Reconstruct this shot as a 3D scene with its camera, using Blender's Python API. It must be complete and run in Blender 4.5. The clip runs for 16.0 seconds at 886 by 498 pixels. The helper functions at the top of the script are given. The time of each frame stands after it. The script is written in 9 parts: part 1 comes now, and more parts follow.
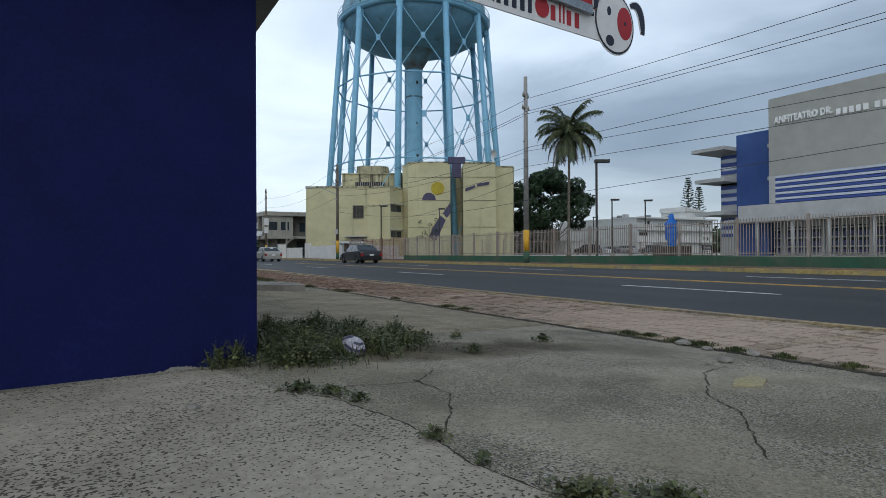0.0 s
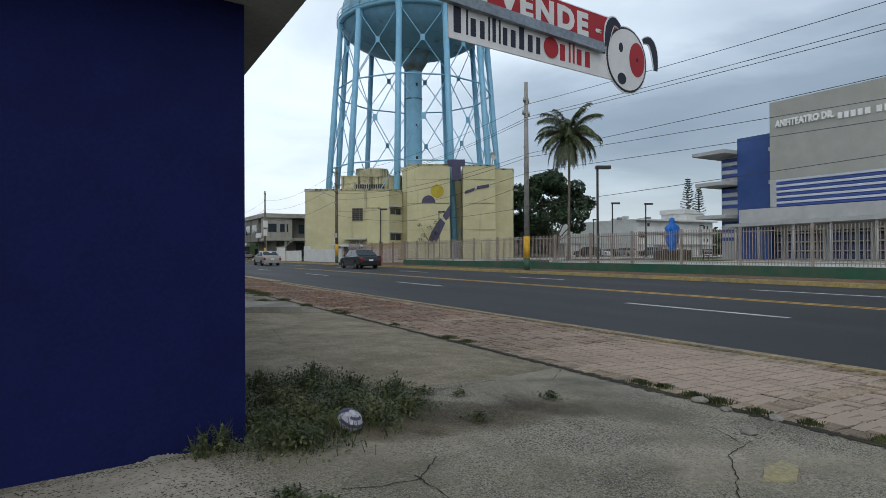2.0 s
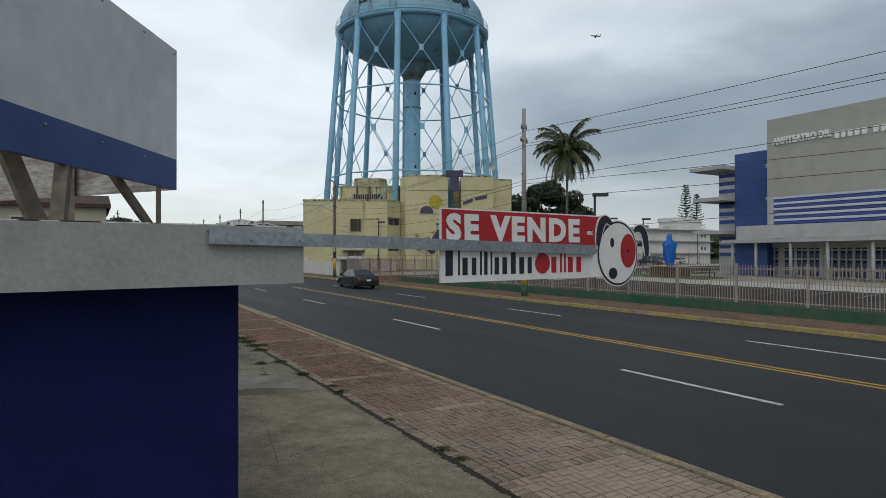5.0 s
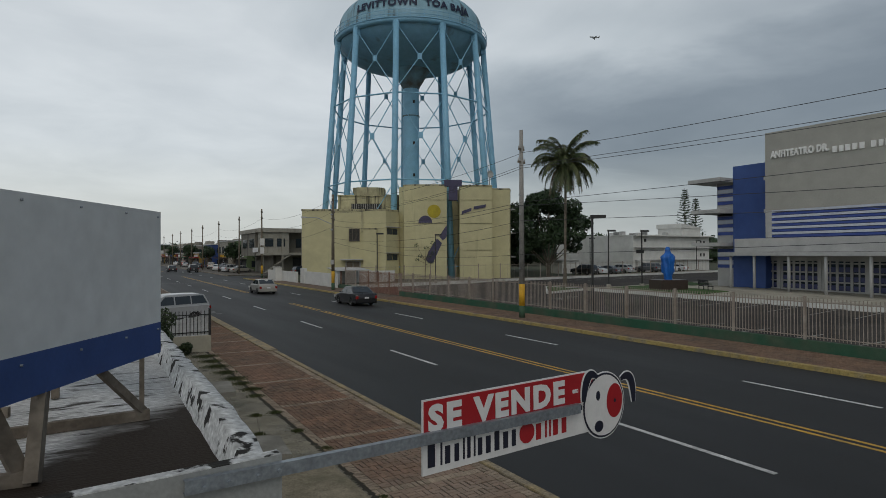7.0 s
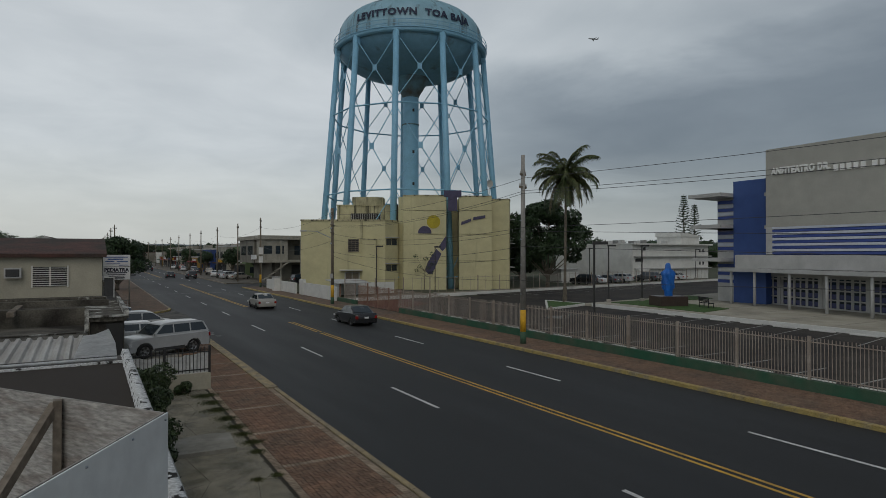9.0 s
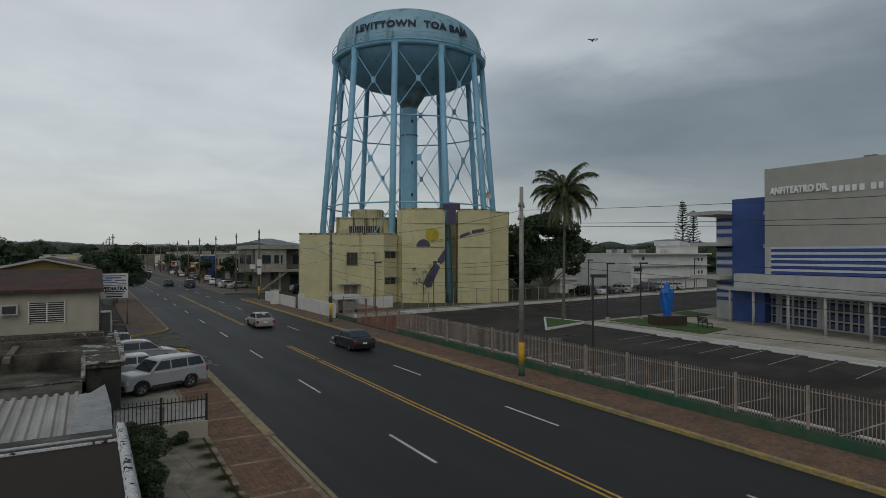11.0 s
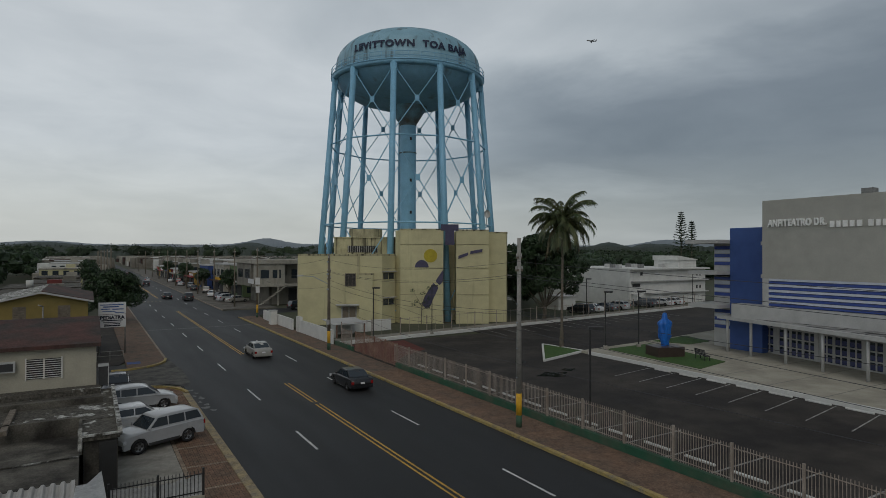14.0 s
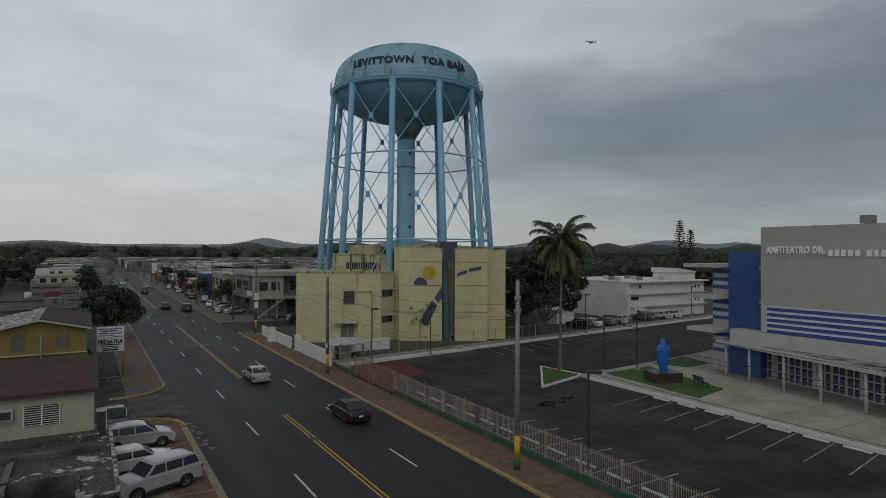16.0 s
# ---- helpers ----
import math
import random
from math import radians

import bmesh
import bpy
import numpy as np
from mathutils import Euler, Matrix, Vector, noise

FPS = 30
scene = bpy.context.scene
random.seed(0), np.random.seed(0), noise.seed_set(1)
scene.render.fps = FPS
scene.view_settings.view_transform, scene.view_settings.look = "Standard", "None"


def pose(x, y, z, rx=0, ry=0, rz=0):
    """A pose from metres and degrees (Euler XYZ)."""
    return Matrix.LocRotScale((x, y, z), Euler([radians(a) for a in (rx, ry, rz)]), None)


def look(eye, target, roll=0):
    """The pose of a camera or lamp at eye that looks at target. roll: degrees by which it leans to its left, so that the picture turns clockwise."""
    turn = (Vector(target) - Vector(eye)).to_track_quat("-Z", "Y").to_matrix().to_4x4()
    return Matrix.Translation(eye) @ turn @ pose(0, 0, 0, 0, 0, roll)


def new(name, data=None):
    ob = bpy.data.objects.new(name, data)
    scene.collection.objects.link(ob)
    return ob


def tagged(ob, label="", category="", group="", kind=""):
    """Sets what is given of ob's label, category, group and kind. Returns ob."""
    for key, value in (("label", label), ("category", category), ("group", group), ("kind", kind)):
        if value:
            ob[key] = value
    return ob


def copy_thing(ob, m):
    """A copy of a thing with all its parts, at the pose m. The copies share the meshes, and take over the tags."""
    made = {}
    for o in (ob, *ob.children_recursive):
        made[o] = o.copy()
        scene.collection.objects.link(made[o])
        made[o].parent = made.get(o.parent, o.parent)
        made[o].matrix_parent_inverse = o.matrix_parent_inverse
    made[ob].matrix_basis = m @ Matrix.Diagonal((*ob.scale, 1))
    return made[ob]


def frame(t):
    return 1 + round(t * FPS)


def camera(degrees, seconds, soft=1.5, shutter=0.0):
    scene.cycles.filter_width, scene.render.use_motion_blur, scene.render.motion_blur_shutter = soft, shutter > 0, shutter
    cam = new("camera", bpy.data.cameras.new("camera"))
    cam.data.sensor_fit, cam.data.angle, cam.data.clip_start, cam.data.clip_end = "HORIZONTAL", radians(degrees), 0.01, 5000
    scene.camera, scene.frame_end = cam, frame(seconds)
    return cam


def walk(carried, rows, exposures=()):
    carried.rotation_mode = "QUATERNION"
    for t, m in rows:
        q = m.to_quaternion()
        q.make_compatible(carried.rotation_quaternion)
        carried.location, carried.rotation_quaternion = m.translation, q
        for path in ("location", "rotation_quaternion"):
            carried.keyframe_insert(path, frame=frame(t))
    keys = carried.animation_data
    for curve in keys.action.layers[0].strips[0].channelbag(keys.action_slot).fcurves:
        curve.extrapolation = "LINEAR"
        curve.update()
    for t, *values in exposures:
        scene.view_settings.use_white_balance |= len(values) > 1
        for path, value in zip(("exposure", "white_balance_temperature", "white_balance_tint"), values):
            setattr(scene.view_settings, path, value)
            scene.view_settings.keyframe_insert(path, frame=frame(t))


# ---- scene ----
cam = camera(73.2, 16.0, 0.4)
PATH = [
    (0, (-0.691, -1.48, 0.791), (0.312, 0.251, 0.803), -0.3),
    (0.5, (-0.663, -1.417, 0.981), (0.34, 0.313, 0.993), -0.3),
    (1, (-0.621, -1.333, 1.049), (0.383, 0.397, 1.06), -0.2),
    (1.5, (-0.598, -1.275, 1.093), (0.407, 0.454, 1.105), -0.2),
    (2, (-0.576, -1.239, 1.187), (0.428, 0.49, 1.199), -0.3),
    (2.5, (-0.583, -1.236, 1.362), (0.422, 0.493, 1.373), -0.3),
    (3, (-0.599, -1.261, 1.621), (0.407, 0.468, 1.632), -0.2),
    (3.5, (-0.582, -1.262, 1.865), (0.424, 0.467, 1.877), -0.1),
    (4, (-0.557, -1.255, 2.135), (0.45, 0.473, 2.147), -0.1),
    (6.5, (-0.589, -1.436, 3.634), (0.423, 0.289, 3.646), -0.1),
    (7, (-0.468, -1.375, 3.939), (0.543, 0.351, 3.954), -0.2),
    (7.5, (-0.535, -1.42, 4.28), (0.476, 0.306, 4.294), -0.2),
    (8, (-0.522, -1.014, 4.618), (0.496, 0.708, 4.632), 0.2),
    (8.5, (-0.503, -1.021, 4.959), (0.515, 0.701, 4.974), 0.1),
    (9, (-0.514, -1.14, 5.41), (0.502, 0.583, 5.426), -0.0),
    (11.5, (-0.372, -1.098, 7.793), (0.647, 0.623, 7.808), 0.0),
    (12, (-0.314, -1.144, 8.269), (0.704, 0.577, 8.282), 0.0),
    (12.5, (-0.369, -1.072, 8.665), (0.651, 0.648, 8.68), 0.1),
    (13, (-0.306, -1.115, 9.106), (0.713, 0.605, 9.122), 0.1),
    (13.5, (-0.258, -1.219, 9.655), (0.76, 0.502, 9.669), 0.1),
    (14, (-0.407, -1.171, 10.32), (0.615, 0.548, 10.334), 0.1),
    (14.5, (-0.392, -1.128, 10.901), (0.631, 0.59, 10.914), 0.2),
    (15, (-0.365, -1.252, 11.51), (0.657, 0.467, 11.526), 0.2),
    (15.5, (-0.364, -1.287, 12.069), (0.66, 0.431, 12.086), 0.2),
    (16, (-0.4, -1.184, 12.831), (0.625, 0.533, 12.844), 0.2),
]
walk(cam, [(t, look(eye, target, roll)) for t, eye, target, roll in PATH], ((0.0, 0.72, 5900, 10), (3.5, 0.82, 6300, 10), (4.2, 0.74, 6350, 10), (6.5, 0.24, 6600, 10), (9.0, -0.01, 6600, 10), (12.5, -0.03, 6580, 10), (16.0, -0.09, 6560, 10)))

# ---------------------------------------------------------------- world and light
w = bpy.data.worlds.new("sky")
scene.world = w
w.use_nodes = True
SUN_EL, SUN_AZ = radians(48), radians(205)


def sky_nodes():
    nt = w.node_tree
    nd, ln = nt.nodes, nt.links
    nd.clear()
    out = nd.new("ShaderNodeOutputWorld")
    bg = nd.new("ShaderNodeBackground")
    sky = nd.new("ShaderNodeTexSky")
    sky.sky_type = "NISHITA"
    sky.sun_disc = False
    sky.sun_elevation, sky.sun_rotation = SUN_EL, SUN_AZ
    sky.air_density, sky.dust_density = 1.0, 4.0
    tc = nd.new("ShaderNodeTexCoord")
    sep = nd.new("ShaderNodeSeparateXYZ")
    ln.new(tc.outputs["Generated"], sep.inputs[0])

    def math_node(op, a, b, clamp=False):
        m = nd.new("ShaderNodeMath")
        m.operation, m.use_clamp = op, clamp
        for i, v in enumerate((a, b)):
            if isinstance(v, (int, float)):
                m.inputs[i].default_value = v
            elif v is not None:
                ln.new(v, m.inputs[i])
        return m.outputs[0]

    # a cloud deck: the direction is laid on a plane high overhead, so that clouds flatten towards the horizon
    zz = math_node("ADD", math_node("MAXIMUM", sep.outputs[2], 0.0), 0.16)
    comb = nd.new("ShaderNodeCombineXYZ")
    ln.new(math_node("DIVIDE", sep.outputs[0], zz), comb.inputs[0])
    ln.new(math_node("DIVIDE", sep.outputs[1], zz), comb.inputs[1])

    def cloud(scale, detail, off, rough=0.55, dist=0.3):
        mp = nd.new("ShaderNodeMapping")
        mp.inputs["Location"].default_value = off
        ln.new(comb.outputs[0], mp.inputs[0])
        n = nd.new("ShaderNodeTexNoise")
        n.inputs["Scale"].default_value, n.inputs["Detail"].default_value = scale, detail
        n.inputs["Roughness"].default_value, n.inputs["Distortion"].default_value = rough, dist
        ln.new(mp.outputs[0], n.inputs["Vector"])
        return n.outputs["Fac"]

    def ramp(fac, stops):
        r = nd.new("ShaderNodeValToRGB")
        el = r.color_ramp.elements
        while len(el) < len(stops):
            el.new(0.5)
        for e, (p, c) in zip(el, stops):
            e.position, e.color = p, (*c, 1)
        ln.new(fac, r.inputs[0])
        return r.outputs[0]

    def mix(a, b, fac, how="MIX"):
        m = nd.new("ShaderNodeMix")
        m.data_type, m.blend_type = "RGBA", how
        if isinstance(fac, (int, float)):
            m.inputs[0].default_value = fac
        else:
            ln.new(fac, m.inputs[0])
        for s, v in ((6, a), (7, b)):
            if isinstance(v, tuple):
                m.inputs[s].default_value = (*v, 1)
            else:
                ln.new(v, m.inputs[s])
        return m.outputs[2]

    # the storm side of the sky lies over the amphitheatre, the bright side over the street
    side = math_node("ADD", math_node("MULTIPLY", sep.outputs[0], 0.80), math_node("MULTIPLY", sep.outputs[1], -0.34))
    big = cloud(0.42, 4.0, (2.3, 0.7, 0))
    storm = math_node("ADD", math_node("MULTIPLY", side, 0.75), math_node("MULTIPLY", math_node("SUBTRACT", big, 0.5), 2.0))
    lift = math_node("ADD", sep.outputs[2], math_node("MULTIPLY", math_node("SUBTRACT", cloud(0.7, 6.0, (5.1, 1.3, 0), 0.62), 0.5), 0.22))
    belt = ramp(lift, [(0.07, (0, 0, 0)), (0.16, (1, 1, 1)), (0.23, (0.95, 0.95, 0.95)), (0.31, (0.0, 0.0, 0.0))])
    storm = math_node("ADD", storm, math_node("MULTIPLY", math_node("MULTIPLY", belt, math_node("MULTIPLY", side, 2.8, True)), 0.70))
    storm = math_node("ADD", storm, 0.24, True)
    deck = ramp(storm, [(0.0, (0.60, 0.62, 0.66)), (0.32, (0.47, 0.50, 0.54)), (0.62, (0.30, 0.33, 0.37)), (1.0, (0.185, 0.21, 0.245))])
    fine = ramp(cloud(1.7, 6.0, (0.2, 3.1, 0)), [(0.3, (0.86, 0.87, 0.88)), (0.7, (1.09, 1.085, 1.08))])
    deck = mix(deck, fine, 1.0, "MULTIPLY")
    low = ramp(sep.outputs[2], [(0.0, (1.0, 1.0, 1.0)), (0.05, (0.85, 0.85, 0.85)), (0.16, (0, 0, 0))])
    glow = ramp(side, [(0.0, (0.60, 0.605, 0.59)), (0.55, (0.34, 0.37, 0.395))])
    deck = mix(deck, glow, math_node("MULTIPLY", low, 0.75))
    # the unseen sky overhead is darkened so that the ground gets less light
    deck = mix(deck, ramp(sep.outputs[2], [(0.41, (1, 1, 1)), (0.62, (0.44, 0.45, 0.46))]), 1.0, "MULTIPLY")
    col = mix(deck, sky.outputs[0], 0.02)
    col = mix(col, (0.875, 0.905, 0.885), 1.0, "MULTIPLY")
    ln.new(col, bg.inputs["Color"])
    bg.inputs["Strength"].default_value = 1.0
    ln.new(bg.outputs[0], out.inputs[0])


sky_nodes()
sun = new("sun", bpy.data.lights.new("sun", "SUN"))
sun.data.energy, sun.data.angle, sun.data.color = 0.3, radians(30), (1.0, 0.96, 0.9)
sun.matrix_world = look((0, 0, 60), (-60 * math.cos(SUN_EL) * math.sin(SUN_AZ), -60 * math.cos(SUN_EL) * math.cos(SUN_AZ), 60 - 60 * math.sin(SUN_EL)))

# ---------------------------------------------------------------- materials
def mat(name, c, c2=None, scale=1.5, rough=0.8, metal=0.0, bump=0.25, grain=40.0, speck=0.18, rnd=0.0, stretch=(1, 1, 1), streak=None, lo=0.35, hi=0.7):
    """A painted or mineral surface: two colours in large patches, fine grain, optional vertical streaks, relief."""
    m = bpy.data.materials.new(name)
    m.use_nodes = True
    nt = m.node_tree
    nd, ln = nt.nodes, nt.links
    b = nd["Principled BSDF"]
    geo = nd.new("ShaderNodeNewGeometry")
    mp = nd.new("ShaderNodeMapping")
    mp.inputs["Scale"].default_value = stretch
    ln.new(geo.outputs["Position"], mp.inputs[0])

    def noise_node(sc, detail=5.0, src=mp):
        n = nd.new("ShaderNodeTexNoise")
        n.inputs["Scale"].default_value, n.inputs["Detail"].default_value = sc, detail
        ln.new(src.outputs[0], n.inputs["Vector"])
        return n.outputs["Fac"]

    def rng(v, a, bb, x, y):
        r = nd.new("ShaderNodeMapRange")
        for i, k in enumerate((a, bb, x, y)):
            r.inputs[i + 1].default_value = k
        ln.new(v, r.inputs[0])
        return r.outputs[0]

    def mix(a, bb, fac, how="MIX"):
        x = nd.new("ShaderNodeMix")
        x.data_type, x.blend_type = "RGBA", how
        if isinstance(fac, (int, float)):
            x.inputs[0].default_value = fac
        else:
            ln.new(fac, x.inputs[0])
        for s, v in ((6, a), (7, bb)):
            if isinstance(v, tuple):
                x.inputs[s].default_value = (*v[:3], 1)
            else:
                ln.new(v, x.inputs[s])
        return x.outputs[2]

    c2 = c2 or tuple(v * 0.8 for v in c)
    big = noise_node(scale)
    fine = noise_node(grain, 3.0)
    mid = noise_node(max(scale * 3.7, 0.9), 6.0)
    col = mix(c, c2, rng(big, lo, hi, 0, 1))
    gr = rng(fine, 0.3, 0.7, 1 - speck, 1 + speck)
    cv = nd.new("ShaderNodeCombineColor")
    for i in range(3):
        ln.new(gr, cv.inputs[i])
    col = mix(col, cv.outputs[0], 1.0, "MULTIPLY")
    wear = 0.5 * speck + 0.04
    gm = rng(mid, 0.3, 0.7, 1 - wear, 1 + wear)
    cm = nd.new("ShaderNodeCombineColor")
    for i in range(3):
        ln.new(gm, cm.inputs[i])
    col = mix(col, cm.outputs[0], 1.0, "MULTIPLY")
    if streak:
        ms = nd.new("ShaderNodeMapping")
        ms.inputs["Scale"].default_value = (1, 1, 0.06)
        ln.new(geo.outputs["Position"], ms.inputs[0])
        s1 = noise_node(streak[1], 6.0, ms)
        col = mix(col, streak[0], rng(s1, streak[2], streak[2] + 0.12, 0, streak[3]))
    if rnd:
        oi = nd.new("ShaderNodeObjectInfo")
        hs = nd.new("ShaderNodeHueSaturation")
        ln.new(rng(oi.outputs["Random"], 0, 1, 1 - rnd, 1 + rnd), hs.inputs["Value"])
        ln.new(col, hs.inputs["Color"])
        col = hs.outputs[0]
    ln.new(col, b.inputs["Base Color"])
    b.inputs["Roughness"].default_value, b.inputs["Metallic"].default_value = rough, metal
    ln.new(rng(big, 0.2, 0.8, max(0, rough - 0.12), min(1, rough + 0.1)), b.inputs["Roughness"])
    if rough >= 0.8:
        b.inputs["Specular IOR Level"].default_value = 0.28
    if bump:
        bp = nd.new("ShaderNodeBump")
        bp.inputs["Strength"].default_value, bp.inputs["Distance"].default_value = bump, 0.01
        ln.new(fine, bp.inputs["Height"])
        ln.new(bp.outputs[0], b.inputs["Normal"])
    return m


def glass_mat(name, tint=(0.03, 0.04, 0.05), rough=0.08):
    m = mat(name, tint, tint, rough=rough, bump=0.0, speck=0.05)
    m.node_tree.nodes["Principled BSDF"].inputs["Specular IOR Level"].default_value = 0.6
    return m


M = {}
M["asphalt"] = mat("asphalt", (0.0125, 0.0127, 0.0135), (0.0195, 0.020, 0.021), 0.35, 0.68, bump=0.5, grain=60, speck=0.30, stretch=(1, 0.12, 1))
M["lot"] = mat("lot_asphalt", (0.028, 0.0245, 0.0225), (0.060, 0.053, 0.046), 0.20, 0.88, bump=0.5, grain=30, speck=0.35, lo=0.40, hi=0.62)
M["white_line"] = mat("white_road_paint", (0.68, 0.68, 0.66), (0.42, 0.42, 0.41), 1.5, 0.7, speck=0.25, grain=25)
M["yellow_line"] = mat("yellow_road_paint", (0.62, 0.36, 0.04), (0.40, 0.25, 0.06), 1.5, 0.7, speck=0.25, grain=25)
M["concrete"] = mat("concrete", (0.34, 0.32, 0.28), (0.22, 0.21, 0.18), 0.8, 0.92, bump=0.5, grain=30, speck=0.22)
M["kerb"] = mat("kerb_concrete", (0.30, 0.25, 0.20), (0.20, 0.165, 0.13), 1.3, 0.9, bump=0.5, grain=30, speck=0.22)
M["kerb_yellow"] = mat("yellow_kerb_paint", (0.38, 0.29, 0.11), (0.24, 0.205, 0.14), 1.4, 0.85, speck=0.3, grain=20, lo=0.50, hi=0.68)
M["kerb_worn"] = mat("worn_kerb_paint", (0.34, 0.27, 0.155), (0.25, 0.21, 0.15), 1.6, 0.9, bump=0.4, speck=0.3, grain=22, lo=0.4, hi=0.6)
M["earth"] = mat("ground_earth", (0.055, 0.065, 0.035), (0.10, 0.095, 0.07), 0.03, 0.95, bump=0.3, grain=3)
M["grass"] = mat("grass_green", (0.045, 0.10, 0.025), (0.07, 0.12, 0.035), 1.5, 0.9, bump=0.6, grain=30, speck=0.35)
M["brick"] = mat("red_paver", (0.31, 0.185, 0.125), (0.25, 0.19, 0.145), 0.9, 0.9, bump=0.5, grain=45, speck=0.25, rnd=0.16)
M["brick_bed"] = mat("paver_joint_sand", (0.055, 0.045, 0.035), (0.04, 0.042, 0.025), 1.5, 0.95, bump=0.5, grain=45)
M["brick_plain"] = mat("pavement_pavers_far", (0.165, 0.105, 0.075), (0.115, 0.095, 0.075), 0.7, 0.92, bump=0.6, grain=9, speck=0.3)
M["navy"] = mat("navy_wall_paint", (0.0058, 0.0088, 0.060), (0.0078, 0.0115, 0.071), 1.2, 0.8, bump=0.25, grain=50, speck=0.12)
M["slab"] = mat("grey_painted_concrete", (0.305, 0.317, 0.312), (0.27, 0.28, 0.275), 0.9, 0.88, bump=0.25, grain=40, speck=0.1)
M["tower"] = mat("pale_blue_tower_paint", (0.225, 0.47, 0.65), (0.20, 0.42, 0.585), 0.25, 0.5, bump=0.1, grain=6, speck=0.06)
M["tank"] = mat("weathered_blue_tank_paint", (0.26, 0.45, 0.55), (0.20, 0.37, 0.46), 0.3, 0.55, bump=0.1, grain=6, speck=0.06, streak=((0.045, 0.055, 0.05), 0.70, 0.548, 0.8))
M["rusty"] = mat("rust_stained_blue_paint", (0.16, 0.33, 0.42), (0.10, 0.10, 0.09), 0.35, 0.7, bump=0.2, grain=6, speck=0.1)
M["cream"] = mat("cream_wall_paint", (0.56, 0.52, 0.31), (0.50, 0.46, 0.28), 0.25, 0.85, bump=0.15, grain=14, speck=0.06, streak=((0.16, 0.15, 0.10), 1.3, 0.64, 0.35))
M["cream_stained"] = mat("stained_cream_paint", (0.50, 0.465, 0.29), (0.34, 0.31, 0.20), 0.6, 0.88, bump=0.2, grain=14, speck=0.12, streak=((0.035, 0.032, 0.025), 1.8, 0.50, 0.85))
M["white"] = mat("white_wall_paint", (0.66, 0.66, 0.63), (0.58, 0.58, 0.55), 0.3, 0.85, bump=0.15, grain=14, speck=0.06, streak=((0.2, 0.2, 0.18), 0.9, 0.66, 0.4))
M["amph"] = mat("warm_grey_render", (0.40, 0.395, 0.355), (0.37, 0.365, 0.33), 0.2, 0.85, bump=0.15, grain=14, speck=0.05)
M["blue_wall"] = mat("blue_wall_paint", (0.040, 0.090, 0.28), (0.035, 0.078, 0.25), 0.3, 0.65, bump=0.1, grain=14, speck=0.05)
M["lightgrey"] = mat("light_grey_paint", (0.47, 0.47, 0.46), (0.40, 0.40, 0.39), 0.4, 0.8, bump=0.15, grain=14, speck=0.06)
M["plaza"] = mat("plaza_concrete", (0.40, 0.375, 0.31), (0.29, 0.27, 0.22), 0.30, 0.9, bump=0.3, grain=14, speck=0.1)
M["pole"] = mat("weathered_concrete_pole", (0.30, 0.29, 0.27), (0.22, 0.215, 0.20), 1.0, 0.9, bump=0.3, grain=30)
M["pole_wood"] = mat("weathered_wood_pole", (0.20, 0.17, 0.13), (0.14, 0.12, 0.095), 1.0, 0.9, bump=0.3, grain=30)
M["green"] = mat("green_wall_paint", (0.026, 0.10, 0.058), (0.085, 0.11, 0.075), 0.8, 0.8, bump=0.2, grain=30, speck=0.1)
M["yellow"] = mat("yellow_paint", (0.65, 0.36, 0.02), (0.55, 0.32, 0.03), 1.2, 0.7, bump=0.2, grain=30)
M["fence"] = mat("fence_beige_paint", (0.335, 0.29, 0.25), (0.26, 0.21, 0.17), 1.0, 0.7, bump=0.1, grain=40)
M["fence_rust"] = mat("gate_rusty_paint", (0.30, 0.20, 0.15), (0.20, 0.11, 0.08), 1.0, 0.8, bump=0.1, grain=40)
M["black"] = mat("black_metal", (0.018, 0.018, 0.019), (0.03, 0.03, 0.03), 2, 0.5, bump=0.05)
# near-black that paints in the shade inside openings and windows
M["dark"] = mat("opening_shade", (0.02, 0.02, 0.02), (0.03, 0.03, 0.028), 1, 0.7, bump=0)
M["purple"] = mat("dark_purple_mural_paint", (0.062, 0.058, 0.11), (0.075, 0.068, 0.12), 0.5, 0.75, bump=0.1)
M["ochre"] = mat("ochre_mural_paint", (0.42, 0.34, 0.02), (0.38, 0.30, 0.03), 0.5, 0.75, bump=0.1)
M["steel"] = mat("galvanised_steel", (0.32, 0.36, 0.40), (0.26, 0.29, 0.32), 3, 0.45, 0.6, bump=0.05)
M["sign_red"] = mat("red_sign_vinyl", (0.36, 0.012, 0.018), (0.33, 0.012, 0.018), 2, 0.45, bump=0.02, speck=0.03)
M["sign_white"] = mat("white_sign_vinyl", (0.70, 0.70, 0.70), (0.66, 0.66, 0.66), 2, 0.45, bump=0.02, speck=0.03)
M["sign_black"] = mat("dark_sign_vinyl", (0.012, 0.014, 0.03), (0.012, 0.014, 0.03), 2, 0.45, bump=0.02, speck=0.03)
M["tarp"] = mat("blue_tarpaulin", (0.012, 0.14, 0.52), (0.010, 0.11, 0.43), 1.5, 0.4, bump=0.3, grain=9)
M["granite"] = mat("dark_brown_granite", (0.045, 0.03, 0.026), (0.06, 0.042, 0.036), 2, 0.4, bump=0.05)
M["bark"] = mat("palm_bark", (0.17, 0.145, 0.115), (0.11, 0.095, 0.075), 2.5, 0.9, bump=0.6, grain=14)
M["leaf"] = mat("tree_leaf", (0.017, 0.038, 0.013), (0.030, 0.058, 0.019), 0.5, 0.6, bump=0, grain=3, speck=0.4)
M["leaf_far"] = mat("distant_foliage", (0.020, 0.034, 0.017), (0.034, 0.046, 0.024), 0.05, 0.9, bump=0, grain=0.6, speck=0.4)
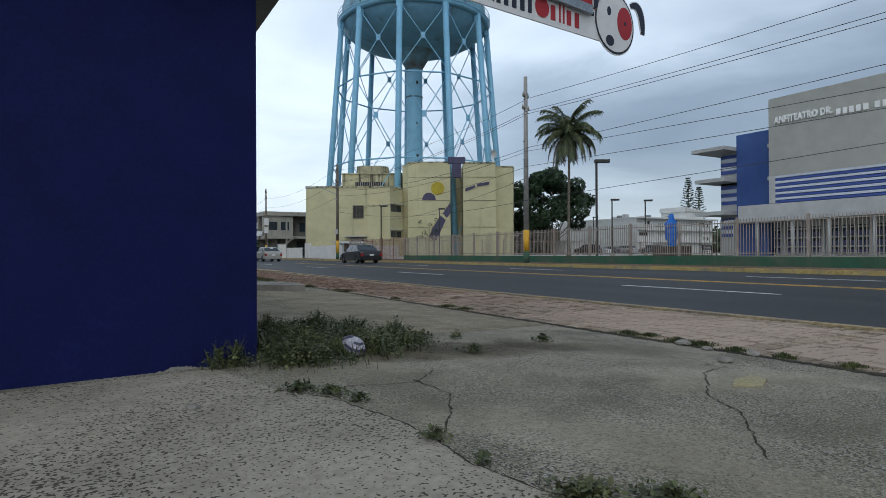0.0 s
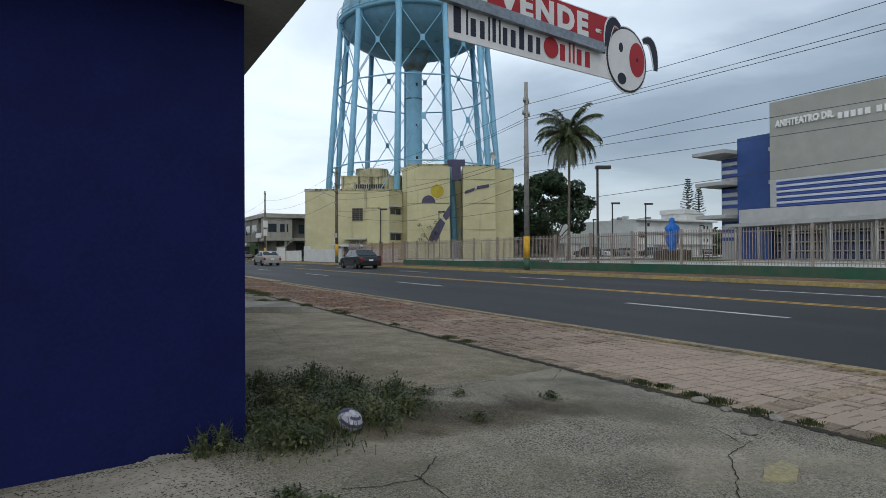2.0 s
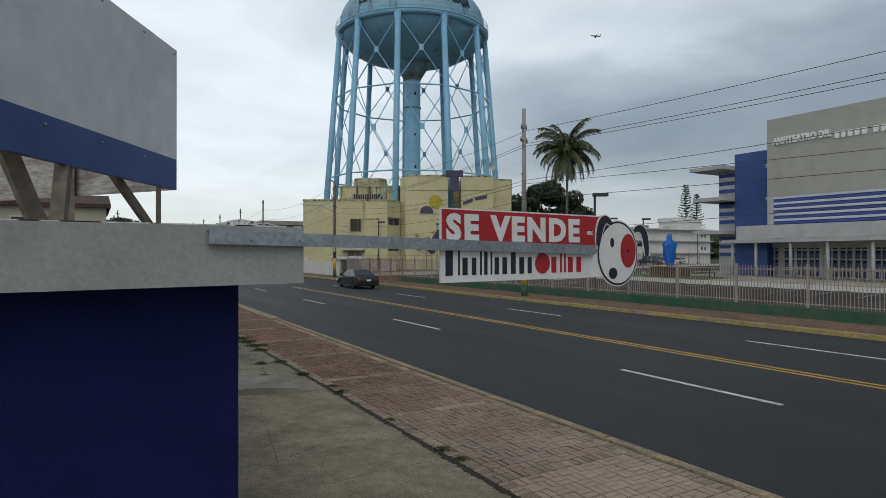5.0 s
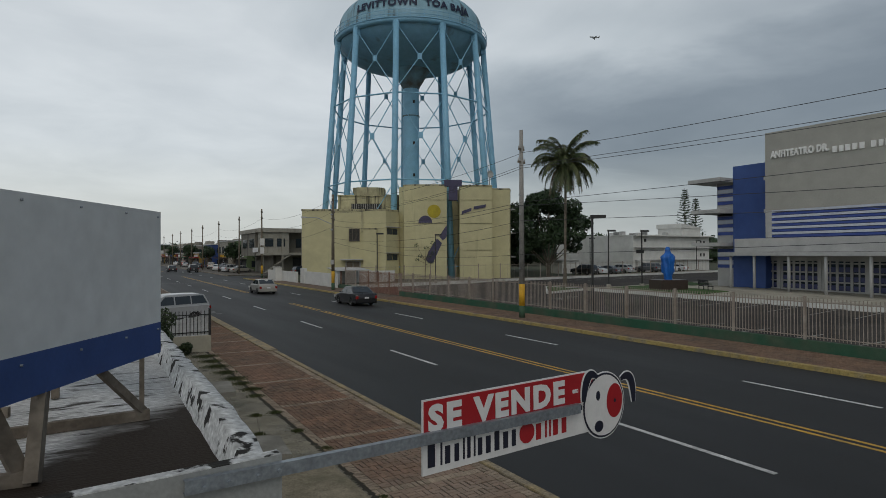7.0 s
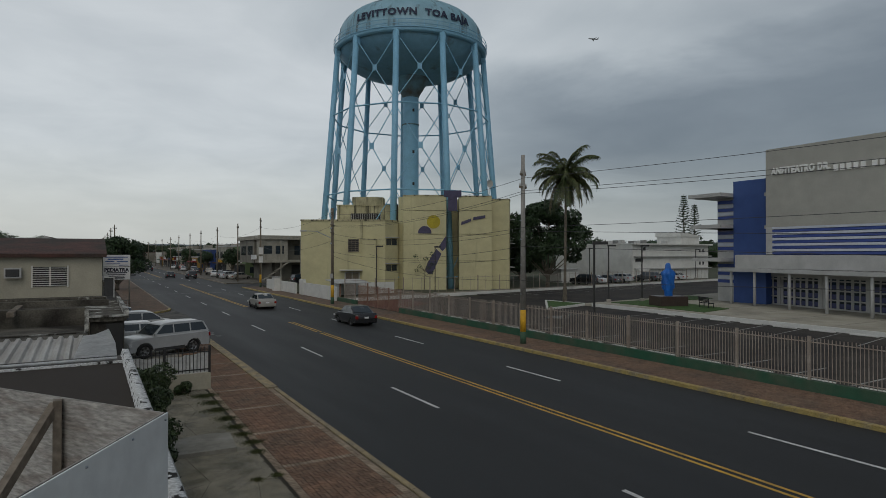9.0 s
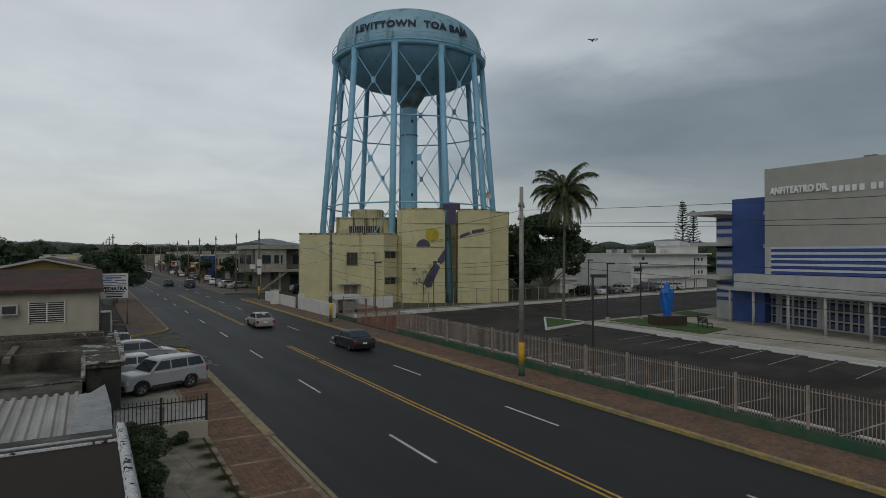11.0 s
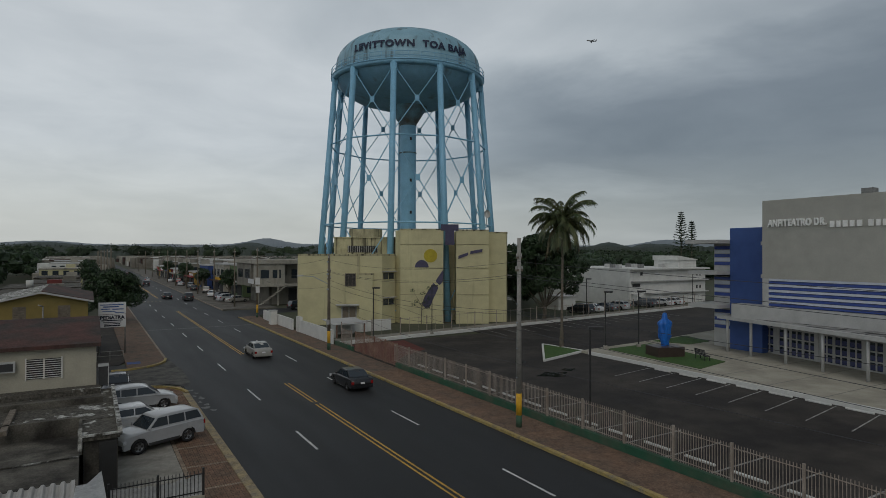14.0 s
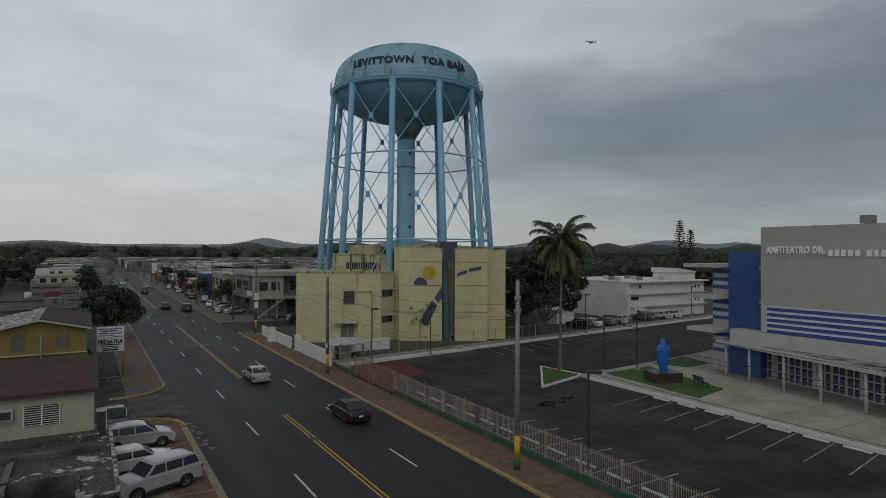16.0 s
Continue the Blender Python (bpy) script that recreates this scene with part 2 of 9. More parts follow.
M["palm_leaf"] = mat("palm_leaf", (0.040, 0.070, 0.022), (0.095, 0.100, 0.034), 0.8, 0.55, bump=0, grain=3, speck=0.3)
M["palm_rib"] = mat("palm_rib", (0.10, 0.11, 0.04), (0.14, 0.12, 0.05), 2, 0.6, bump=0)
M["palm_dry"] = mat("dry_palm_leaf", (0.13, 0.095, 0.045), (0.09, 0.07, 0.035), 1.5, 0.7, bump=0, speck=0.3)
M["wire_grey"] = mat("cable_sheath", (0.045, 0.045, 0.05), (0.06, 0.06, 0.065), 1, 0.7, bump=0)
M["faded_line"] = mat("worn_crossing_paint", (0.16, 0.16, 0.12), (0.06, 0.06, 0.05), 2.2, 0.85, speck=0.4, grain=12)
M["plane_grey"] = mat("airliner_paint", (0.30, 0.31, 0.32), (0.26, 0.27, 0.28), 0.2, 0.5, bump=0, speck=0.03)
M["brick_far"] = mat("far_pavers", (0.20, 0.125, 0.085), (0.145, 0.105, 0.08), 0.7, 0.92, bump=0.4, grain=30, speck=0.25)
M["glass"] = glass_mat("dark_window_glass")

def island_variation(m, amount):
    """Lets each separate piece of a joined mesh differ in tone."""
    nt = m.node_tree
    b = nt.nodes["Principled BSDF"]
    src = b.inputs["Base Color"].links[0].from_socket
    geo = nt.nodes.new("ShaderNodeNewGeometry")
    r = nt.nodes.new("ShaderNodeMapRange")
    r.inputs[3].default_value, r.inputs[4].default_value = 1 - amount, 1 + amount
    nt.links.new(geo.outputs["Random Per Island"], r.inputs[0])
    hs = nt.nodes.new("ShaderNodeHueSaturation")
    nt.links.new(r.outputs[0], hs.inputs["Value"])
    nt.links.new(src, hs.inputs["Color"])
    nt.links.new(hs.outputs[0], b.inputs["Base Color"])
    return m


def yard_surface(m):
    """Exposed aggregate: dark pits and pale pebbles where the cement skin has worn away."""
    nt = m.node_tree
    nd, ln = nt.nodes, nt.links
    b = nd["Principled BSDF"]
    src = b.inputs["Base Color"].links[0].from_socket
    geo = nd.new("ShaderNodeNewGeometry")

    def noise_fac(sc, lo, hi, detail=5, off=0.0):
        n = nd.new("ShaderNodeTexNoise")
        n.inputs["Scale"].default_value, n.inputs["Detail"].default_value = sc, detail
        mp = nd.new("ShaderNodeMapping")
        mp.inputs["Location"].default_value = (off, off, 0)
        ln.new(geo.outputs["Position"], mp.inputs[0])
        ln.new(mp.outputs[0], n.inputs["Vector"])
        r = nd.new("ShaderNodeMapRange")
        r.inputs[1].default_value, r.inputs[2].default_value = lo, hi
        ln.new(n.outputs["Fac"], r.inputs[0])
        return r.outputs[0]

    def mul(a, c):
        k = nd.new("ShaderNodeMath")
        k.operation = "MULTIPLY"
        ln.new(a, k.inputs[0])
        if isinstance(c, float):
            k.inputs[1].default_value = c
        else:
            ln.new(c, k.inputs[1])
        return k.outputs[0]

    def mix(a, c, f):
        x = nd.new("ShaderNodeMix")
        x.data_type = "RGBA"
        ln.new(f, x.inputs[0])
        ln.new(a, x.inputs[6])
        x.inputs[7].default_value = (*c, 1)
        return x.outputs[2]

    pits = noise_fac(82, 0.515, 0.58, 2)
    pebbles = noise_fac(110, 0.57, 0.65, 1, 7.3)
    worn = noise_fac(0.9, 0.30, 0.56, 7, 2.1)
    moss = noise_fac(1.5, 0.48, 0.68, 8, 11.0)
    col = mix(src, (0.12, 0.11, 0.075), mul(moss, 0.85))
    col = mix(col, (0.055, 0.05, 0.04), mul(pits, mul(worn, 0.95)))
    thin = noise_fac(95, 0.66, 0.70, 1, 3.0)
    col = mix(col, (0.05, 0.048, 0.045), mul(thin, 0.8))
    col = mix(col, (0.58, 0.58, 0.56), mul(pebbles, mul(worn, 0.5)))
    ln.new(col, b.inputs["Base Color"])
    # brown dirt that has washed out of the weeds, in a ragged band
    sep = nd.new("ShaderNodeSeparateXYZ")
    ln.new(geo.outputs["Position"], sep.inputs[0])

    def lin(src2, k, c):
        q = nd.new("ShaderNodeMath")
        q.operation = "MULTIPLY_ADD"
        ln.new(src2, q.inputs[0])
        q.inputs[1].default_value, q.inputs[2].default_value = k, c
        return q.outputs[0]

    def add(a2, c2):
        q = nd.new("ShaderNodeMath")
        q.operation = "ADD"
        ln.new(a2, q.inputs[0])
        ln.new(c2, q.inputs[1])
        return q.outputs[0]

    u, v2 = lin(sep.outputs[0], 0.80, -1.25), lin(sep.outputs[1], 2.3, -4.95)
    ring = add(add(mul(u, u), mul(v2, v2)), lin(noise_fac(2.6, 0.0, 1.0, 7, 5.0), -2.6, 1.3))
    dirt = nd.new("ShaderNodeMapRange")
    dirt.inputs[1].default_value, dirt.inputs[2].default_value, dirt.inputs[3].default_value, dirt.inputs[4].default_value = 0.25, 1.1, 0.85, 0.0
    ln.new(ring, dirt.inputs[0])
    dk = nd.new("ShaderNodeMix")
    dk.data_type, dk.blend_type = "RGBA", "MULTIPLY"
    ln.new(dirt.outputs[0], dk.inputs[0])
    ln.new(col, dk.inputs[6])
    dk.inputs[7].default_value = (0.30, 0.26, 0.20, 1)
    ln.new(dk.outputs[2], b.inputs["Base Color"])
    bp = next(n for n in nd if n.type == "BUMP")
    bp.inputs["Strength"].default_value = 0.5
    ln.new(mul(pits, -1.0), bp.inputs["Height"])
    return m


island_variation(M["brick_far"], 0.2)
M["brick_joined"] = island_variation(mat("red_pavers", (0.225, 0.130, 0.086), (0.155, 0.112, 0.082), 0.8, 0.9, bump=0.5, grain=45, speck=0.25), 0.18)
def dusty(m):
    """Pale dust trodden over the pavers beside the shop's yard, thinning out up the street."""
    nt = m.node_tree
    nd, ln = nt.nodes, nt.links
    b = nd["Principled BSDF"]
    src = b.inputs["Base Color"].links[0].from_socket
    geo = nd.new("ShaderNodeNewGeometry")
    sep = nd.new("ShaderNodeSeparateXYZ")
    ln.new(geo.outputs["Position"], sep.inputs[0])
    n = nd.new("ShaderNodeTexNoise")
    n.inputs["Scale"].default_value, n.inputs["Detail"].default_value = 0.9, 7
    ln.new(geo.outputs["Position"], n.inputs["Vector"])
    k = nd.new("ShaderNodeMath")
    k.operation = "MULTIPLY_ADD"
    ln.new(n.outputs["Fac"], k.inputs[0])
    k.inputs[1].default_value = 12.0
    ln.new(sep.outputs[1], k.inputs[2])
    r = nd.new("ShaderNodeMapRange")
    for i, v in enumerate((8.0, 17.0, 0.72, 0.0)):
        r.inputs[i + 1].default_value = v
    ln.new(k.outputs[0], r.inputs[0])
    x = nd.new("ShaderNodeMix")
    x.data_type = "RGBA"
    ln.new(r.outputs[0], x.inputs[0])
    ln.new(src, x.inputs[6])
    x.inputs[7].default_value = (0.46, 0.375, 0.30, 1)
    ln.new(x.outputs[2], b.inputs["Base Color"])
    return m


M["brick_border"] = island_variation(mat("pale_border_pavers", (0.34, 0.27, 0.20), (0.23, 0.18, 0.135), 0.9, 0.9, bump=0.5, grain=45, speck=0.25), 0.2)
dusty(M["brick"])
dusty(M["brick_joined"])
M["yard"] = yard_surface(mat("weathered_yard_concrete", (0.345, 0.31, 0.235), (0.205, 0.185, 0.13), 0.8, 0.93, bump=0.5, grain=34, speck=0.16))
def pitted(m):
    """Small dark pits in a smooth cement skin, crowded where it has worn through and sparse elsewhere."""
    nt = m.node_tree
    nd, ln = nt.nodes, nt.links
    b = nd["Principled BSDF"]
    src = b.inputs["Base Color"].links[0].from_socket
    geo = nd.new("ShaderNodeNewGeometry")

    def field(sc, detail):
        n = nd.new("ShaderNodeTexNoise")
        n.inputs["Scale"].default_value, n.inputs["Detail"].default_value = sc, detail
        ln.new(geo.outputs["Position"], n.inputs["Vector"])
        return n.outputs["Fac"]

    wear = nd.new("ShaderNodeMath")
    wear.operation = "MULTIPLY_ADD"
    ln.new(field(1.1, 6), wear.inputs[0])
    wear.inputs[1].default_value = 0.42
    ln.new(field(74, 1), wear.inputs[2])
    r = nd.new("ShaderNodeMapRange")
    r.inputs[1].default_value, r.inputs[2].default_value, r.inputs[4].default_value = 0.80, 0.85, 0.94
    ln.new(wear.outputs[0], r.inputs[0])
    x = nd.new("ShaderNodeMix")
    x.data_type = "RGBA"
    ln.new(r.outputs[0], x.inputs[0])
    ln.new(src, x.inputs[6])
    x.inputs[7].default_value = (0.05, 0.044, 0.034, 1)
    ln.new(x.outputs[2], b.inputs["Base Color"])
    return m


M["slab_tan"] = pitted(mat("tan_slab_concrete", (0.37, 0.335, 0.27), (0.27, 0.245, 0.195), 1.3, 0.93, bump=0.4, grain=36, speck=0.16))
M["junction_dust"] = mat("dusty_asphalt", (0.105, 0.10, 0.088), (0.055, 0.054, 0.052), 0.9, 0.9, bump=0.3, grain=14, speck=0.3, lo=0.42, hi=0.62)
M["slab_pale"] = mat("pale_concrete", (0.29, 0.28, 0.245), (0.19, 0.18, 0.155), 1.2, 0.92, bump=0.4, grain=30, speck=0.15)
M["paint_yellow_faded"] = mat("faded_yellow_paint", (0.36, 0.31, 0.16), (0.31, 0.28, 0.20), 9, 0.9, bump=0.2)
for nm in ("leaf", "leaf_far", "palm_leaf"):
    island_variation(M[nm], 0.35)
M["navy"].node_tree.nodes["Principled BSDF"].inputs["Specular IOR Level"].default_value = 0.15
M["access_blue"] = mat("faded_blue_paint", (0.04, 0.09, 0.28), (0.08, 0.10, 0.18), 2, 0.85, bump=0.1)
M["wet"] = mat("wet_asphalt", (0.008, 0.008, 0.009), (0.012, 0.012, 0.013), 2, 0.14, bump=0.0)
M["apron_red"] = mat("red_paving_paint", (0.13, 0.035, 0.028), (0.10, 0.04, 0.035), 0.8, 0.9, bump=0.2)
M["yard_smooth"] = mat("smooth_brown_concrete", (0.295, 0.25, 0.178), (0.165, 0.148, 0.098), 1.7, 0.92, bump=0.3, grain=38, speck=0.28, lo=0.32, hi=0.80)

# ---------------------------------------------------------------- building helpers
def box(bm, x0, y0, z0, x1, y1, z1, m=None):
    vs = [bm.verts.new((x, y, z)) for z in (z0, z1) for x, y in ((x0, y0), (x1, y0), (x1, y1), (x0, y1))]
    if m is not None:
        for v in vs:
            v.co = m @ v.co
    for q in ((3, 2, 1, 0), (4, 5, 6, 7), (0, 1, 5, 4), (1, 2, 6, 5), (2, 3, 7, 6), (3, 0, 4, 7)):
        bm.faces.new([vs[i] for i in q])
    return vs


def prism(bm, pts, z0, z1):
    """An upright prism over the outline pts, counter-clockwise from above."""
    a = sum(p[0] * q[1] - q[0] * p[1] for p, q in zip(pts, pts[1:] + pts[:1]))
    if a < 0:
        pts = pts[::-1]
    lo = [bm.verts.new((p[0], p[1], z0)) for p in pts]
    hi = [bm.verts.new((p[0], p[1], z1)) for p in pts]
    bm.faces.new(lo[::-1])
    bm.faces.new(hi)
    for i in range(len(pts)):
        j = (i + 1) % len(pts)
        bm.faces.new((lo[i], lo[j], hi[j], hi[i]))


def tube(bm, p0, p1, r0, r1=None, n=10, caps=True):
    """A round bar from p0 to p1, tapered from r0 to r1."""
    p0, p1 = Vector(p0), Vector(p1)
    r1 = r0 if r1 is None else r1
    q = (p1 - p0).to_track_quat("Z", "Y")
    ring = []
    for p, r in ((p0, r0), (p1, r1)):
        ring.append([bm.verts.new(p + q @ Vector((r * math.cos(2 * math.pi * i / n), r * math.sin(2 * math.pi * i / n), 0))) for i in range(n)])
    for i in range(n):
        f = bm.faces.new((ring[0][i], ring[0][(i + 1) % n], ring[1][(i + 1) % n], ring[1][i]))
        f.smooth = n > 6
    if caps:
        bm.faces.new(ring[0][::-1])
        bm.faces.new(ring[1])


def lathe(bm, prof, n=48, centre=(0, 0), smooth=True):
    """A turned surface from (radius, height) pairs, upwards."""
    rings = []
    for r, z in prof:
        if r < 1e-4:
            rings.append([bm.verts.new((centre[0], centre[1], z))])
        else:
            rings.append([bm.verts.new((centre[0] + r * math.cos(2 * math.pi * i / n), centre[1] + r * math.sin(2 * math.pi * i / n), z)) for i in range(n)])
    for a, b in zip(rings, rings[1:]):
        for i in range(n):
            j = (i + 1) % n
            if len(a) == 1 and len(b) > 1:
                f = bm.faces.new((a[0], b[j], b[i]))
            elif len(b) == 1 and len(a) > 1:
                f = bm.faces.new((a[i], a[j], b[0]))
            elif len(a) > 1:
                f = bm.faces.new((a[i], a[j], b[j], b[i]))
            else:
                continue
            f.smooth = smooth


def bevel(bm, w, seg=1):
    bmesh.ops.bevel(bm, geom=bm.edges[:], offset=w, segments=seg, affect="EDGES", profile=0.7)


def part(name, bm, material, parent=None, label=""):
    """Links a bmesh as one mesh object, under parent where given."""
    me = bpy.data.meshes.new(name)
    if isinstance(bm, bmesh.types.BMesh):
        bm.to_mesh(me)
        bm.free()
    else:
        me.from_pydata(*bm)
    me.materials.append(M[material] if isinstance(material, str) else material)
    ob = new(name, me)
    if parent is not None:
        ob.parent = parent
    if label:
        ob["label"] = label
    return ob


def thing(name, label, category, group="", kind="", at=None):
    """An empty at the foot of a thing, to which its parts are joined."""
    ob = new(name)
    ob.empty_display_size = 0.2
    if at is not None:
        ob.matrix_basis = at if isinstance(at, Matrix) else Matrix.Translation(at)
    return tagged(ob, label, category, group, kind)


def boxes(*rows):
    bm = bmesh.new()
    for r in rows:
        box(bm, *r)
    return bm


def tubes(rows, n=8):
    bm = bmesh.new()
    for r in rows:
        tube(bm, *r, n=n)
    return bm


def turned(prof, n=48, centre=(0, 0)):
    bm = bmesh.new()
    lathe(bm, prof, n, centre)
    return bm


def outline(pts, z0, z1):
    bm = bmesh.new()
    prism(bm, pts, z0, z1)
    return bm


def lettering(text, size, depth=0.0, align="LEFT", bold=0.0, space=1.0):
    """The vertices and faces of a line of text in the built-in font, in its xy plane."""
    cu = bpy.data.curves.new("text", "FONT")
    cu.body, cu.size, cu.extrude, cu.align_x, cu.offset, cu.resolution_u = text, size, depth, align, bold, 3
    cu.space_character = space
    ob = bpy.data.objects.new("text", cu)
    scene.collection.objects.link(ob)
    dg = bpy.context.evaluated_depsgraph_get()
    me = bpy.data.meshes.new_from_object(ob.evaluated_get(dg))
    bm = bmesh.new()
    bm.from_mesh(me)
    bpy.data.objects.remove(ob)
    bpy.data.meshes.remove(me)
    bpy.data.curves.remove(cu)
    return bm


def text_width(bm):
    xs = [v.co.x for v in bm.verts]
    return min(xs), max(xs)


def turn_bm(bm, m):
    bmesh.ops.transform(bm, matrix=m, verts=bm.verts[:])
    return bm


def leaf_cloud(centres, leaves, size, seed, flat=0.6):
    """Small folded leaves scattered in clumps: centres are (x, y, z, radius)."""
    rs = np.random.RandomState(seed)
    vs, fs = [], []
    tot = sum(c[3] ** 2 for c in centres)
    for cx, cy, cz, cr in centres:
        k = max(4, int(leaves * cr * cr / tot))
        d = rs.normal(size=(k, 3))
        d /= np.linalg.norm(d, axis=1)[:, None]
        p = d * (cr * rs.uniform(0.55, 1.08, k) ** 0.6)[:, None]
        p[:, 2] *= flat + 0.25
        for q, nrm in zip(p, d):
            t = np.cross(nrm + rs.normal(scale=0.5, size=3), rs.normal(size=3))
            t /= np.linalg.norm(t) + 1e-6
            s = np.cross(nrm + rs.normal(scale=0.6, size=3), t)
            s /= np.linalg.norm(s) + 1e-6
            L = size * rs.uniform(0.6, 1.3)
            c = np.array((cx, cy, cz)) + q
            i = len(vs)
            vs += [tuple(c - t * L), tuple(c + s * L * 0.4), tuple(c + t * L), tuple(c - s * L * 0.4)]
            fs.append((i, i + 1, i + 2, i + 3))
    return vs, [], fs

# ---------------------------------------------------------------- ground, road, pavements
M["spill_line"] = mat("faint_line_paint", (0.26, 0.26, 0.25), (0.14, 0.14, 0.135), 2.0, 0.85, speck=0.3, grain=12)
M["walk_dirty"] = mat("dirty_walk_concrete", (0.17, 0.155, 0.13), (0.09, 0.085, 0.075), 0.4, 0.92, bump=0.3, grain=8, speck=0.25)


def sheet(name, pts, z, material, label, category, kind="structure", thick=0.06):
    ob = part(name, outline(pts, z - thick, z), material)
    return tagged(ob, label, category, kind=kind)


def rect(x0, y0, x1, y1):
    return [(x0, y0), (x1, y0), (x1, y1), (x0, y1)]


sheet("ground", rect(-3500, -3500, 3500, 3500), -0.06, "earth", "flat town ground with dry grass and earth to the horizon", "ground", thick=0.5)
sheet("road", rect(5.96, -90, 20.15, 620), 0.0, "asphalt", "dark grey asphalt four-lane street with painted lines", "road")
sheet("side_street", rect(20.15, 98, 120, 110), -0.004, "asphalt", "dark asphalt side street joining the main street", "road")
sheet("side_road", rect(-60, 50.2, 5.96, 60.9), -0.004, "asphalt", "grey asphalt side street beside the clinic sign", "road")
sheet("parking_lot", rect(23.45, -90, 43.4, 62), 0.06, "lot", "worn dark asphalt parking lot with patches and stains", "parking lot", thick=0.12)
sheet("parking_lot_back", [(43.4, 45.5), (58, 47), (112, 55), (112, 74.0), (43.4, 64.6)], 0.06, "lot", "worn asphalt driveway behind the plaza", "parking lot", thick=0.12)
sheet("plaza", [(43.4, -90), (110, -90), (110, 54), (58, 46), (43.4, 44.5)], 0.32, "plaza", "pale tan concrete plaza with joints and a white kerb", "plaza", thick=0.40)


def zg(x):
    """The height of the yard and pavement: a fall from the shop to the road's edge."""
    return max(0.0, 0.15 - 0.0369 * max(0.0, x - 0.2)) if x < 3.45 else max(0.005, 0.03 - 0.0096 * (x - 3.45))


def sloped(name, x0, y0, x1, y1, material, label, category, cut=(0.2,), drop=0.0, thick=0.2):
    """A slab that follows the fall of the ground."""
    bm = bmesh.new()
    xs = [x0] + [c for c in cut if x0 < c < x1] + [x1]
    top = [[bm.verts.new((x, y, zg(x) - drop)) for x in xs] for y in (y0, y1)]
    low = [[bm.verts.new((x, y, zg(x) - thick)) for x in xs] for y in (y0, y1)]
    n = len(xs)
    for i in range(n - 1):
        bm.faces.new((top[0][i], top[0][i + 1], top[1][i + 1], top[1][i]))
        bm.faces.new((low[0][i], low[1][i], low[1][i + 1], low[0][i + 1]))
        bm.faces.new((low[0][i], low[0][i + 1], top[0][i + 1], top[0][i]))
        bm.faces.new((low[1][i], top[1][i], top[1][i + 1], low[1][i + 1]))
    for i in (0, n - 1):
        bm.faces.new((low[0][i], top[0][i], top[1][i], low[1][i]))
    bmesh.ops.recalc_face_normals(bm, faces=bm.faces[:])
    return tagged(part(name, bm, material), label, category, kind="structure")


sloped("yard", -40, -40, 3.45, 24.1, "yard", "cracked weathered concrete yard with moss and stains", "yard")
sheet("drive", [(-40, 24.1), (3.45, 24.1), (3.45, 49.2), (2.6, 50.2), (-40, 50.2)], 0.04, "concrete", "worn concrete driveway where cars are parked", "driveway", thick=0.14)
sheet("pavement_far", rect(20.40, -90, 23.2, 97), 0.14, "brick_plain", "red brick pavement strip along the far kerb", "pavement", thick=0.2)
sheet("pavement_corner", rect(2.6, 62.0, 5.92, 150), 0.14, "brick_plain", "red brick corner pavement by the clinic sign", "pavement", thick=0.2)
sheet("pavement_beyond", rect(20.40, 111, 30, 420), 0.14, "walk_dirty", "concrete pavement before the far shops", "pavement", thick=0.2)
sheet("pavement_west", rect(0.5, 152, 5.95, 420), 0.14, "walk_dirty", "concrete pavement along the far street side", "pavement", thick=0.2)
sheet("tower_yard", [(23.5, 62.2), (43.4, 64.8), (112, 74.2), (112, 130), (23.5, 97)], 0.30, "earth", "rough ground and grass around the tower building", "yard", thick=0.4)


def kerb(name, x0, x1, y0, y1, material, label, step=3.0, top=0.15):
    t = thing(name, label, "kerb", kind="structure")
    y, k = y0, None
    while y < y1 - 0.1:
        e = min(y + step, y1)
        if k is None or abs(e - y - step) > 1e-3:
            bm = boxes((x0, 0, -0.05, x1, e - y - 0.012, top))
            bmesh.ops.bevel(bm, geom=[g for g in bm.edges if abs(g.verts[0].co.z - top) < 1e-4 and abs(g.verts[1].co.z - top) < 1e-4], offset=0.012, segments=2, affect="EDGES")
            ob = part("kerb_stone", bm, material, t)
            k = k or ob.data
        else:
            ob = new("kerb_stone", k)
            ob.parent = t
        ob.location = (0, y, 0)
        y = e
    return t


kerb("kerb_near", 5.80, 5.97, -40, 23, "kerb_worn", "worn tan concrete kerb with traces of yellow paint", top=0.035)
kerb("kerb_drive", 5.56, 5.99, 23, 46.0, "kerb_worn", "worn tan painted concrete kerb beside the drive", top=0.07)
kerb("kerb_corner", 5.9, 6.12, 61.9, 150, "kerb", "worn pale concrete kerb along the corner pavement")
kerb("kerb_far", 20.15, 20.42, -60, 97, "kerb_yellow", "yellow painted concrete kerb, worn and dirty")
kerb("kerb_beyond", 20.15, 20.42, 111, 300, "kerb", "grey concrete kerb before the far shops", 9.0)


def corner_kerb(name, cx, cy, r, a0, a1, label, material="kerb_yellow"):
    bm = bmesh.new()
    n = 14
    ang = [radians(a0 + (a1 - a0) * i / n) for i in range(n + 1)]
    for a, b in zip(ang, ang[1:]):
        prism(bm, [(cx + q * math.cos(c), cy + q * math.sin(c)) for q, c in ((r - 0.23, a), (r, a), (r, b), (r - 0.23, b))], -0.05, 0.15)
    tagged(part(name, bm, material), label, "kerb", kind="structure")


corner_kerb("kerb_curve_north", 2.05, 46.0, 3.94, 0, 78, "curved yellow painted kerb at the driveway mouth")
corner_kerb("kerb_curve_south", 1.92, 61.9, 4.2, 262, 360, "curved yellow painted kerb round the street corner")


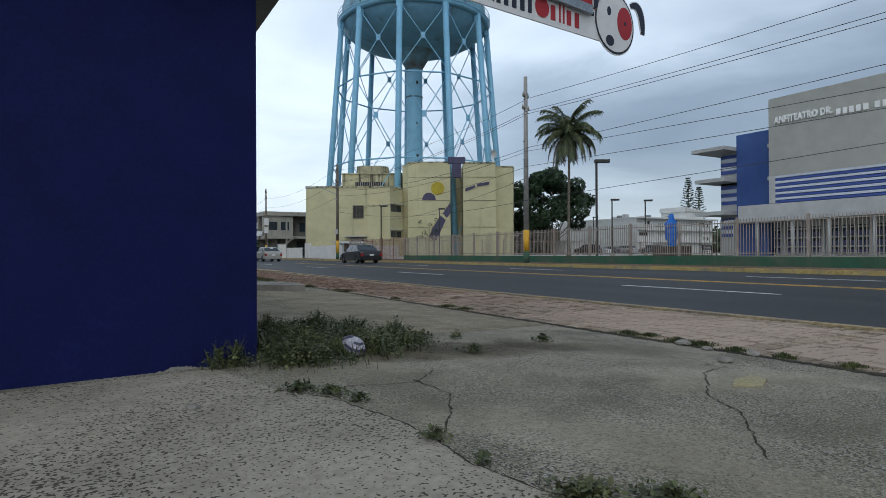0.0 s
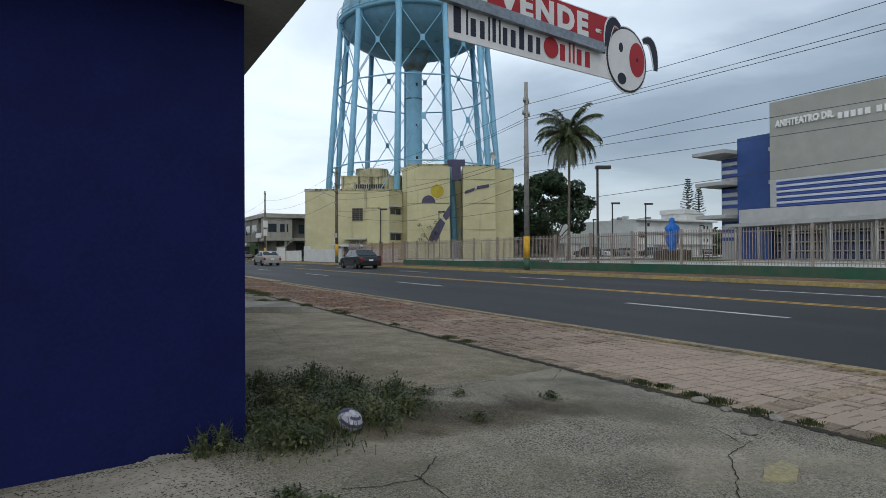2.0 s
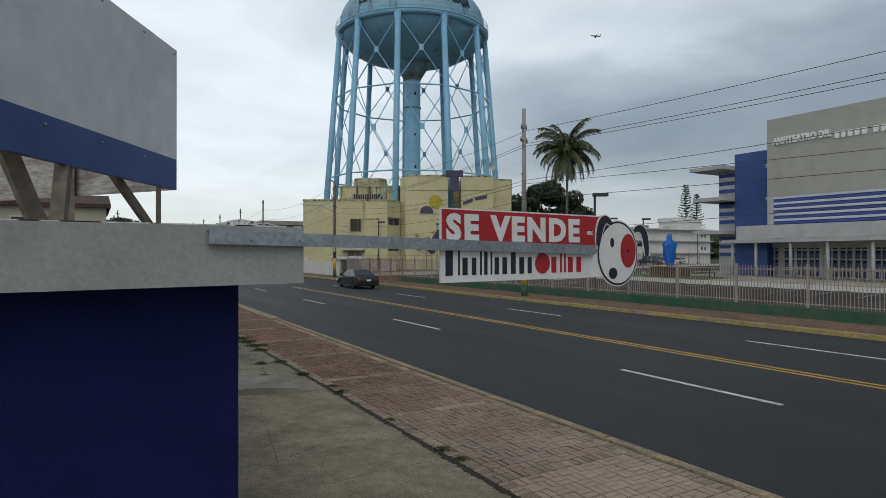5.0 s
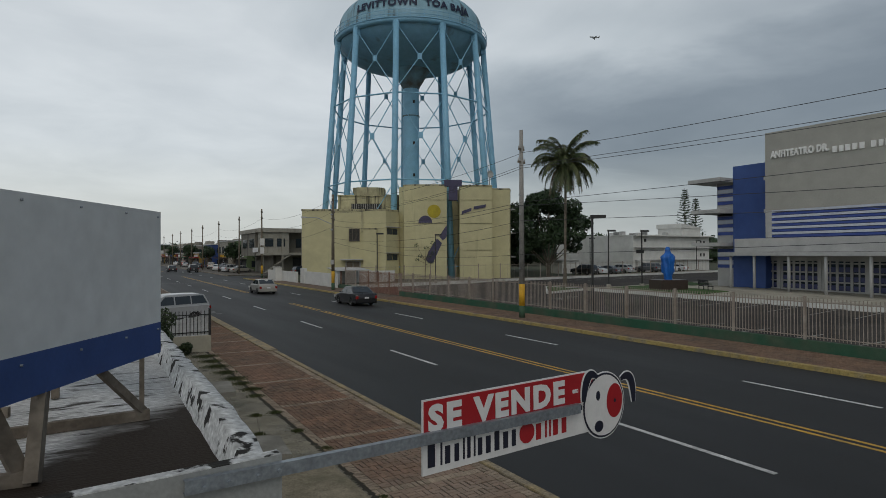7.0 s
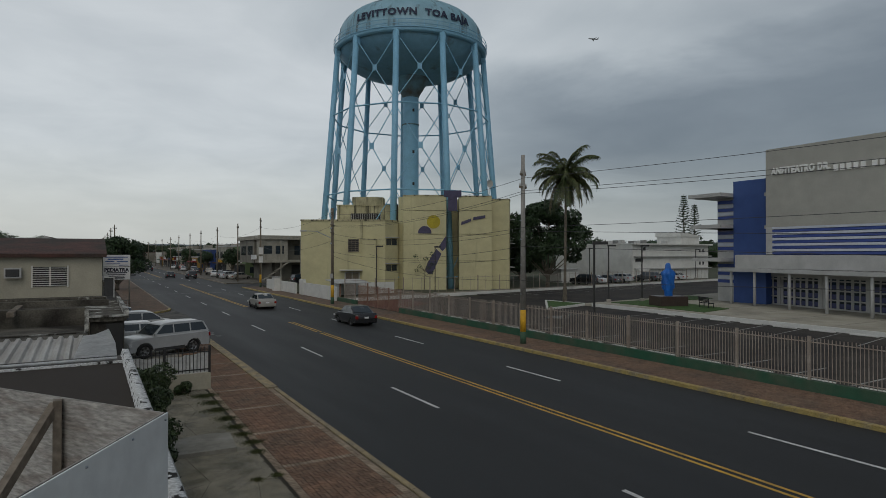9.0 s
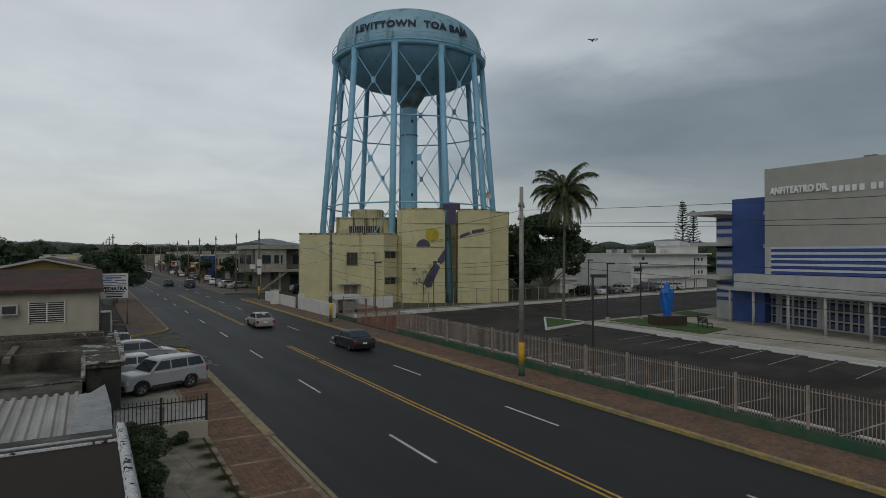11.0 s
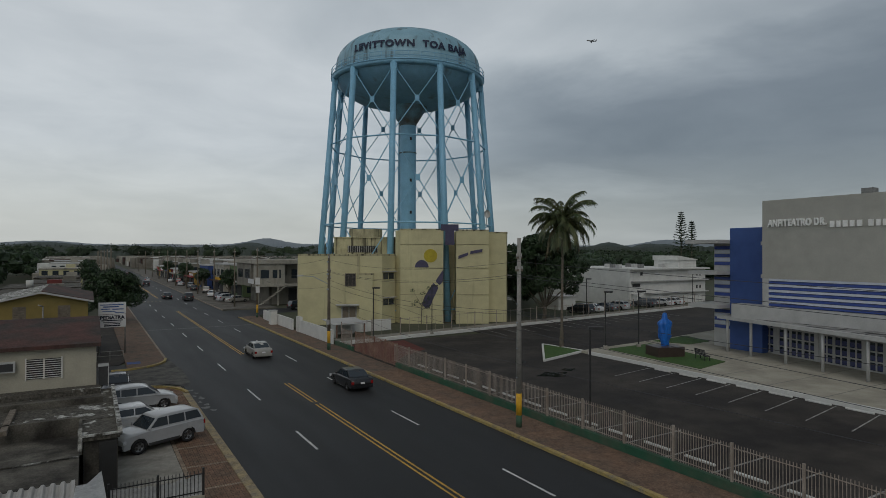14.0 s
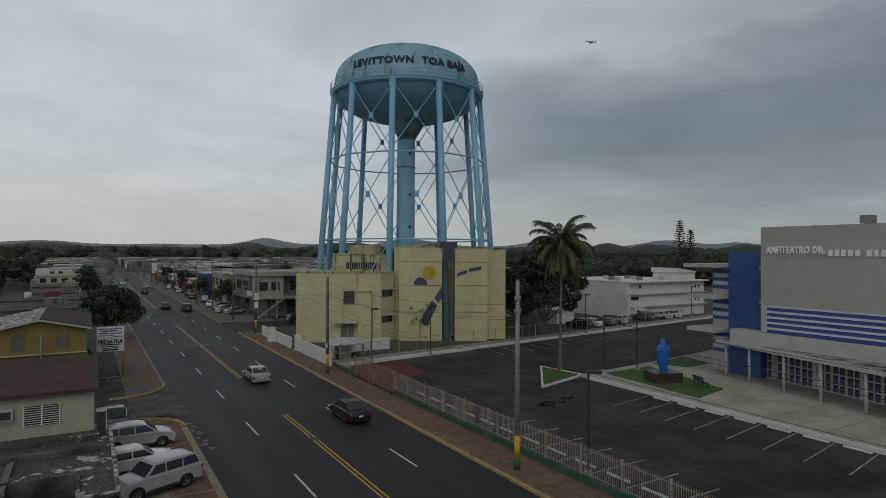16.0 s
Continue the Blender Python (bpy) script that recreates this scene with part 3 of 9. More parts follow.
def line(name, x0, y0, x1, y1, w, material, label, group):
    d = Vector((x1 - x0, y1 - y0))
    n = Vector((-d.y, d.x)).normalized() * w / 2
    p = [(x0 + n.x, y0 + n.y), (x0 - n.x, y0 - n.y), (x1 - n.x, y1 - n.y), (x1 + n.x, y1 + n.y)]
    return tagged(part(name, outline(p, 0.001, 0.005), material), label, "road marking", group, "structure")


for lane_x in (10.0, 16.7):
    k = -3
    while k < 28:
        y = (4.81 if lane_x < 12 else 6.05) + 12.19 * k
        line("lane_dash", lane_x, y, lane_x, y + 3.75, 0.13, "white_line", "white painted lane dash on the asphalt", "lane dashes")
        k += 1
for dx in (-0.14, 0.14):
    line("centre_line", 13.12 + dx, -60, 13.12 + dx, 38.3, 0.11, "yellow_line", "yellow double centre line, worn", "centre lines")
    line("centre_line", 13.12 + dx, 38.9, 13.12 + dx, 45.8, 0.11, "yellow_line", "yellow double centre line, worn", "centre lines")
    line("centre_line", 13.12 + dx, 61.5, 13.12 + dx, 113, 0.11, "yellow_line", "yellow double centre line, worn", "centre lines")
    line("centre_line", 13.12 + dx, 148, 13.12 + dx, 420, 0.11, "yellow_line", "yellow double centre line, worn", "centre lines")
line("stop_line", 6.4, 86.8, 19.9, 86.8, 0.2, "spill_line", "faint white line across the street", "stop lines")
for i in range(9):
    line("crossing_bar", 6.6 + i * 0.75, 136.2, 6.9 + i * 0.75, 140.6, 0.4, "faded_line", "worn white crossing bar", "crossing bars")


M["stall_paint"] = mat("faded_stall_paint", (0.40, 0.40, 0.38), (0.17, 0.165, 0.155), 1.8, 0.8, speck=0.3, grain=18)


def lot_line(x0, y0, x1, y1, w=0.11):
    ob = line("stall_line", x0, y0, x1, y1, w, "stall_paint", "faded white parking stall line", "stall lines")
    ob.location.z = 0.06
    return ob


for i in range(20):
    y = 35.4 - 2.58 * i
    lot_line(37.6, y - 0.9, 43.1, y, 0.09)
    lot_line(24.0, y - 0.9, 29.2, y - 0.9)
for i in range(16):
    lot_line(44.6 + 2.6 * i, 58.9 + 0.32 * i, 45.3 + 2.6 * i, 63.8 + 0.32 * i)
stop = None
for i in range(-5, 20):
    for x, dy in ((42.75, -1.55), (25.6, -2.2))[0 if i >= 0 else 1:]:
        y = 35.4 - 2.58 * i + dy
        if stop is None:
            bm = boxes((-0.08, -0.85, 0, 0.08, 0.85, 0.12))
            bevel(bm, 0.025)
            stop = tagged(part("wheel_stop", bm, "white"), "white painted concrete wheel stop on the asphalt", "wheel stop", "wheel stops")
            stop.location = (x, y, 0.06)
        else:
            copy_thing(stop, pose(x, y, 0.06))
for nm, p, h in (("plaza_kerb", [(43.28, -60), (43.52, -60), (43.52, 43.4), (43.28, 43.4)], 0.36), ("lot_kerb", [(23.9, 62.0), (43.4, 64.5), (112, 74.0), (112, 74.6), (43.4, 65.1), (23.9, 62.6)], 0.36)):
    tagged(part(nm, outline(p, 0.0, h), "white"), "white painted concrete kerb at the lot's edge", "kerb", kind="structure")

dust = [(2.6, 50.4), (5.0, 50.25), (6.35, 48.3), (6.7, 51.0), (6.75, 56.0), (6.4, 60.0), (6.35, 65.0), (6.13, 66.0), (6.13, 61.0), (5.2, 58.8), (2.6, 57.9)]
tagged(part("dust_patch", outline(dust, 0.0005, 0.0035), "junction_dust"), "pale dusty asphalt at the mouth of the side street", "stain", kind="structure")
M["spill"] = mat("cement_spill", (0.22, 0.22, 0.215), (0.09, 0.09, 0.09), 5.0, 0.95, bump=0.3, grain=20, speck=0.4)
cs = [(-1.0, 61.0)] + [(1.92 + 4.0 * math.cos(radians(a)), 61.9 + 4.0 * math.sin(radians(a))) for a in range(262, 361, 7)] + [(5.92, 62.0), (-1.0, 62.0)]
sheet("pavement_round", [(2.6, 57.95)] + cs[3:-1] + [(2.6, 62.0)], 0.137, "brick_plain", "rounded brick corner of the pavement", "pavement", thick=0.2)
tagged(part("access_mark", outline(rect(2.7, 60.2, 3.8, 61.4), 0.13, 0.142), "access_blue"), "faded blue access ramp mark on the pavement", "road marking", kind="structure")
for i, (x, y, s) in enumerate(((6.5, 46.9, 0.5), (6.75, 45.8, 0.35), (6.5, 44.9, 0.3), (6.85, 44.1, 0.45), (6.6, 42.9, 0.3), (6.9, 42.0, 0.4), (6.7, 41.1, 0.6), (7.0, 40.2, 0.4))):
    pts = [(x + s * (0.7 + 0.3 * math.sin(3 * a + i)) * 0.6 * math.cos(a), y + s * (0.8 + 0.3 * math.cos(2 * a + i)) * math.sin(a)) for a in [k * math.pi / 7 for k in range(14)]]
    tagged(part("cement_spill", outline([(px - 0.3, py) for px, py in pts], 0.001, 0.005), "spill"), "pale cement spill on the asphalt", "stain", "cement spills", "structure")
for i, (x, y, rx, ry) in enumerate(((33.5, 37.5, 1.9, 1.1), (36.0, 38.5, 0.9, 0.6), (34.5, 43.5, 0.8, 0.5))):
    pts = [(x + rx * (0.8 + 0.25 * math.sin(3 * a + i)) * math.cos(a), y + ry * (0.8 + 0.25 * math.cos(4 * a + i)) * math.sin(a)) for a in [k * math.pi / 12 for k in range(24)]]
    tagged(part("puddle", outline(pts, 0.060, 0.0645), "wet"), "dark shallow puddle in the parking lot", "puddle", "lot puddles", "structure")
tagged(part("gate_apron", outline([(23.9, 48.5), (26.7, 52.0), (30.6, 54.6), (31.6, 61.6), (23.9, 61.4)], 0.05, 0.066), "apron_red"), "dark red painted apron inside the gate", "paving", kind="structure")
sheet("corner_lot", [(-14, 60.9), (2.0, 60.9), (2.6, 62.5), (2.6, 96), (-14, 96)], 0.03, "lot", "dark asphalt forecourt beside the corner pavement", "forecourt", thick=0.1)
tagged(part("access_mark", outline(rect(2.5, 48.6, 3.4, 49.6), 0.042, 0.046), "access_blue"), "faded blue access ramp mark at the drive", "road marking", kind="structure")
sheet("back_walk", [(23.9, 62.62), (43.4, 65.12), (112, 74.62), (112, 76.8), (43.4, 67.3), (23.9, 64.8)], 0.34, "slab_pale", "pale concrete walk behind the lot kerb", "pavement", thick=0.2)
fr = thing("forecourt_rail", "low grey metal rail round the forecourt", "railing", at=(0.9, 63.6, 0.03))
for x in (-0.6, 0.5, 1.6):
    part("post", tubes([((x, 0, 0), (x, 0, 0.95), 0.03)], 8), "pole", fr)
part("rail", tubes([((-0.6, 0, 0.92), (1.6, 0, 0.92), 0.03), ((-0.6, 0, 0.5), (1.6, 0, 0.5), 0.025)], 8), "pole", fr)

# ---------------------------------------------------------------- water tower
TC = Vector((46.3, 89.1))
TU, TR = Vector((0.4594, 0.8882)), Vector((0.8882, -0.4594))


def around(r, deg):
    a = radians(deg)
    return TC - TU * r * math.cos(a) + TR * r * math.sin(a)


def leg_r(z):
    return 12.3 + (39.4 - z) * 0.078


def water_tower():
    t = thing("water_tower", "pale blue steel water tower with stained tank on eleven legs", "water tower", at=(TC.x, TC.y, 0))
    inv = Matrix.Translation((-TC.x, -TC.y, 0))

    def put(name, bm, m, parent=t, label=""):
        return part(name, turn_bm(bm, inv) if parent is t else bm, m, parent, label)

    prof = [(12.35, 39.5), (12.3, 40.6), (12.15, 41.2)]
    for i in range(1, 15):
        a = math.pi / 2 * i / 14
        prof.append((12.15 * max(0, math.cos(a)) ** 0.80, 41.2 + 5.7 * math.sin(a) ** 0.95))
    prof[-1] = (0, 46.9)
    tank = put("tank", turned(prof, 72, TC), "tank", label="stained pale blue tank dome with dark streaks")
    low = [(0, 35.0), (2.9, 35.05), (4.2, 35.2), (6.6, 35.65), (9.0, 36.4), (10.9, 37.45), (11.9, 38.5), (12.35, 39.5)]
    put("tank_bottom", turned(low, 72, TC), "tank_low", label="rounded blue tank underside with rust stains")
    put("riser_cone", turned([(1.36, 31.9), (1.5, 32.3), (2.3, 33.6), (3.3, 35.15)], 32, TC), "rusty", label="rust-stained flared cone under the tank")
    col = put("riser_pipe", turned([(1.36, 0.3), (1.36, 31.9)], 32, TC), "tower", label="thick pale blue central riser pipe")
    for z in (17.2, 22.6, 29.6):
        p = around(1.37, 20)
        bm = bmesh.new()
        box(bm, -0.17, -0.06, -0.25, 0.17, 0.06, 0.25, Matrix.Translation((p.x - TC.x, p.y - TC.y, z)) @ Matrix.Rotation(math.atan2(-TU.x, TU.y), 4, "Z"))
        part("port_hole", bm, "dark", col, "small dark hatch in the riser")
    put("riser_collar", turned([(1.36, 27.2), (1.46, 27.22), (1.46, 27.4), (1.36, 27.42)], 32, TC), "rusty")
    # balcony: floor ring, rails, posts
    put("balcony_floor", turned([(12.3, 39.3), (12.95, 39.3), (12.95, 39.45), (12.3, 39.45)], 72, TC), "tower")
    put("balcony_girder", turned([(12.2, 38.75), (12.6, 38.8), (12.9, 39.3), (12.3, 39.35)], 72, TC), "tower")
    for z in (39.9, 40.5):
        bm = bmesh.new()
        n = 60
        for i in range(n):
            a, b = around(12.9, 6 * i), around(12.9, 6 * i + 6)
            tube(bm, (a.x, a.y, z), (b.x, b.y, z), 0.045, n=5, caps=False)
        put("balcony_rail", bm, "tower")
    for i in range(40):
        a = around(12.9, 9 * i)
        put("balcony_post", tubes([((a.x, a.y, 39.4), (a.x, a.y, 40.5), 0.04)], 5), "tower")
    # legs and bracing
    lev = (39.0, 28.0, 14.9, 2.0)
    step = 360 / 11
    for k in range(11):
        d0, d1 = -10.1 + step * k, -10.1 + step * (k + 1)
        a, b = around(leg_r(39.3), d0), around(leg_r(0), d0)
        leg = put("leg", tubes([((b.x, b.y, 0.0), (a.x, a.y, 39.3), 0.50, 0.45)], 16), "tower")
        top = around(leg_r(38.9) + 0.45, d0)
        part("leg_bracket", turn_bm(boxes((-0.35, -0.5, 37.9, 0.35, 0.5, 39.3)), Matrix.Translation((a.x - TC.x, a.y - TC.y, 0)) @ Matrix.Rotation(math.atan2(a.y - TC.y, a.x - TC.x), 4, "Z")), "tower", leg)
        for z0, z1 in zip(lev, lev[1:]):
            p = [around(leg_r(z), d) for z, d in ((z0, d0), (z0, d1), (z1, d0), (z1, d1))]
            if z1 > 1:
                q, s = p[2], p[3]
                put("ring_strut", tubes([((q.x, q.y, z1), (s.x, s.y, z1), 0.12)], 6), "tower")
            zm = (z0 + z1) / 2 + 0.15
            g = (p[0] + p[1] + p[2] + p[3]) / 4
            for j, z in ((0, z0 - 0.4), (1, z0 - 0.4), (2, z1 + 0.4), (3, z1 + 0.4)):
                e = around(leg_r(z), d0 if j in (0, 2) else d1)
                put("brace_rod", tubes([((e.x, e.y, z), (g.x, g.y, zm), 0.075)], 5), "tower")
            ang = math.atan2(g.y - TC.y, g.x - TC.x)
            gm = Matrix.Translation((g.x - TC.x, g.y - TC.y, zm)) @ Matrix.Rotation(ang, 4, "Z")
            bm = bmesh.new()
            box(bm, -0.10, -0.34, -0.46, 0.10, 0.34, 0.46, gm)
            part("gusset_plate", bm, "tower", t)
    # the town's name round the tank
    def word(s, deg0, deg1, z, h):
        bm = lettering(s, h / 0.70, 0.02, bold=0.062, space=1.12)
        x0, x1 = text_width(bm)
        for v in bm.verts:
            deg = deg0 + (v.co.x - x0) / (x1 - x0) * (deg1 - deg0)
            zz = z + v.co.y
            r = 12.22 if zz < 41.5 else 12.22 - (zz - 41.5) ** 2 * 0.12
            p = around(r + 0.05 + v.co.z, deg)
            v.co = (p.x - TC.x, p.y - TC.y, zz)
        bmesh.ops.recalc_face_normals(bm, faces=bm.faces[:])
        part("town_name", bm, "name_navy", t, "dark painted town name letters")

    word("LEVITTOWN", -42.5, 4.5, 41.42, 1.02)
    word("TOA BAJA", 10.2, 48.0, 41.42, 1.02)
    # ladder beside the tank and an antenna dish on the lower ring
    p = around(leg_r(14.9), 62)
    bm = bmesh.new()
    lathe(bm, [(0.05, 0), (0.45, 0.1), (0.62, 0.25)], 16)
    part("antenna_dish", turn_bm(bm, Matrix.Translation((p.x - TC.x, p.y - TC.y, 16.6)) @ Matrix.Rotation(radians(90), 4, "X")), "lightgrey", t, "small grey antenna dish")
    part("antenna_mast", tubes([((p.x - TC.x, p.y - TC.y, 14.9), (p.x - TC.x, p.y - TC.y, 17.0), 0.06)]), "lightgrey", t)
    return t


M["name_navy"] = mat("navy_letter_paint", (0.010, 0.018, 0.055), (0.014, 0.024, 0.06), 1, 0.6, bump=0, speck=0.1)
M["tank_low"] = mat("tank_underside_paint", (0.24, 0.47, 0.64), (0.20, 0.40, 0.54), 0.3, 0.6, bump=0.1, grain=6, speck=0.06, streak=((0.10, 0.06, 0.04), 0.35, 0.60, 0.7))
water_tower()

# ---------------------------------------------------------------- cream building under the tower


def B(s, d):
    return (41.4 + 0.870 * s + 0.4935 * d, 72.6 - 0.4935 * s + 0.870 * d)


BROT = Matrix.Rotation(math.atan2(-0.4935, 0.870), 4, "Z")
BM = Matrix.Translation((41.4, 72.6, 0)) @ BROT


def cream_building():
    t = thing("civic_building", "cream rendered building with painted murals under the tower", "building", at=BM)

    def block(name, pts, z0, z1, m="cream", parent=t, label=""):
        return part(name, outline(pts, z0, z1), m, parent, label)

    left = [(-18.5, -1.3), (-8.9, -1.3), (-6.75, -1.3), (-5.1, 1.2), (-5.1, 14), (-18.5, 14)]
    wl = block("wall", left, 0.0, 9.95, label="cream rendered wall of the lower wing")
    block("parapet", [(-18.55, -1.36), (-6.72, -1.36), (-5.02, 1.22), (-5.3, 1.4), (-6.9, -1.06), (-18.3, -1.06)], 9.95, 10.2, "cream_stained")
    block("wall_pier", [(-9.85, -2.05), (-8.0, -2.05), (-8.0, -1.28), (-9.85, -1.28)], 0, 7.3, label="projecting cream pier with stained top")
    block("pier_cap", [(-9.9, -2.1), (-7.95, -2.1), (-7.95, -1.28), (-9.9, -1.28)], 7.3, 7.5, "cream_stained", label="black-stained top of the pier")
    block("wall_rib", [(-10.2, -1.5), (-9.92, -1.5), (-9.92, -1.28), (-10.2, -1.28)], 7.0, 9.95, "cream_stained")
    # window of the lower wing
    wn = block("window", [(-11.86, -1.36), (-10.47, -1.36), (-10.47, -1.28), (-11.86, -1.28)], 5.75, 7.4, "dark", t, "dark window with a thin lattice")
    for i in range(5):
        part("lattice_bar", boxes((-11.82, -1.40, 5.98 + i * 0.28, -10.5, -1.36, 6.02 + i * 0.28)), "pole_wood", wn)
    for x in (-11.42, -10.95):
        part("lattice_bar", boxes((x, -1.41, 5.78, x + 0.05, -1.37, 7.38)), "pole_wood", wn)
    part("window_frame", boxes((-11.94, -1.42, 5.67, -11.84, -1.27, 7.48), (-10.49, -1.42, 5.67, -10.39, -1.27, 7.48), (-11.84, -1.42, 7.38, -10.49, -1.27, 7.48), (-11.84, -1.42, 5.67, -10.49, -1.27, 5.77)), "pole_wood", wn)
    # door with a small hood and side slot
    dr = block("door", [(-12.4, -1.36), (-10.3, -1.36), (-10.3, -1.28), (-12.4, -1.28)], 0.4, 2.9, "lightgrey", t, "grey metal double door")
    part("door_leaf", boxes((-12.25, -1.42, 0.5, -11.4, -1.35, 2.8), (-11.3, -1.42, 0.5, -10.45, -1.35, 2.8)), "pole_wood", dr)
    part("door_hood", boxes((-13.0, -2.3, 3.05, -9.9, -1.28, 3.2)), "lightgrey", t, "thin concrete hood over the door")
    # slit windows on the angled side
    e = Vector((1.65, 2.5)).normalized()
    n = Vector((e.y, -e.x))
    for z in (6.65, 3.0):
        sl = thing("strip_window", "", "")
        sl.parent = t
        for u in (0.25, 1.5):
            p = Vector((-6.75, -1.3)) + e * u
            q = p + e * 1.1
            part("pane", outline([(p.x, p.y), (p.x + n.x * .05, p.y + n.y * .05), (q.x + n.x * .05, q.y + n.y * .05), (q.x, q.y)], z, z + 0.85), "glass", sl)
        p, q = Vector((-6.75, -1.3)), Vector((-5.1, 1.2))
        part("hood", outline([(p.x, p.y), (p.x + n.x * .4, p.y + n.y * .4), (q.x + n.x * .4, q.y + n.y * .4), (q.x, q.y)], z + 1.0, z + 1.1), "lightgrey", sl)
    # roof rooms
    block("roof_room", [(-14.3, 4.0), (-5.3, 4.0), (-5.3, 10), (-14.3, 10)], 9.95, 12.55, "cream_stained", label="stained cream roof room")
    block("roof_room_edge", [(-14.4, 3.85), (-5.25, 3.85), (-5.25, 4.3), (-14.4, 4.3)], 12.55, 12.7, "cream_stained")
    block("roof_room_top", [(-12.3, 5.6), (-11.5, 5.0), (-8.6, 5.0), (-7.6, 5.7), (-7.6, 9), (-12.3, 9)], 12.55, 13.95, "cream_stained")
    vent = part("roof_vent", boxes((-12.3, 3.92, 10.4, -7.8, 4.02, 11.4)), "dark", t, "long louvred opening in the roof room")
    for i in range(14):
        part("vent_slat", boxes((-12.2 + i * 0.33, 3.86, 10.42, -12.15 + i * 0.33, 3.94, 11.38)), "lightgrey", vent)
    # mural wing: faceted front
    block("wing_wall", [(-4.45, 1.2), (-4.3, 0.35), (-2.65, -0.05), (1.82, 0.0), (1.82, 12), (-5.1, 12), (-5.1, 1.9)], 0, 13.6, label="tall cream wall with painted mural")
    block("wing_wall_east", [(3.65, 0.0), (8.3, 0.1), (8.3, 12), (3.65, 12)], 0, 13.5, label="tall cream wall with grooves")
    block("wing_wall_end", [(8.3, 2.0), (11.1, 2.3), (11.5, 4.5), (11.5, 14), (8.3, 14)], 0, 13.25, label="set-back cream wall")
    for cap, top in (([(-4.48, 1.25), (-4.33, 0.30), (-2.67, -0.10), (1.85, -0.05), (1.85, 0.30), (-2.6, 0.25), (-4.05, 0.60), (-4.1, 1.3)], 13.6), ([(3.62, -0.05), (8.33, 0.05), (8.33, 0.4), (3.62, 0.35)], 13.5), ([(8.3, 1.95), (11.13, 2.25), (11.55, 4.5), (11.2, 4.5), (10.9, 2.6), (8.3, 2.3)], 13.25)):
        block("wing_parapet", cap, top, top + 0.2, "cream_stained", label="stained parapet edge")
    block("niche_wall", [(2.1, 5.2), (3.8, 5.2), (3.8, 12), (2.1, 12)], 0, 13.6)
    # groove shade is painted on as thin darker strips
    for s0, s1, d in ((-2.65, 1.80, -0.06), (3.67, 8.28, 0.0)):
        for z in (11.55, 8.2, 4.4):
            part("groove", boxes((s0, d - 0.03, z, s1, d + 0.04, z + 0.04)), "shadow_joint", t)
    for z in (11.55, 8.2, 4.4):
        bm = bmesh.new()
        prism(bm, [(-4.31, 0.33), (-2.65, -0.08), (-2.65, 0.0), (-4.31, 0.41)], z, z + 0.04)
        part("groove", bm, "shadow_joint", t)
    # mural shapes, thin painted plates
    bm = bmesh.new()
    bmesh.ops.create_circle(bm, cap_ends=True, segments=40, radius=0.95)
    turn_bm(bm, Matrix.Translation((0.0, -0.075, 9.95)) @ Matrix.Rotation(radians(90), 4, "X"))
    part("mural_disc", bm, "ochre", t, "ochre painted disc")
    bm = bmesh.new()
    pts = [(-1.25 + 0.98 * math.cos(radians(a)), 8.30 + 1.05 * math.sin(radians(a))) for a in range(0, 181, 9)]
    bm.faces.new([bm.verts.new((x, -0.07, z)) for x, z in pts])
    part("mural_half_disc", bm, "purple", t, "purple painted half disc")

    def plate(name, pts, m, d=-0.08):
        bm = bmesh.new()
        lo = [bm.verts.new((x, d, z)) for x, z in pts]
        hi = [bm.verts.new((x, d + 0.1, z)) for x, z in pts]
        bm.faces.new(lo)
        bm.faces.new(hi[::-1])
        for i in range(len(pts)):
            j = (i + 1) % len(pts)
            bm.faces.new((lo[j], lo[i], hi[i], hi[j]))
        bmesh.ops.recalc_face_normals(bm, faces=bm.faces[:])
        part(name, bm, m, t)

    plate("mural_bar", [(0.72, 6.40), (1.70, 7.85), (1.81, 7.90), (1.81, 6.35), (1.25, 5.75)], "purple")
    plate("mural_bar", [(0.42, 6.10), (1.12, 5.40), (-0.15, 2.62), (-0.75, 2.55), (-1.25, 3.10), (-0.80, 4.25)], "purple")
    part("mural_head", boxes((1.48, -0.2, 13.52, 3.97, 0.6, 14.42)), "purple", t, "purple painted block over the blue column")
    part("mural_neck", boxes((2.1, -0.15, 11.5, 3.36, 0.5, 13.52)), "purple", t)
    plate("mural_dash", [(3.92, 9.5), (5.3, 10.0), (5.36, 10.45), (3.98, 9.95)], "purple")
    plate("mural_dash", [(5.62, 10.2), (7.35, 10.5), (7.4, 10.92), (5.68, 10.62)], "purple")
    part("side_canopy", boxes((11.2, 5.0, 10.5, 12.3, 8.0, 10.65), (11.2, 5.0, 6.9, 12.3, 8.0, 7.05), (11.2, 5.0, 3.3, 12.3, 8.0, 3.45)), "lightgrey", t)
    return t


# darker cream that stands for the shade in the grooves
M["shadow_joint"] = mat("groove_shade_paint", (0.20, 0.185, 0.12), (0.15, 0.14, 0.09), 1, 0.9, bump=0)
cream_building()

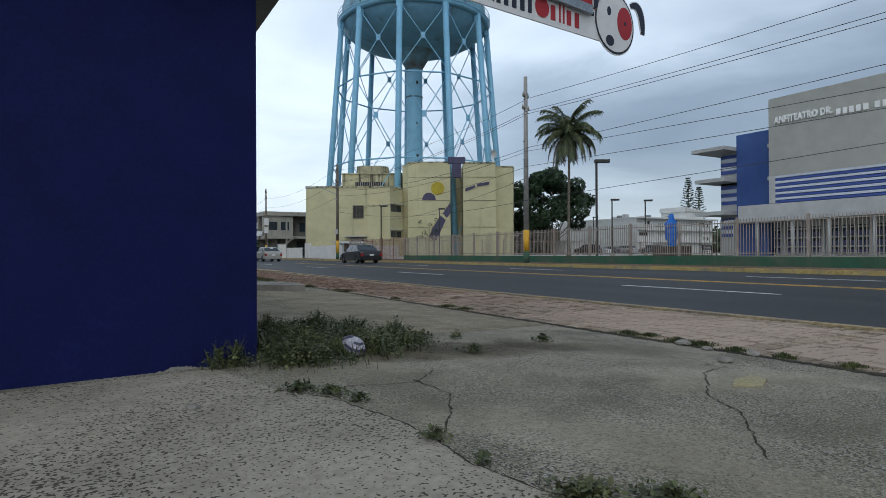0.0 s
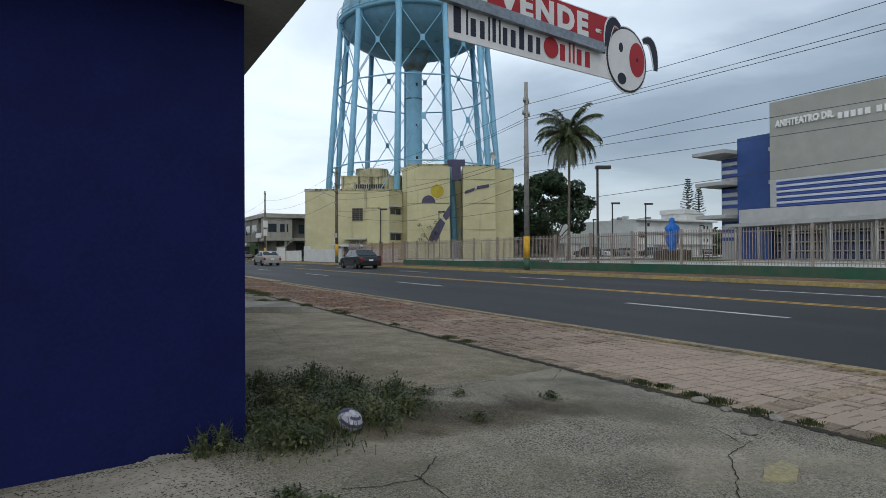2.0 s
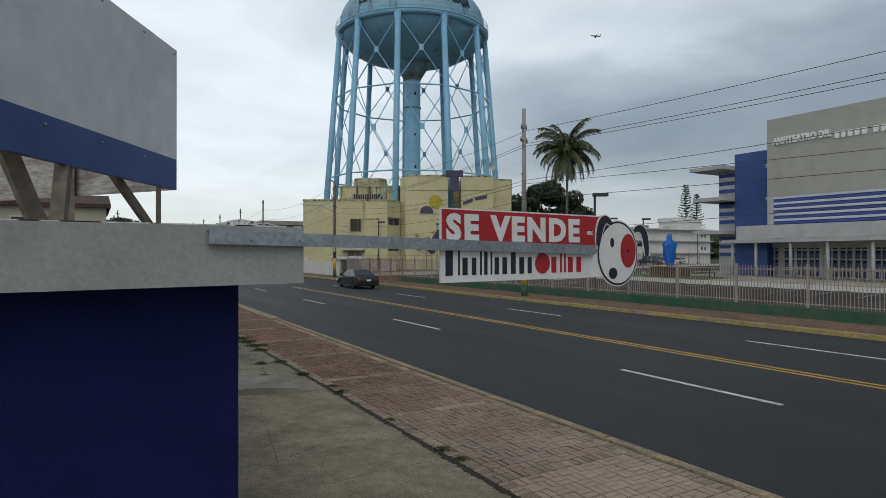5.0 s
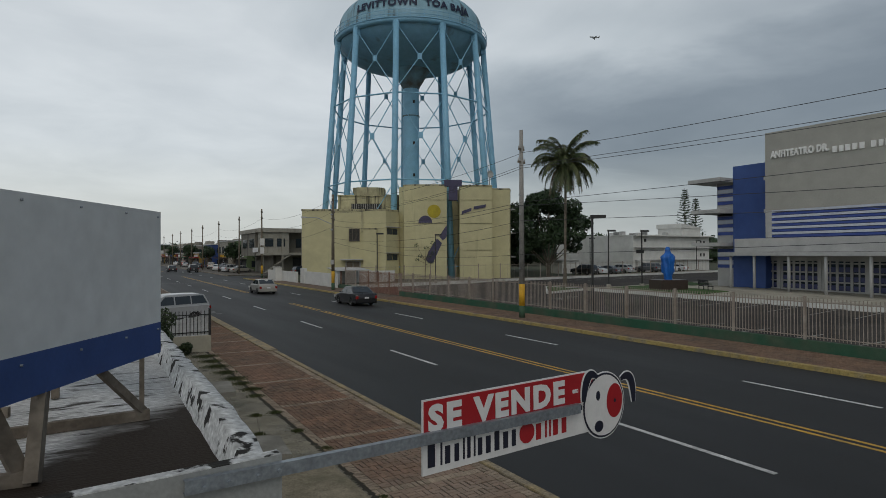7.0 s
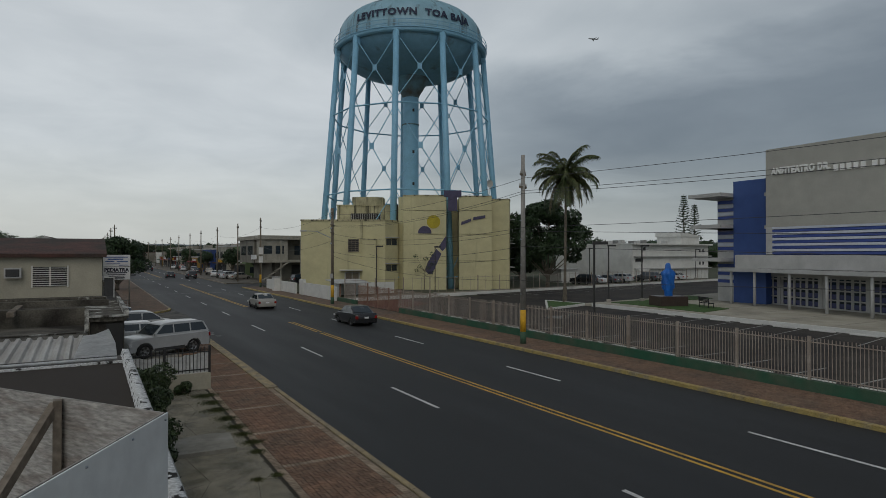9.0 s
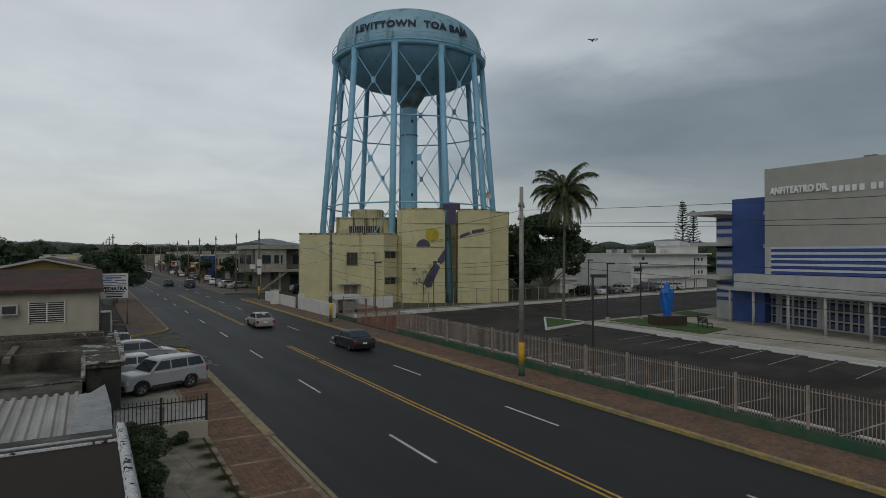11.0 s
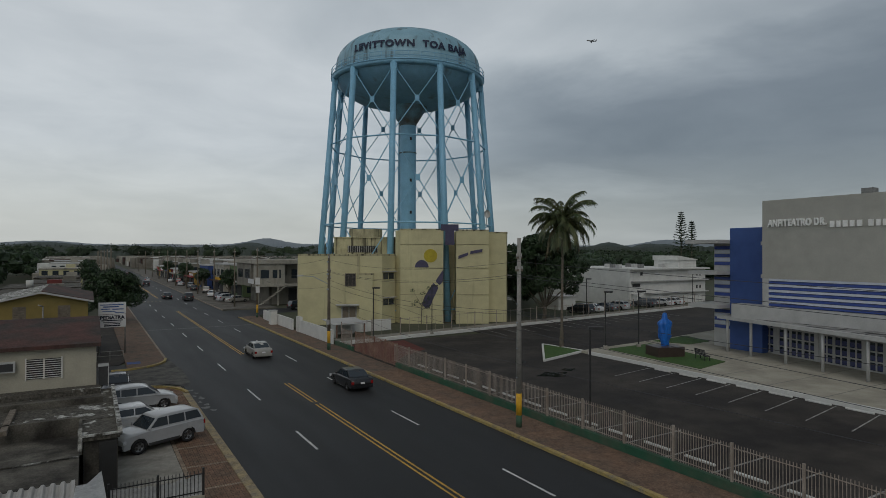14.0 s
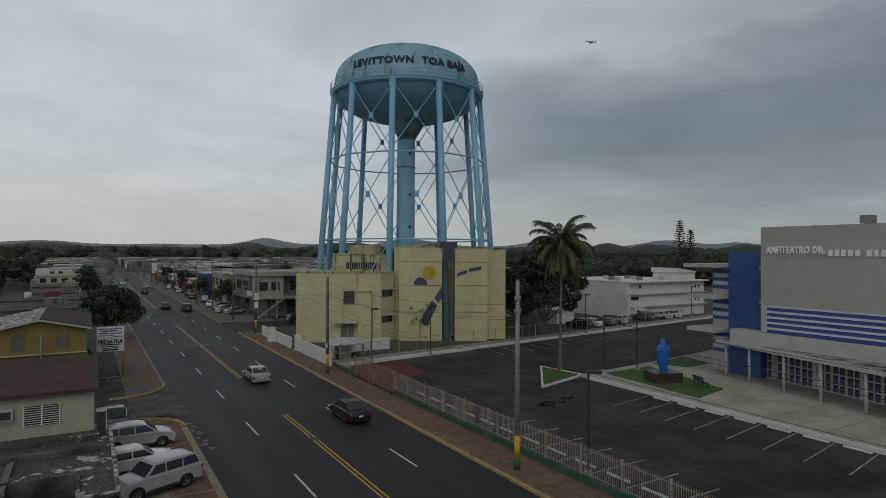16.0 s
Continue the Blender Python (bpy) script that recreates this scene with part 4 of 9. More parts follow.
# ---------------------------------------------------------------- amphitheatre
def amphitheatre():
    t = thing("amphitheatre", "grey and blue amphitheatre with striped louvres and glass entrance", "theatre building", at=(55.4, 0, 0.3))

    def bx(name, m, *rows, parent=t, label=""):
        return part(name, turn_bm(boxes(*rows), Matrix.Translation((-55.4, 0, -0.3))), m, parent, label)

    bx("main_wall", "amph", (55.4, -40, 7.95, 90, 32.5, 15.4), label="plain warm grey upper wall")
    bx("core_wall", "amph", (57.0, -40, 3.9, 90, 32.4, 7.95))
    bx("end_pier", "lightgrey", (55.4, 31.9, 5.35, 57.0, 32.5, 7.95))
    lv = bx("louvre_panel", "louvre_blue", (55.75, -40, 5.3, 57.0, 31.9, 7.95), label="blue louvre band with white slats")
    n = 10
    for i in range(n):
        z = 5.38 + i * 0.262
        m = "louvre_white" if i % 2 else "louvre_blue"
        bx("louvre_slat", m, (55.42, -40, z, 55.80, 31.9, z + (0.215 if i % 2 else 0.20)), parent=lv)
    bx("parapet", "lightgrey", (55.2, -40, 3.95, 57.0, 35.6, 5.3), label="light grey parapet above the canopy")
    # glass front set back under the upper box, at a slant
    a, b = Vector((59.0, 34.6)), Vector((52.4, 3.0))
    u = (b - a).normalized()
    nrm = Vector((-u.y, u.x))
    if nrm.x > 0:
        nrm = -nrm

    def gq(s0, s1, z0, z1, d0=0.0, d1=0.08):
        p = [a + u * s0 + nrm * d0, a + u * s1 + nrm * d0, a + u * s1 + nrm * d1, a + u * s0 + nrm * d1]
        return turn_bm(outline([(q.x, q.y) for q in p], z0, z1), Matrix.Translation((-55.4, 0, -0.3)))

    L = (b - a).length
    q0, q1 = a - nrm * 0.6, b - nrm * 0.6
    # solid block whose near-black colour stands for the unlit lobby
    part("lobby_wall", turn_bm(outline([(q0.x, q0.y), (q1.x, q1.y), (80, 3.0), (80, 34.2)], 0.3, 3.9), Matrix.Translation((-55.4, 0, -0.3))), "dark", t, "lobby wall behind the glass, its shade painted near-black")
    gl = part("glass_front", gq(0, L, 0.32, 3.7, -0.1, 0.0), "glass", t, "dark glass entrance front")
    s = 0.0
    k = 0
    while s < L - 1.4:
        part("mullion", gq(s, s + 0.24, 0.32, 3.4), "lightgrey", gl)
        if k % 3 == 0:
            part("pillar", gq(s + 1.36, s + 1.75, 0.32, 3.4, 0.0, 0.16), "lightgrey", gl)
        for z in (0.32, 1.12, 1.98, 2.84):
            part("transom", gq(s + 0.24, s + 1.36, z, z + 0.13), "lightgrey", gl)
        part("mid_bar", gq(s + 0.74, s + 0.86, 0.45, 3.2), "lightgrey", gl)
        for z in (0.50, 1.30, 2.16):
            part("frosted_band", gq(s + 0.24, s + 1.36, z, z + 0.42, 0.0, 0.02), "frosted_blue", gl)
        s += 1.36 if k % 3 else 1.75
        k += 1
    part("head_beam", gq(0, L, 3.1, 3.9, 0.0, 0.15), "lightgrey", t)
    # canopy
    c0, c1 = Vector((55.8, 37.6)), Vector((46.6, 3.0))
    pts = [(c0.x, c0.y), (c1.x, c1.y), (57.2, 3.0), (58.8, 37.4)]
    cn = part("canopy", turn_bm(outline(pts, 3.62, 3.95), Matrix.Translation((-55.4, 0, -0.3))), "lightgrey", t, "flat light grey entrance canopy")
    pts2 = [(c0.x + .5, c0.y - .35), (c1.x + .5, c1.y), (57.0, 3.0), (58.6, 37.2)]
    part("canopy_roofing", turn_bm(outline(pts2, 3.95, 3.99), Matrix.Translation((-55.4, 0, -0.3))), "canopy_dirt", cn)
    cu = (c1 - c0).normalized()
    for d in (1.2, 4.3, 8.4, 12.2, 16.2, 20.2, 24.2, 28.2, 32.2):
        p = c0 + cu * d + Vector((0.35, 0))
        part("canopy_post", tubes([((p.x - 55.4, p.y, 0.0), (p.x - 55.4, p.y, 3.34), 0.13)], 12), "lightgrey", cn)
    # blue stair tower and the balconies behind it
    bx("stair_tower", "blue_wall", (57.85, 34.0, 0.3, 61.5, 37.5, 13.0), label="plain blue stair tower")
    # the recess is a solid block, its shade painted near-black
    bx("tower_recess", "dark", (57.9, 32.6, 3.9, 61.0, 34.0, 12.8))
    for z in (4.0, 7.9, 11.2):
        bx("landing", "lightgrey", (57.6, 32.5, z, 58.2, 34.0, z + 0.35))
    for i, z in enumerate((4.6, 8.1, 11.4)):
        bx("balcony_slab", "lightgrey", (55.7, 37.5, z, 70, 41.0 + 0.4 * (i == 2), z + 0.38), label="projecting light grey slab")
        bx("side_wall", "lightgrey", (58.5, 37.5, z - (3.5 if i else 4.3), 70, 39.8, z), label="side wall with striped windows")
        for j in range(5):
            bx("side_stripe", "louvre_blue" if j % 2 == 0 else "louvre_white", (58.4, 37.5, z - 2.3 + 0.42 * j, 58.52, 39.7, z - 1.96 + 0.42 * j))
    bx("roof_unit", "roof_unit", (62, 25.9, 15.75, 63.0, 26.9, 16.5), (62.1, 26.0, 15.4, 62.2, 26.1, 15.75), (62.8, 26.7, 15.4, 62.9, 26.8, 15.75))
    # lettering, raised; a personal name is left as plain bars
    bm = lettering("ANFITEATRO DR.", 0.86, 0.09, bold=0.042, space=1.1)
    x0, x1 = text_width(bm)
    f = 5.25 / (x1 - x0)
    for v in bm.verts:
        v.co = (-0.08 - v.co.z, 31.9 - (v.co.x - x0) * f, 12.62 + v.co.y * 1.0)
    bmesh.ops.recalc_face_normals(bm, faces=bm.faces[:])
    part("raised_lettering", bm, "letter_white", t, "white raised letters naming the theatre")
    y = 26.35
    for wl in (0.54, 0.5, 0.55, 0.55, 0.58):
        bx("raised_bar", "letter_white", (55.26, y - wl * 0.62, 12.66, 55.40, y, 13.20))
        y -= wl
    y -= 0.28
    for wl in (0.58, 0.48, 0.54, 0.26, 0.52, 0.56):
        bx("raised_bar", "letter_white", (55.26, y - wl * 0.62, 12.66, 55.40, y, 13.20))
        y -= wl
    return t


M["frosted_blue"] = mat("frosted_blue_film", (0.055, 0.065, 0.17), (0.04, 0.05, 0.13), 1.2, 0.35, bump=0.0, speck=0.08)
M["joint_grey"] = mat("wall_joint_grey", (0.22, 0.21, 0.19), (0.2, 0.19, 0.17), 1, 0.9, bump=0)
M["louvre_blue"] = mat("blue_louvre_paint", (0.042, 0.080, 0.31), (0.036, 0.07, 0.27), 0.6, 0.55, bump=0.05, speck=0.05)
M["louvre_white"] = mat("pale_louvre_paint", (0.56, 0.60, 0.68), (0.50, 0.54, 0.62), 0.6, 0.55, bump=0.05, speck=0.05)
M["canopy_dirt"] = mat("stained_roofing", (0.30, 0.30, 0.29), (0.05, 0.05, 0.05), 1.3, 0.95, bump=0.2, grain=9, stretch=(1, 0.4, 1), lo=0.45, hi=0.6)
M["letter_white"] = mat("white_letter_paint", (0.82, 0.82, 0.80), (0.78, 0.78, 0.76), 1, 0.5, bump=0, speck=0.03)
M["roof_unit"] = mat("grey_roof_unit", (0.16, 0.165, 0.16), (0.24, 0.24, 0.235), 3, 0.7, bump=0.1)
amphitheatre()


# ---------------------------------------------------------------- plaza: covered statue, lawn, lamps, palm
def covered_statue():
    bm = bmesh.new()
    prof = [(0.36, 1.30), (0.40, 1.42), (0.41, 1.60), (0.45, 1.80), (0.60, 2.02), (0.63, 2.25), (0.61, 2.5), (0.63, 2.75), (0.66, 3.0), (0.70, 3.25), (0.71, 3.45), (0.66, 3.62), (0.50, 3.76), (0.33, 3.88), (0.27, 4.05), (0.29, 4.22), (0.25, 4.38), (0.14, 4.5), (0.0, 4.53)]
    lathe(bm, prof, 56)
    for v in bm.verts:
        a = math.atan2(v.co.y, v.co.x)
        k = 1 + 0.07 * math.sin(7 * a + v.co.z * 1.4) + 0.05 * abs(math.sin(9 * a - v.co.z * 2.2)) + 0.28 * noise.noise(v.co * 2.1) + 0.10 * noise.noise(v.co * 6.5)
        v.co.x *= k * 0.98
        v.co.y *= k * 0.80
        if v.co.z < 1.9:
            v.co.z -= 0.12 * max(0, math.sin(4 * a))
    ob = tagged(part("covered_statue", bm, "tarp"), "statue wrapped in a bright blue tarpaulin on a plinth", "statue")
    ob.location = (48.3, 38.1, 0)
    bm = boxes((-1.45, -1.1, 0.3, 1.45, 1.1, 1.3))
    bevel(bm, 0.03)
    pl = tagged(part("statue_plinth", bm, "granite"), "dark brown polished stone statue plinth on the lawn", "plinth")
    pl.matrix_basis = pose(48.2, 38.0, 0, 0, 0, -18)


def plaza_things():
    covered_statue()
    lawn = [(46.2, 43.6), (53.2, 44.0), (50.2, 32.9), (45.2, 31.9)]
    sheet("lawn", lawn, 0.37, "grass", "short green lawn round the statue plinth", "lawn", thick=0.1)
    sheet("lawn_east", [(55.0, 45.2), (62.0, 46.0), (60.5, 41.8), (56.5, 41.5)], 0.37, "grass", "small green lawn beside the theatre", "lawn", thick=0.1)
    sheet("grass_island", [(43.2, 50.4), (44.0, 44.8), (36.8, 42.6)], 0.22, "grass", "triangular grass island with a white kerb", "lawn", thick=0.2)
    tri = [(43.2, 50.4), (44.0, 44.8), (36.8, 42.6)]
    bm = bmesh.new()
    for p, q in zip(tri, tri[1:] + tri[:1]):
        d = (Vector(q) - Vector(p)).normalized()
        n = Vector((-d.y, d.x)) * 0.1
        prism(bm, [(p[0] + n.x, p[1] + n.y), (p[0] - n.x, p[1] - n.y), (q[0] - n.x, q[1] - n.y), (q[0] + n.x, q[1] + n.y)], 0.0, 0.26)
    tagged(part("island_kerb", bm, "white"), "white painted kerb round the grass island", "kerb", kind="structure")
    # bench on the lawn
    b = thing("bench", "dark metal park bench on the lawn", "bench", at=pose(49.3, 34.6, 0.37, 0, 0, 70))
    part("seat", boxes(*[(-0.8, -0.25 + i * 0.1, 0.42, 0.8, -0.18 + i * 0.1, 0.46) for i in range(5)]), "black", b)
    part("backrest", boxes(*[(-0.8, 0.26 + i * 0.03, 0.55 + i * 0.12, 0.8, 0.29 + i * 0.03, 0.64 + i * 0.12) for i in range(4)]), "black", b)
    for x in (-0.7, 0.7):
        part("leg", boxes((x - 0.03, -0.25, 0, x + 0.03, -0.2, 0.42), (x - 0.03, 0.25, 0, x + 0.03, 0.3, 0.9), (x - 0.03, -0.25, 0.38, x + 0.03, 0.3, 0.42)), "black", b)
    # plaza joints
    for y in [42 - 4.2 * i for i in range(14)]:
        tagged(part("plaza_joint", boxes((43.6, y, 0.315, 57.5, y + 0.09, 0.324)), "joint_grey"), "thin joint across the plaza slabs", "joint", "plaza joints", "structure")


def street_lamp(x, y, z, h, rz=0.0):
    t = thing("street_lamp", "slim black lamp post with a flat head", "street lamp", "lot lamps", at=pose(x, y, z, 0, 0, rz))
    part("base", boxes((-0.2, -0.2, 0, 0.2, 0.2, 0.35)), "concrete", t)
    part("post", boxes((-0.055, -0.055, 0.35, 0.055, 0.055, h)), "black", t)
    part("head", boxes((-0.1, -0.16, h - 0.12, 0.75, 0.16, h + 0.06)), "black", t)
    return t


plaza_things()
lamp = street_lamp(24.3, 23.9, 0.06, 6.0, -30)
for x, y, z in ((46.3, 44.0, 0.3), (50.2, 43.0, 0.3), (67.6, 68.6, 0.3), (103.0, 75.5, 0.3), (28.1, 62.6, 0.3), (36.4, 63.4, 0.3)):
    copy_thing(lamp, pose(x, y, z, 0, 0, -30))


def palm_tree(x, y, h, seed=3):
    rs = random.Random(seed)
    t = thing("palm_tree", "tall coconut palm with drooping feather leaves", "palm tree", at=(x, y, 0.2))
    bm = bmesh.new()
    n = 26
    pts = [Vector((0.25 * math.sin(i / n * 2.2), 0.15 * math.sin(i / n * 3), h * i / n)) for i in range(n + 1)]
    for i in range(n):
        r0 = 0.15 + 0.10 * max(0, 1 - i / 4) - 0.03 * i / n
        tube(bm, pts[i], pts[i + 1], r0, r0 * 1.05, n=12, caps=False)
    part("trunk", bm, "bark", t, "slender ringed grey trunk")
    top = pts[-1]
    count = 46
    for k in range(count):
        az = k * 2.39996 + rs.uniform(-0.2, 0.2)
        age = k / (count - 1)
        lift = radians(86 - 118 * age ** 0.85 + rs.uniform(-9, 9))
        L = rs.uniform(3.9, 4.9) * (1 - 0.10 * age)
        m = 16
        vs, fs = [], []
        p = Vector(top)
        ang = lift
        spine = [p.copy()]
        for i in range(m):
            ang -= radians(1.6 + 2.2 * age + (7.0 - 1.5 * age) * i / m + rs.uniform(-0.8, 0.8))
            ang = max(ang, radians(-82))
            p = p + Vector((math.cos(az) * math.cos(ang), math.sin(az) * math.cos(ang), math.sin(ang))) * (L / m)
            spine.append(p.copy())
        side = Vector((-math.sin(az), math.cos(az), 0))
        for i in range(1, m + 1):
            fw = (spine[i] - spine[i - 1]).normalized()
            for j in (0.0, 0.25, 0.5, 0.75):
                q = spine[i - 1].lerp(spine[i], j)
                u = (i + j) / m
                ll = 1.02 * math.sin(min(1, u * 1.7 + 0.2) * math.pi / 2) * (1 - 0.75 * max(0, u - 0.5)) * rs.uniform(0.75, 1.1)
                for sg in (-1, 1):
                    tip = q + side * sg * ll * rs.uniform(0.45, 0.68) + fw * ll * 0.45 + Vector((0, 0, -ll * rs.uniform(0.35, 1.0)))
                    b0, b1 = q - fw * 0.045, q + fw * 0.045
                    mid = q.lerp(tip, 0.5) + Vector((0, 0, 0.07 * ll))
                    o = len(vs)
                    vs += [tuple(b0), tuple(b1), tuple(mid + fw * 0.035), tuple(tip), tuple(mid - fw * 0.035)]
                    fs.append((o, o + 1, o + 2, o + 3, o + 4))
        rib = bmesh.new()
        for i in range(m):
            tube(rib, spine[i], spine[i + 1], 0.035 * (1 - i / m) + 0.008, 0.035 * (1 - (i + 1) / m) + 0.008, n=4, caps=False)
        f = part("frond", (vs, [], fs), "palm_dry" if age > 0.93 else "palm_leaf", t)
        part("rib", rib, "palm_rib", f)
    part("coconuts", leafless_nuts(top, rs), "palm_leaf", t)
    return t


def leafless_nuts(top, rs):
    bm = bmesh.new()
    for i in range(9):
        a = i * 0.7
        bmesh.ops.create_icosphere(bm, subdivisions=1, radius=0.14, matrix=Matrix.Translation(top + Vector((0.28 * math.cos(a), 0.28 * math.sin(a), -0.3 - 0.12 * rs.random()))))
    return bm


def leafy_tree(name, x, y, h, r, seed, label, leaves=7000, size=0.28, m="leaf", trunk=0.35, low=0.3, clump=1.0, clumps=26):
    rs = random.Random(seed)
    t = thing(name, label, "tree", at=(x, y, 0))
    bm = bmesh.new()
    tube(bm, (0, 0, 0), (0.1, 0, h * low), trunk, trunk * 0.75, n=10)
    cl = []
    for k in range(clumps):
        az, el = k * 2.4 + rs.uniform(-0.3, 0.3), rs.uniform(-0.25, 1.0) if clump == 1.0 else rs.uniform(-0.45, 1.3)
        rr = r * (rs.uniform(0.45, 0.85) if clump == 1.0 else rs.uniform(0.4, 1.0))
        c = (rr * math.cos(az) * math.cos(el), rr * math.sin(az) * math.cos(el), h * (low + 0.33) + (h * 0.36) * math.sin(el))
        cl.append((*c, r * rs.uniform(0.28, 0.42) * clump))
        if k < 12:
            tube(bm, (0.1, 0, h * low * rs.uniform(0.7, 1.0)), c, trunk * 0.35, trunk * 0.08, n=6, caps=False)
    cl.append((0, 0, h * (low + 0.36), r * 0.6 * clump))
    part("trunk", bm, "bark", t)
    part("crown", leaf_cloud(cl, leaves, size, seed), m, t, "uneven dense dark green crown")
    return t


palm_tree(43.65, 47.8, 13.6)
leafy_tree("mango_tree", 59.8, 69.6, 15.2, 6.2, 11, "tall irregular dark green mango tree with gaps", 17000, 0.34, low=0.14, clump=0.58, clumps=60)
leafy_tree("mango_tree", 52.6, 78.5, 11.5, 4.6, 12, "broad dense dark green mango tree behind the wall", 8000, 0.34, low=0.2)

# ---------------------------------------------------------------- poles, wires, fences
def utility_pole(x, y, h, material, painted=True, arms=(), label="", r0=0.17, r1=0.11):
    t = thing("utility_pole", label, "utility pole", "street poles", at=(x, y, 0.12))
    pl = part("shaft", tubes([((0, 0, 2.0 if painted else 0), (0, 0, h), r0, r1)], 14), material, t)
    if painted:
        part("green_band", tubes([((0, 0, 0), (0, 0, 0.72), r0 + 0.012)], 14), "green", t, "green painted foot")
        part("yellow_band", tubes([((0, 0, 0.72), (0, 0, 2.0), r0 + 0.006)], 14), "yellow", t, "yellow painted band")
    for z, L, rz in arms:
        m = Matrix.Rotation(radians(rz), 4, "Z")
        a = part("crossarm", turn_bm(boxes((-L / 2, -0.05, z - 0.06, L / 2, 0.05, z + 0.06)), m), "pole_wood", t)
        for sx in (-0.46, 0.46):
            p = m @ Vector((sx * L, 0, z))
            part("insulator", tubes([((p.x, p.y, z + 0.05), (p.x, p.y, z + 0.24), 0.05, 0.03)], 8), "lightgrey", a)
    return t


main_pole = utility_pole(21.37, 26.7, 11.1, "pole", True, ((9.95, 0.55, 20), (9.2, 0.7, 20)), "round grey concrete utility pole with yellow and green foot")
for z in (7.2, 6.1, 4.6, 2.9):
    part("bracket", tubes([((0, 0, z), (-0.28, -0.1, z + 0.05), 0.03)], 6), "steel", main_pole)
p2 = utility_pole(21.4, 59.0, 10.1, "pole_wood", True, ((9.6, 0.7, 60), (8.3, 1.9, 60), (7.5, 1.9, 60)), "wooden utility pole with crossarms and a street light arm", 0.17, 0.13)
for z in (9.2, 7.9, 6.3):
    part("pole_bracket", boxes((-0.27, -0.16, z, -0.08, -0.02, z + 0.16)), "steel", p2)
part("light_arm", tubes([((0, 0, 6.9), (-1.2, 1.6, 7.7), 0.04), ((-1.2, 1.6, 7.7), (-2.2, 2.6, 7.75), 0.04)], 6), "steel", p2)
part("light_head", boxes((-2.6, 2.5, 7.68, -2.0, 2.8, 7.85)), "lightgrey", p2)
part("meter_box", boxes((-0.30, -0.27, 2.7, -0.02, -0.08, 3.2)), "lightgrey", p2)
p3 = utility_pole(22.6, 95.0, 11.0, "pole_wood", True, ((10.5, 2.0, 70), (9.5, 2.0, 70)), "wooden utility pole with signs at the corner", 0.16, 0.1)
part("road_sign", boxes((-0.35, -0.25, 5.2, 0.35, -0.2, 6.3)), "sign_white", p3)
part("road_sign", boxes((-0.3, -0.25, 3.9, 0.3, -0.2, 4.9)), "sign_white", p3)
for y, x in ((116, 23.4), (135, 23.0), (156, 22.8), (178, 23.2), (200, 22.9), (225, 23.2), (252, 23.0), (280, 23.2), (315, 23.0), (360, 23.1), (132, 3.4), (150, 3.2), (184, 3.3), (215, 3.2), (240, 3.2), (275, 3.1), (320, 3.2)):
    utility_pole(x, y, 11.0, "pole_wood", False, ((10.3, 2.0, 70),), "wooden utility pole along the street", 0.16, 0.1)


def wire(p, q, sag, r=0.012, n=18, m="wire_grey"):
    p, q = Vector(p), Vector(q)
    cu = bpy.data.curves.new("overhead_wire", "CURVE")
    cu.dimensions, cu.bevel_depth, cu.bevel_resolution = "3D", r, 1
    sp = cu.splines.new("POLY")
    sp.points.add(n)
    for i in range(n + 1):
        u = i / n
        v = p.lerp(q, u) - Vector((0, 0, 4 * sag * u * (1 - u)))
        sp.points[i].co = (*v, 1)
    cu.materials.append(M[m])
    return tagged(new("overhead_wire", cu), "thin black overhead cable between the poles", "cable", "overhead wires")


A = Vector((21.37, 26.7, 0.0))
for z1, z2, sag, zb in ((9.85, 9.3, 0.55, 9.6), (9.1, 8.6, 0.5, 8.4), (8.95, 8.3, 0.5, 8.3), (6.95, 7.1, 0.25, 7.5), (6.75, 5.2, 0.15, 6.9), (5.85, 4.9, 0.15, 5.6), (3.85, 5.3, 0.15, 5.2)):
    wire(A + Vector((-0.15, 0, z1)), (21.3, -24, z2), sag)
    wire(A + Vector((0, 0, z1)), (21.4, 59, zb), 0.7)
for z in (9.8, 8.4, 6.8):
    wire((21.4, 59, z), (22.6, 95, z - 0.2), 0.9)
    wire((22.6, 95, z - 0.2), (23.0, 135, z - 0.4), 1.0)
    wire((23.0, 135, z - 0.4), (23.2, 178, z - 0.4), 1.0)
wire((21.37, 26.7, 5.2), (33, 77, 5.5), 0.8)

# green plinth wall and picket fence
tagged(part("fence_wall", boxes((23.2, -60, 0.0, 23.45, 46.8, 0.56)), "green"), "low green painted concrete wall under the fence", "wall", kind="structure")
tagged(part("fence_wall_north", boxes((23.2, 57.0, 0.0, 23.45, 62.0, 0.56)), "green"), "low green painted concrete wall beside the gate", "wall", kind="structure")


def fence_panel(name, length, z0, h, gap, m, label, group, post=0.05, picket=0.012, tips=0.07):
    t = thing(name, label, "fence", group)
    part("post", boxes((-post, -post, 0, post, post, h + 0.06)), m, t)
    for z in (0.14, h - 0.16):
        part("rail", boxes((-0.015, post, z - 0.02, 0.015, length - post, z + 0.02)), m, t)
    y, me = gap, None
    while y < length - gap * 0.6:
        if me is None:
            ob = part("picket", boxes((-picket, -picket, 0.04, picket, picket, h)), m, t)
            me = ob.data
        else:
            ob = new("picket", me)
            ob.parent = t
        ob.location = (0, y, 0)
        y += gap
    t.location.z = z0
    return t


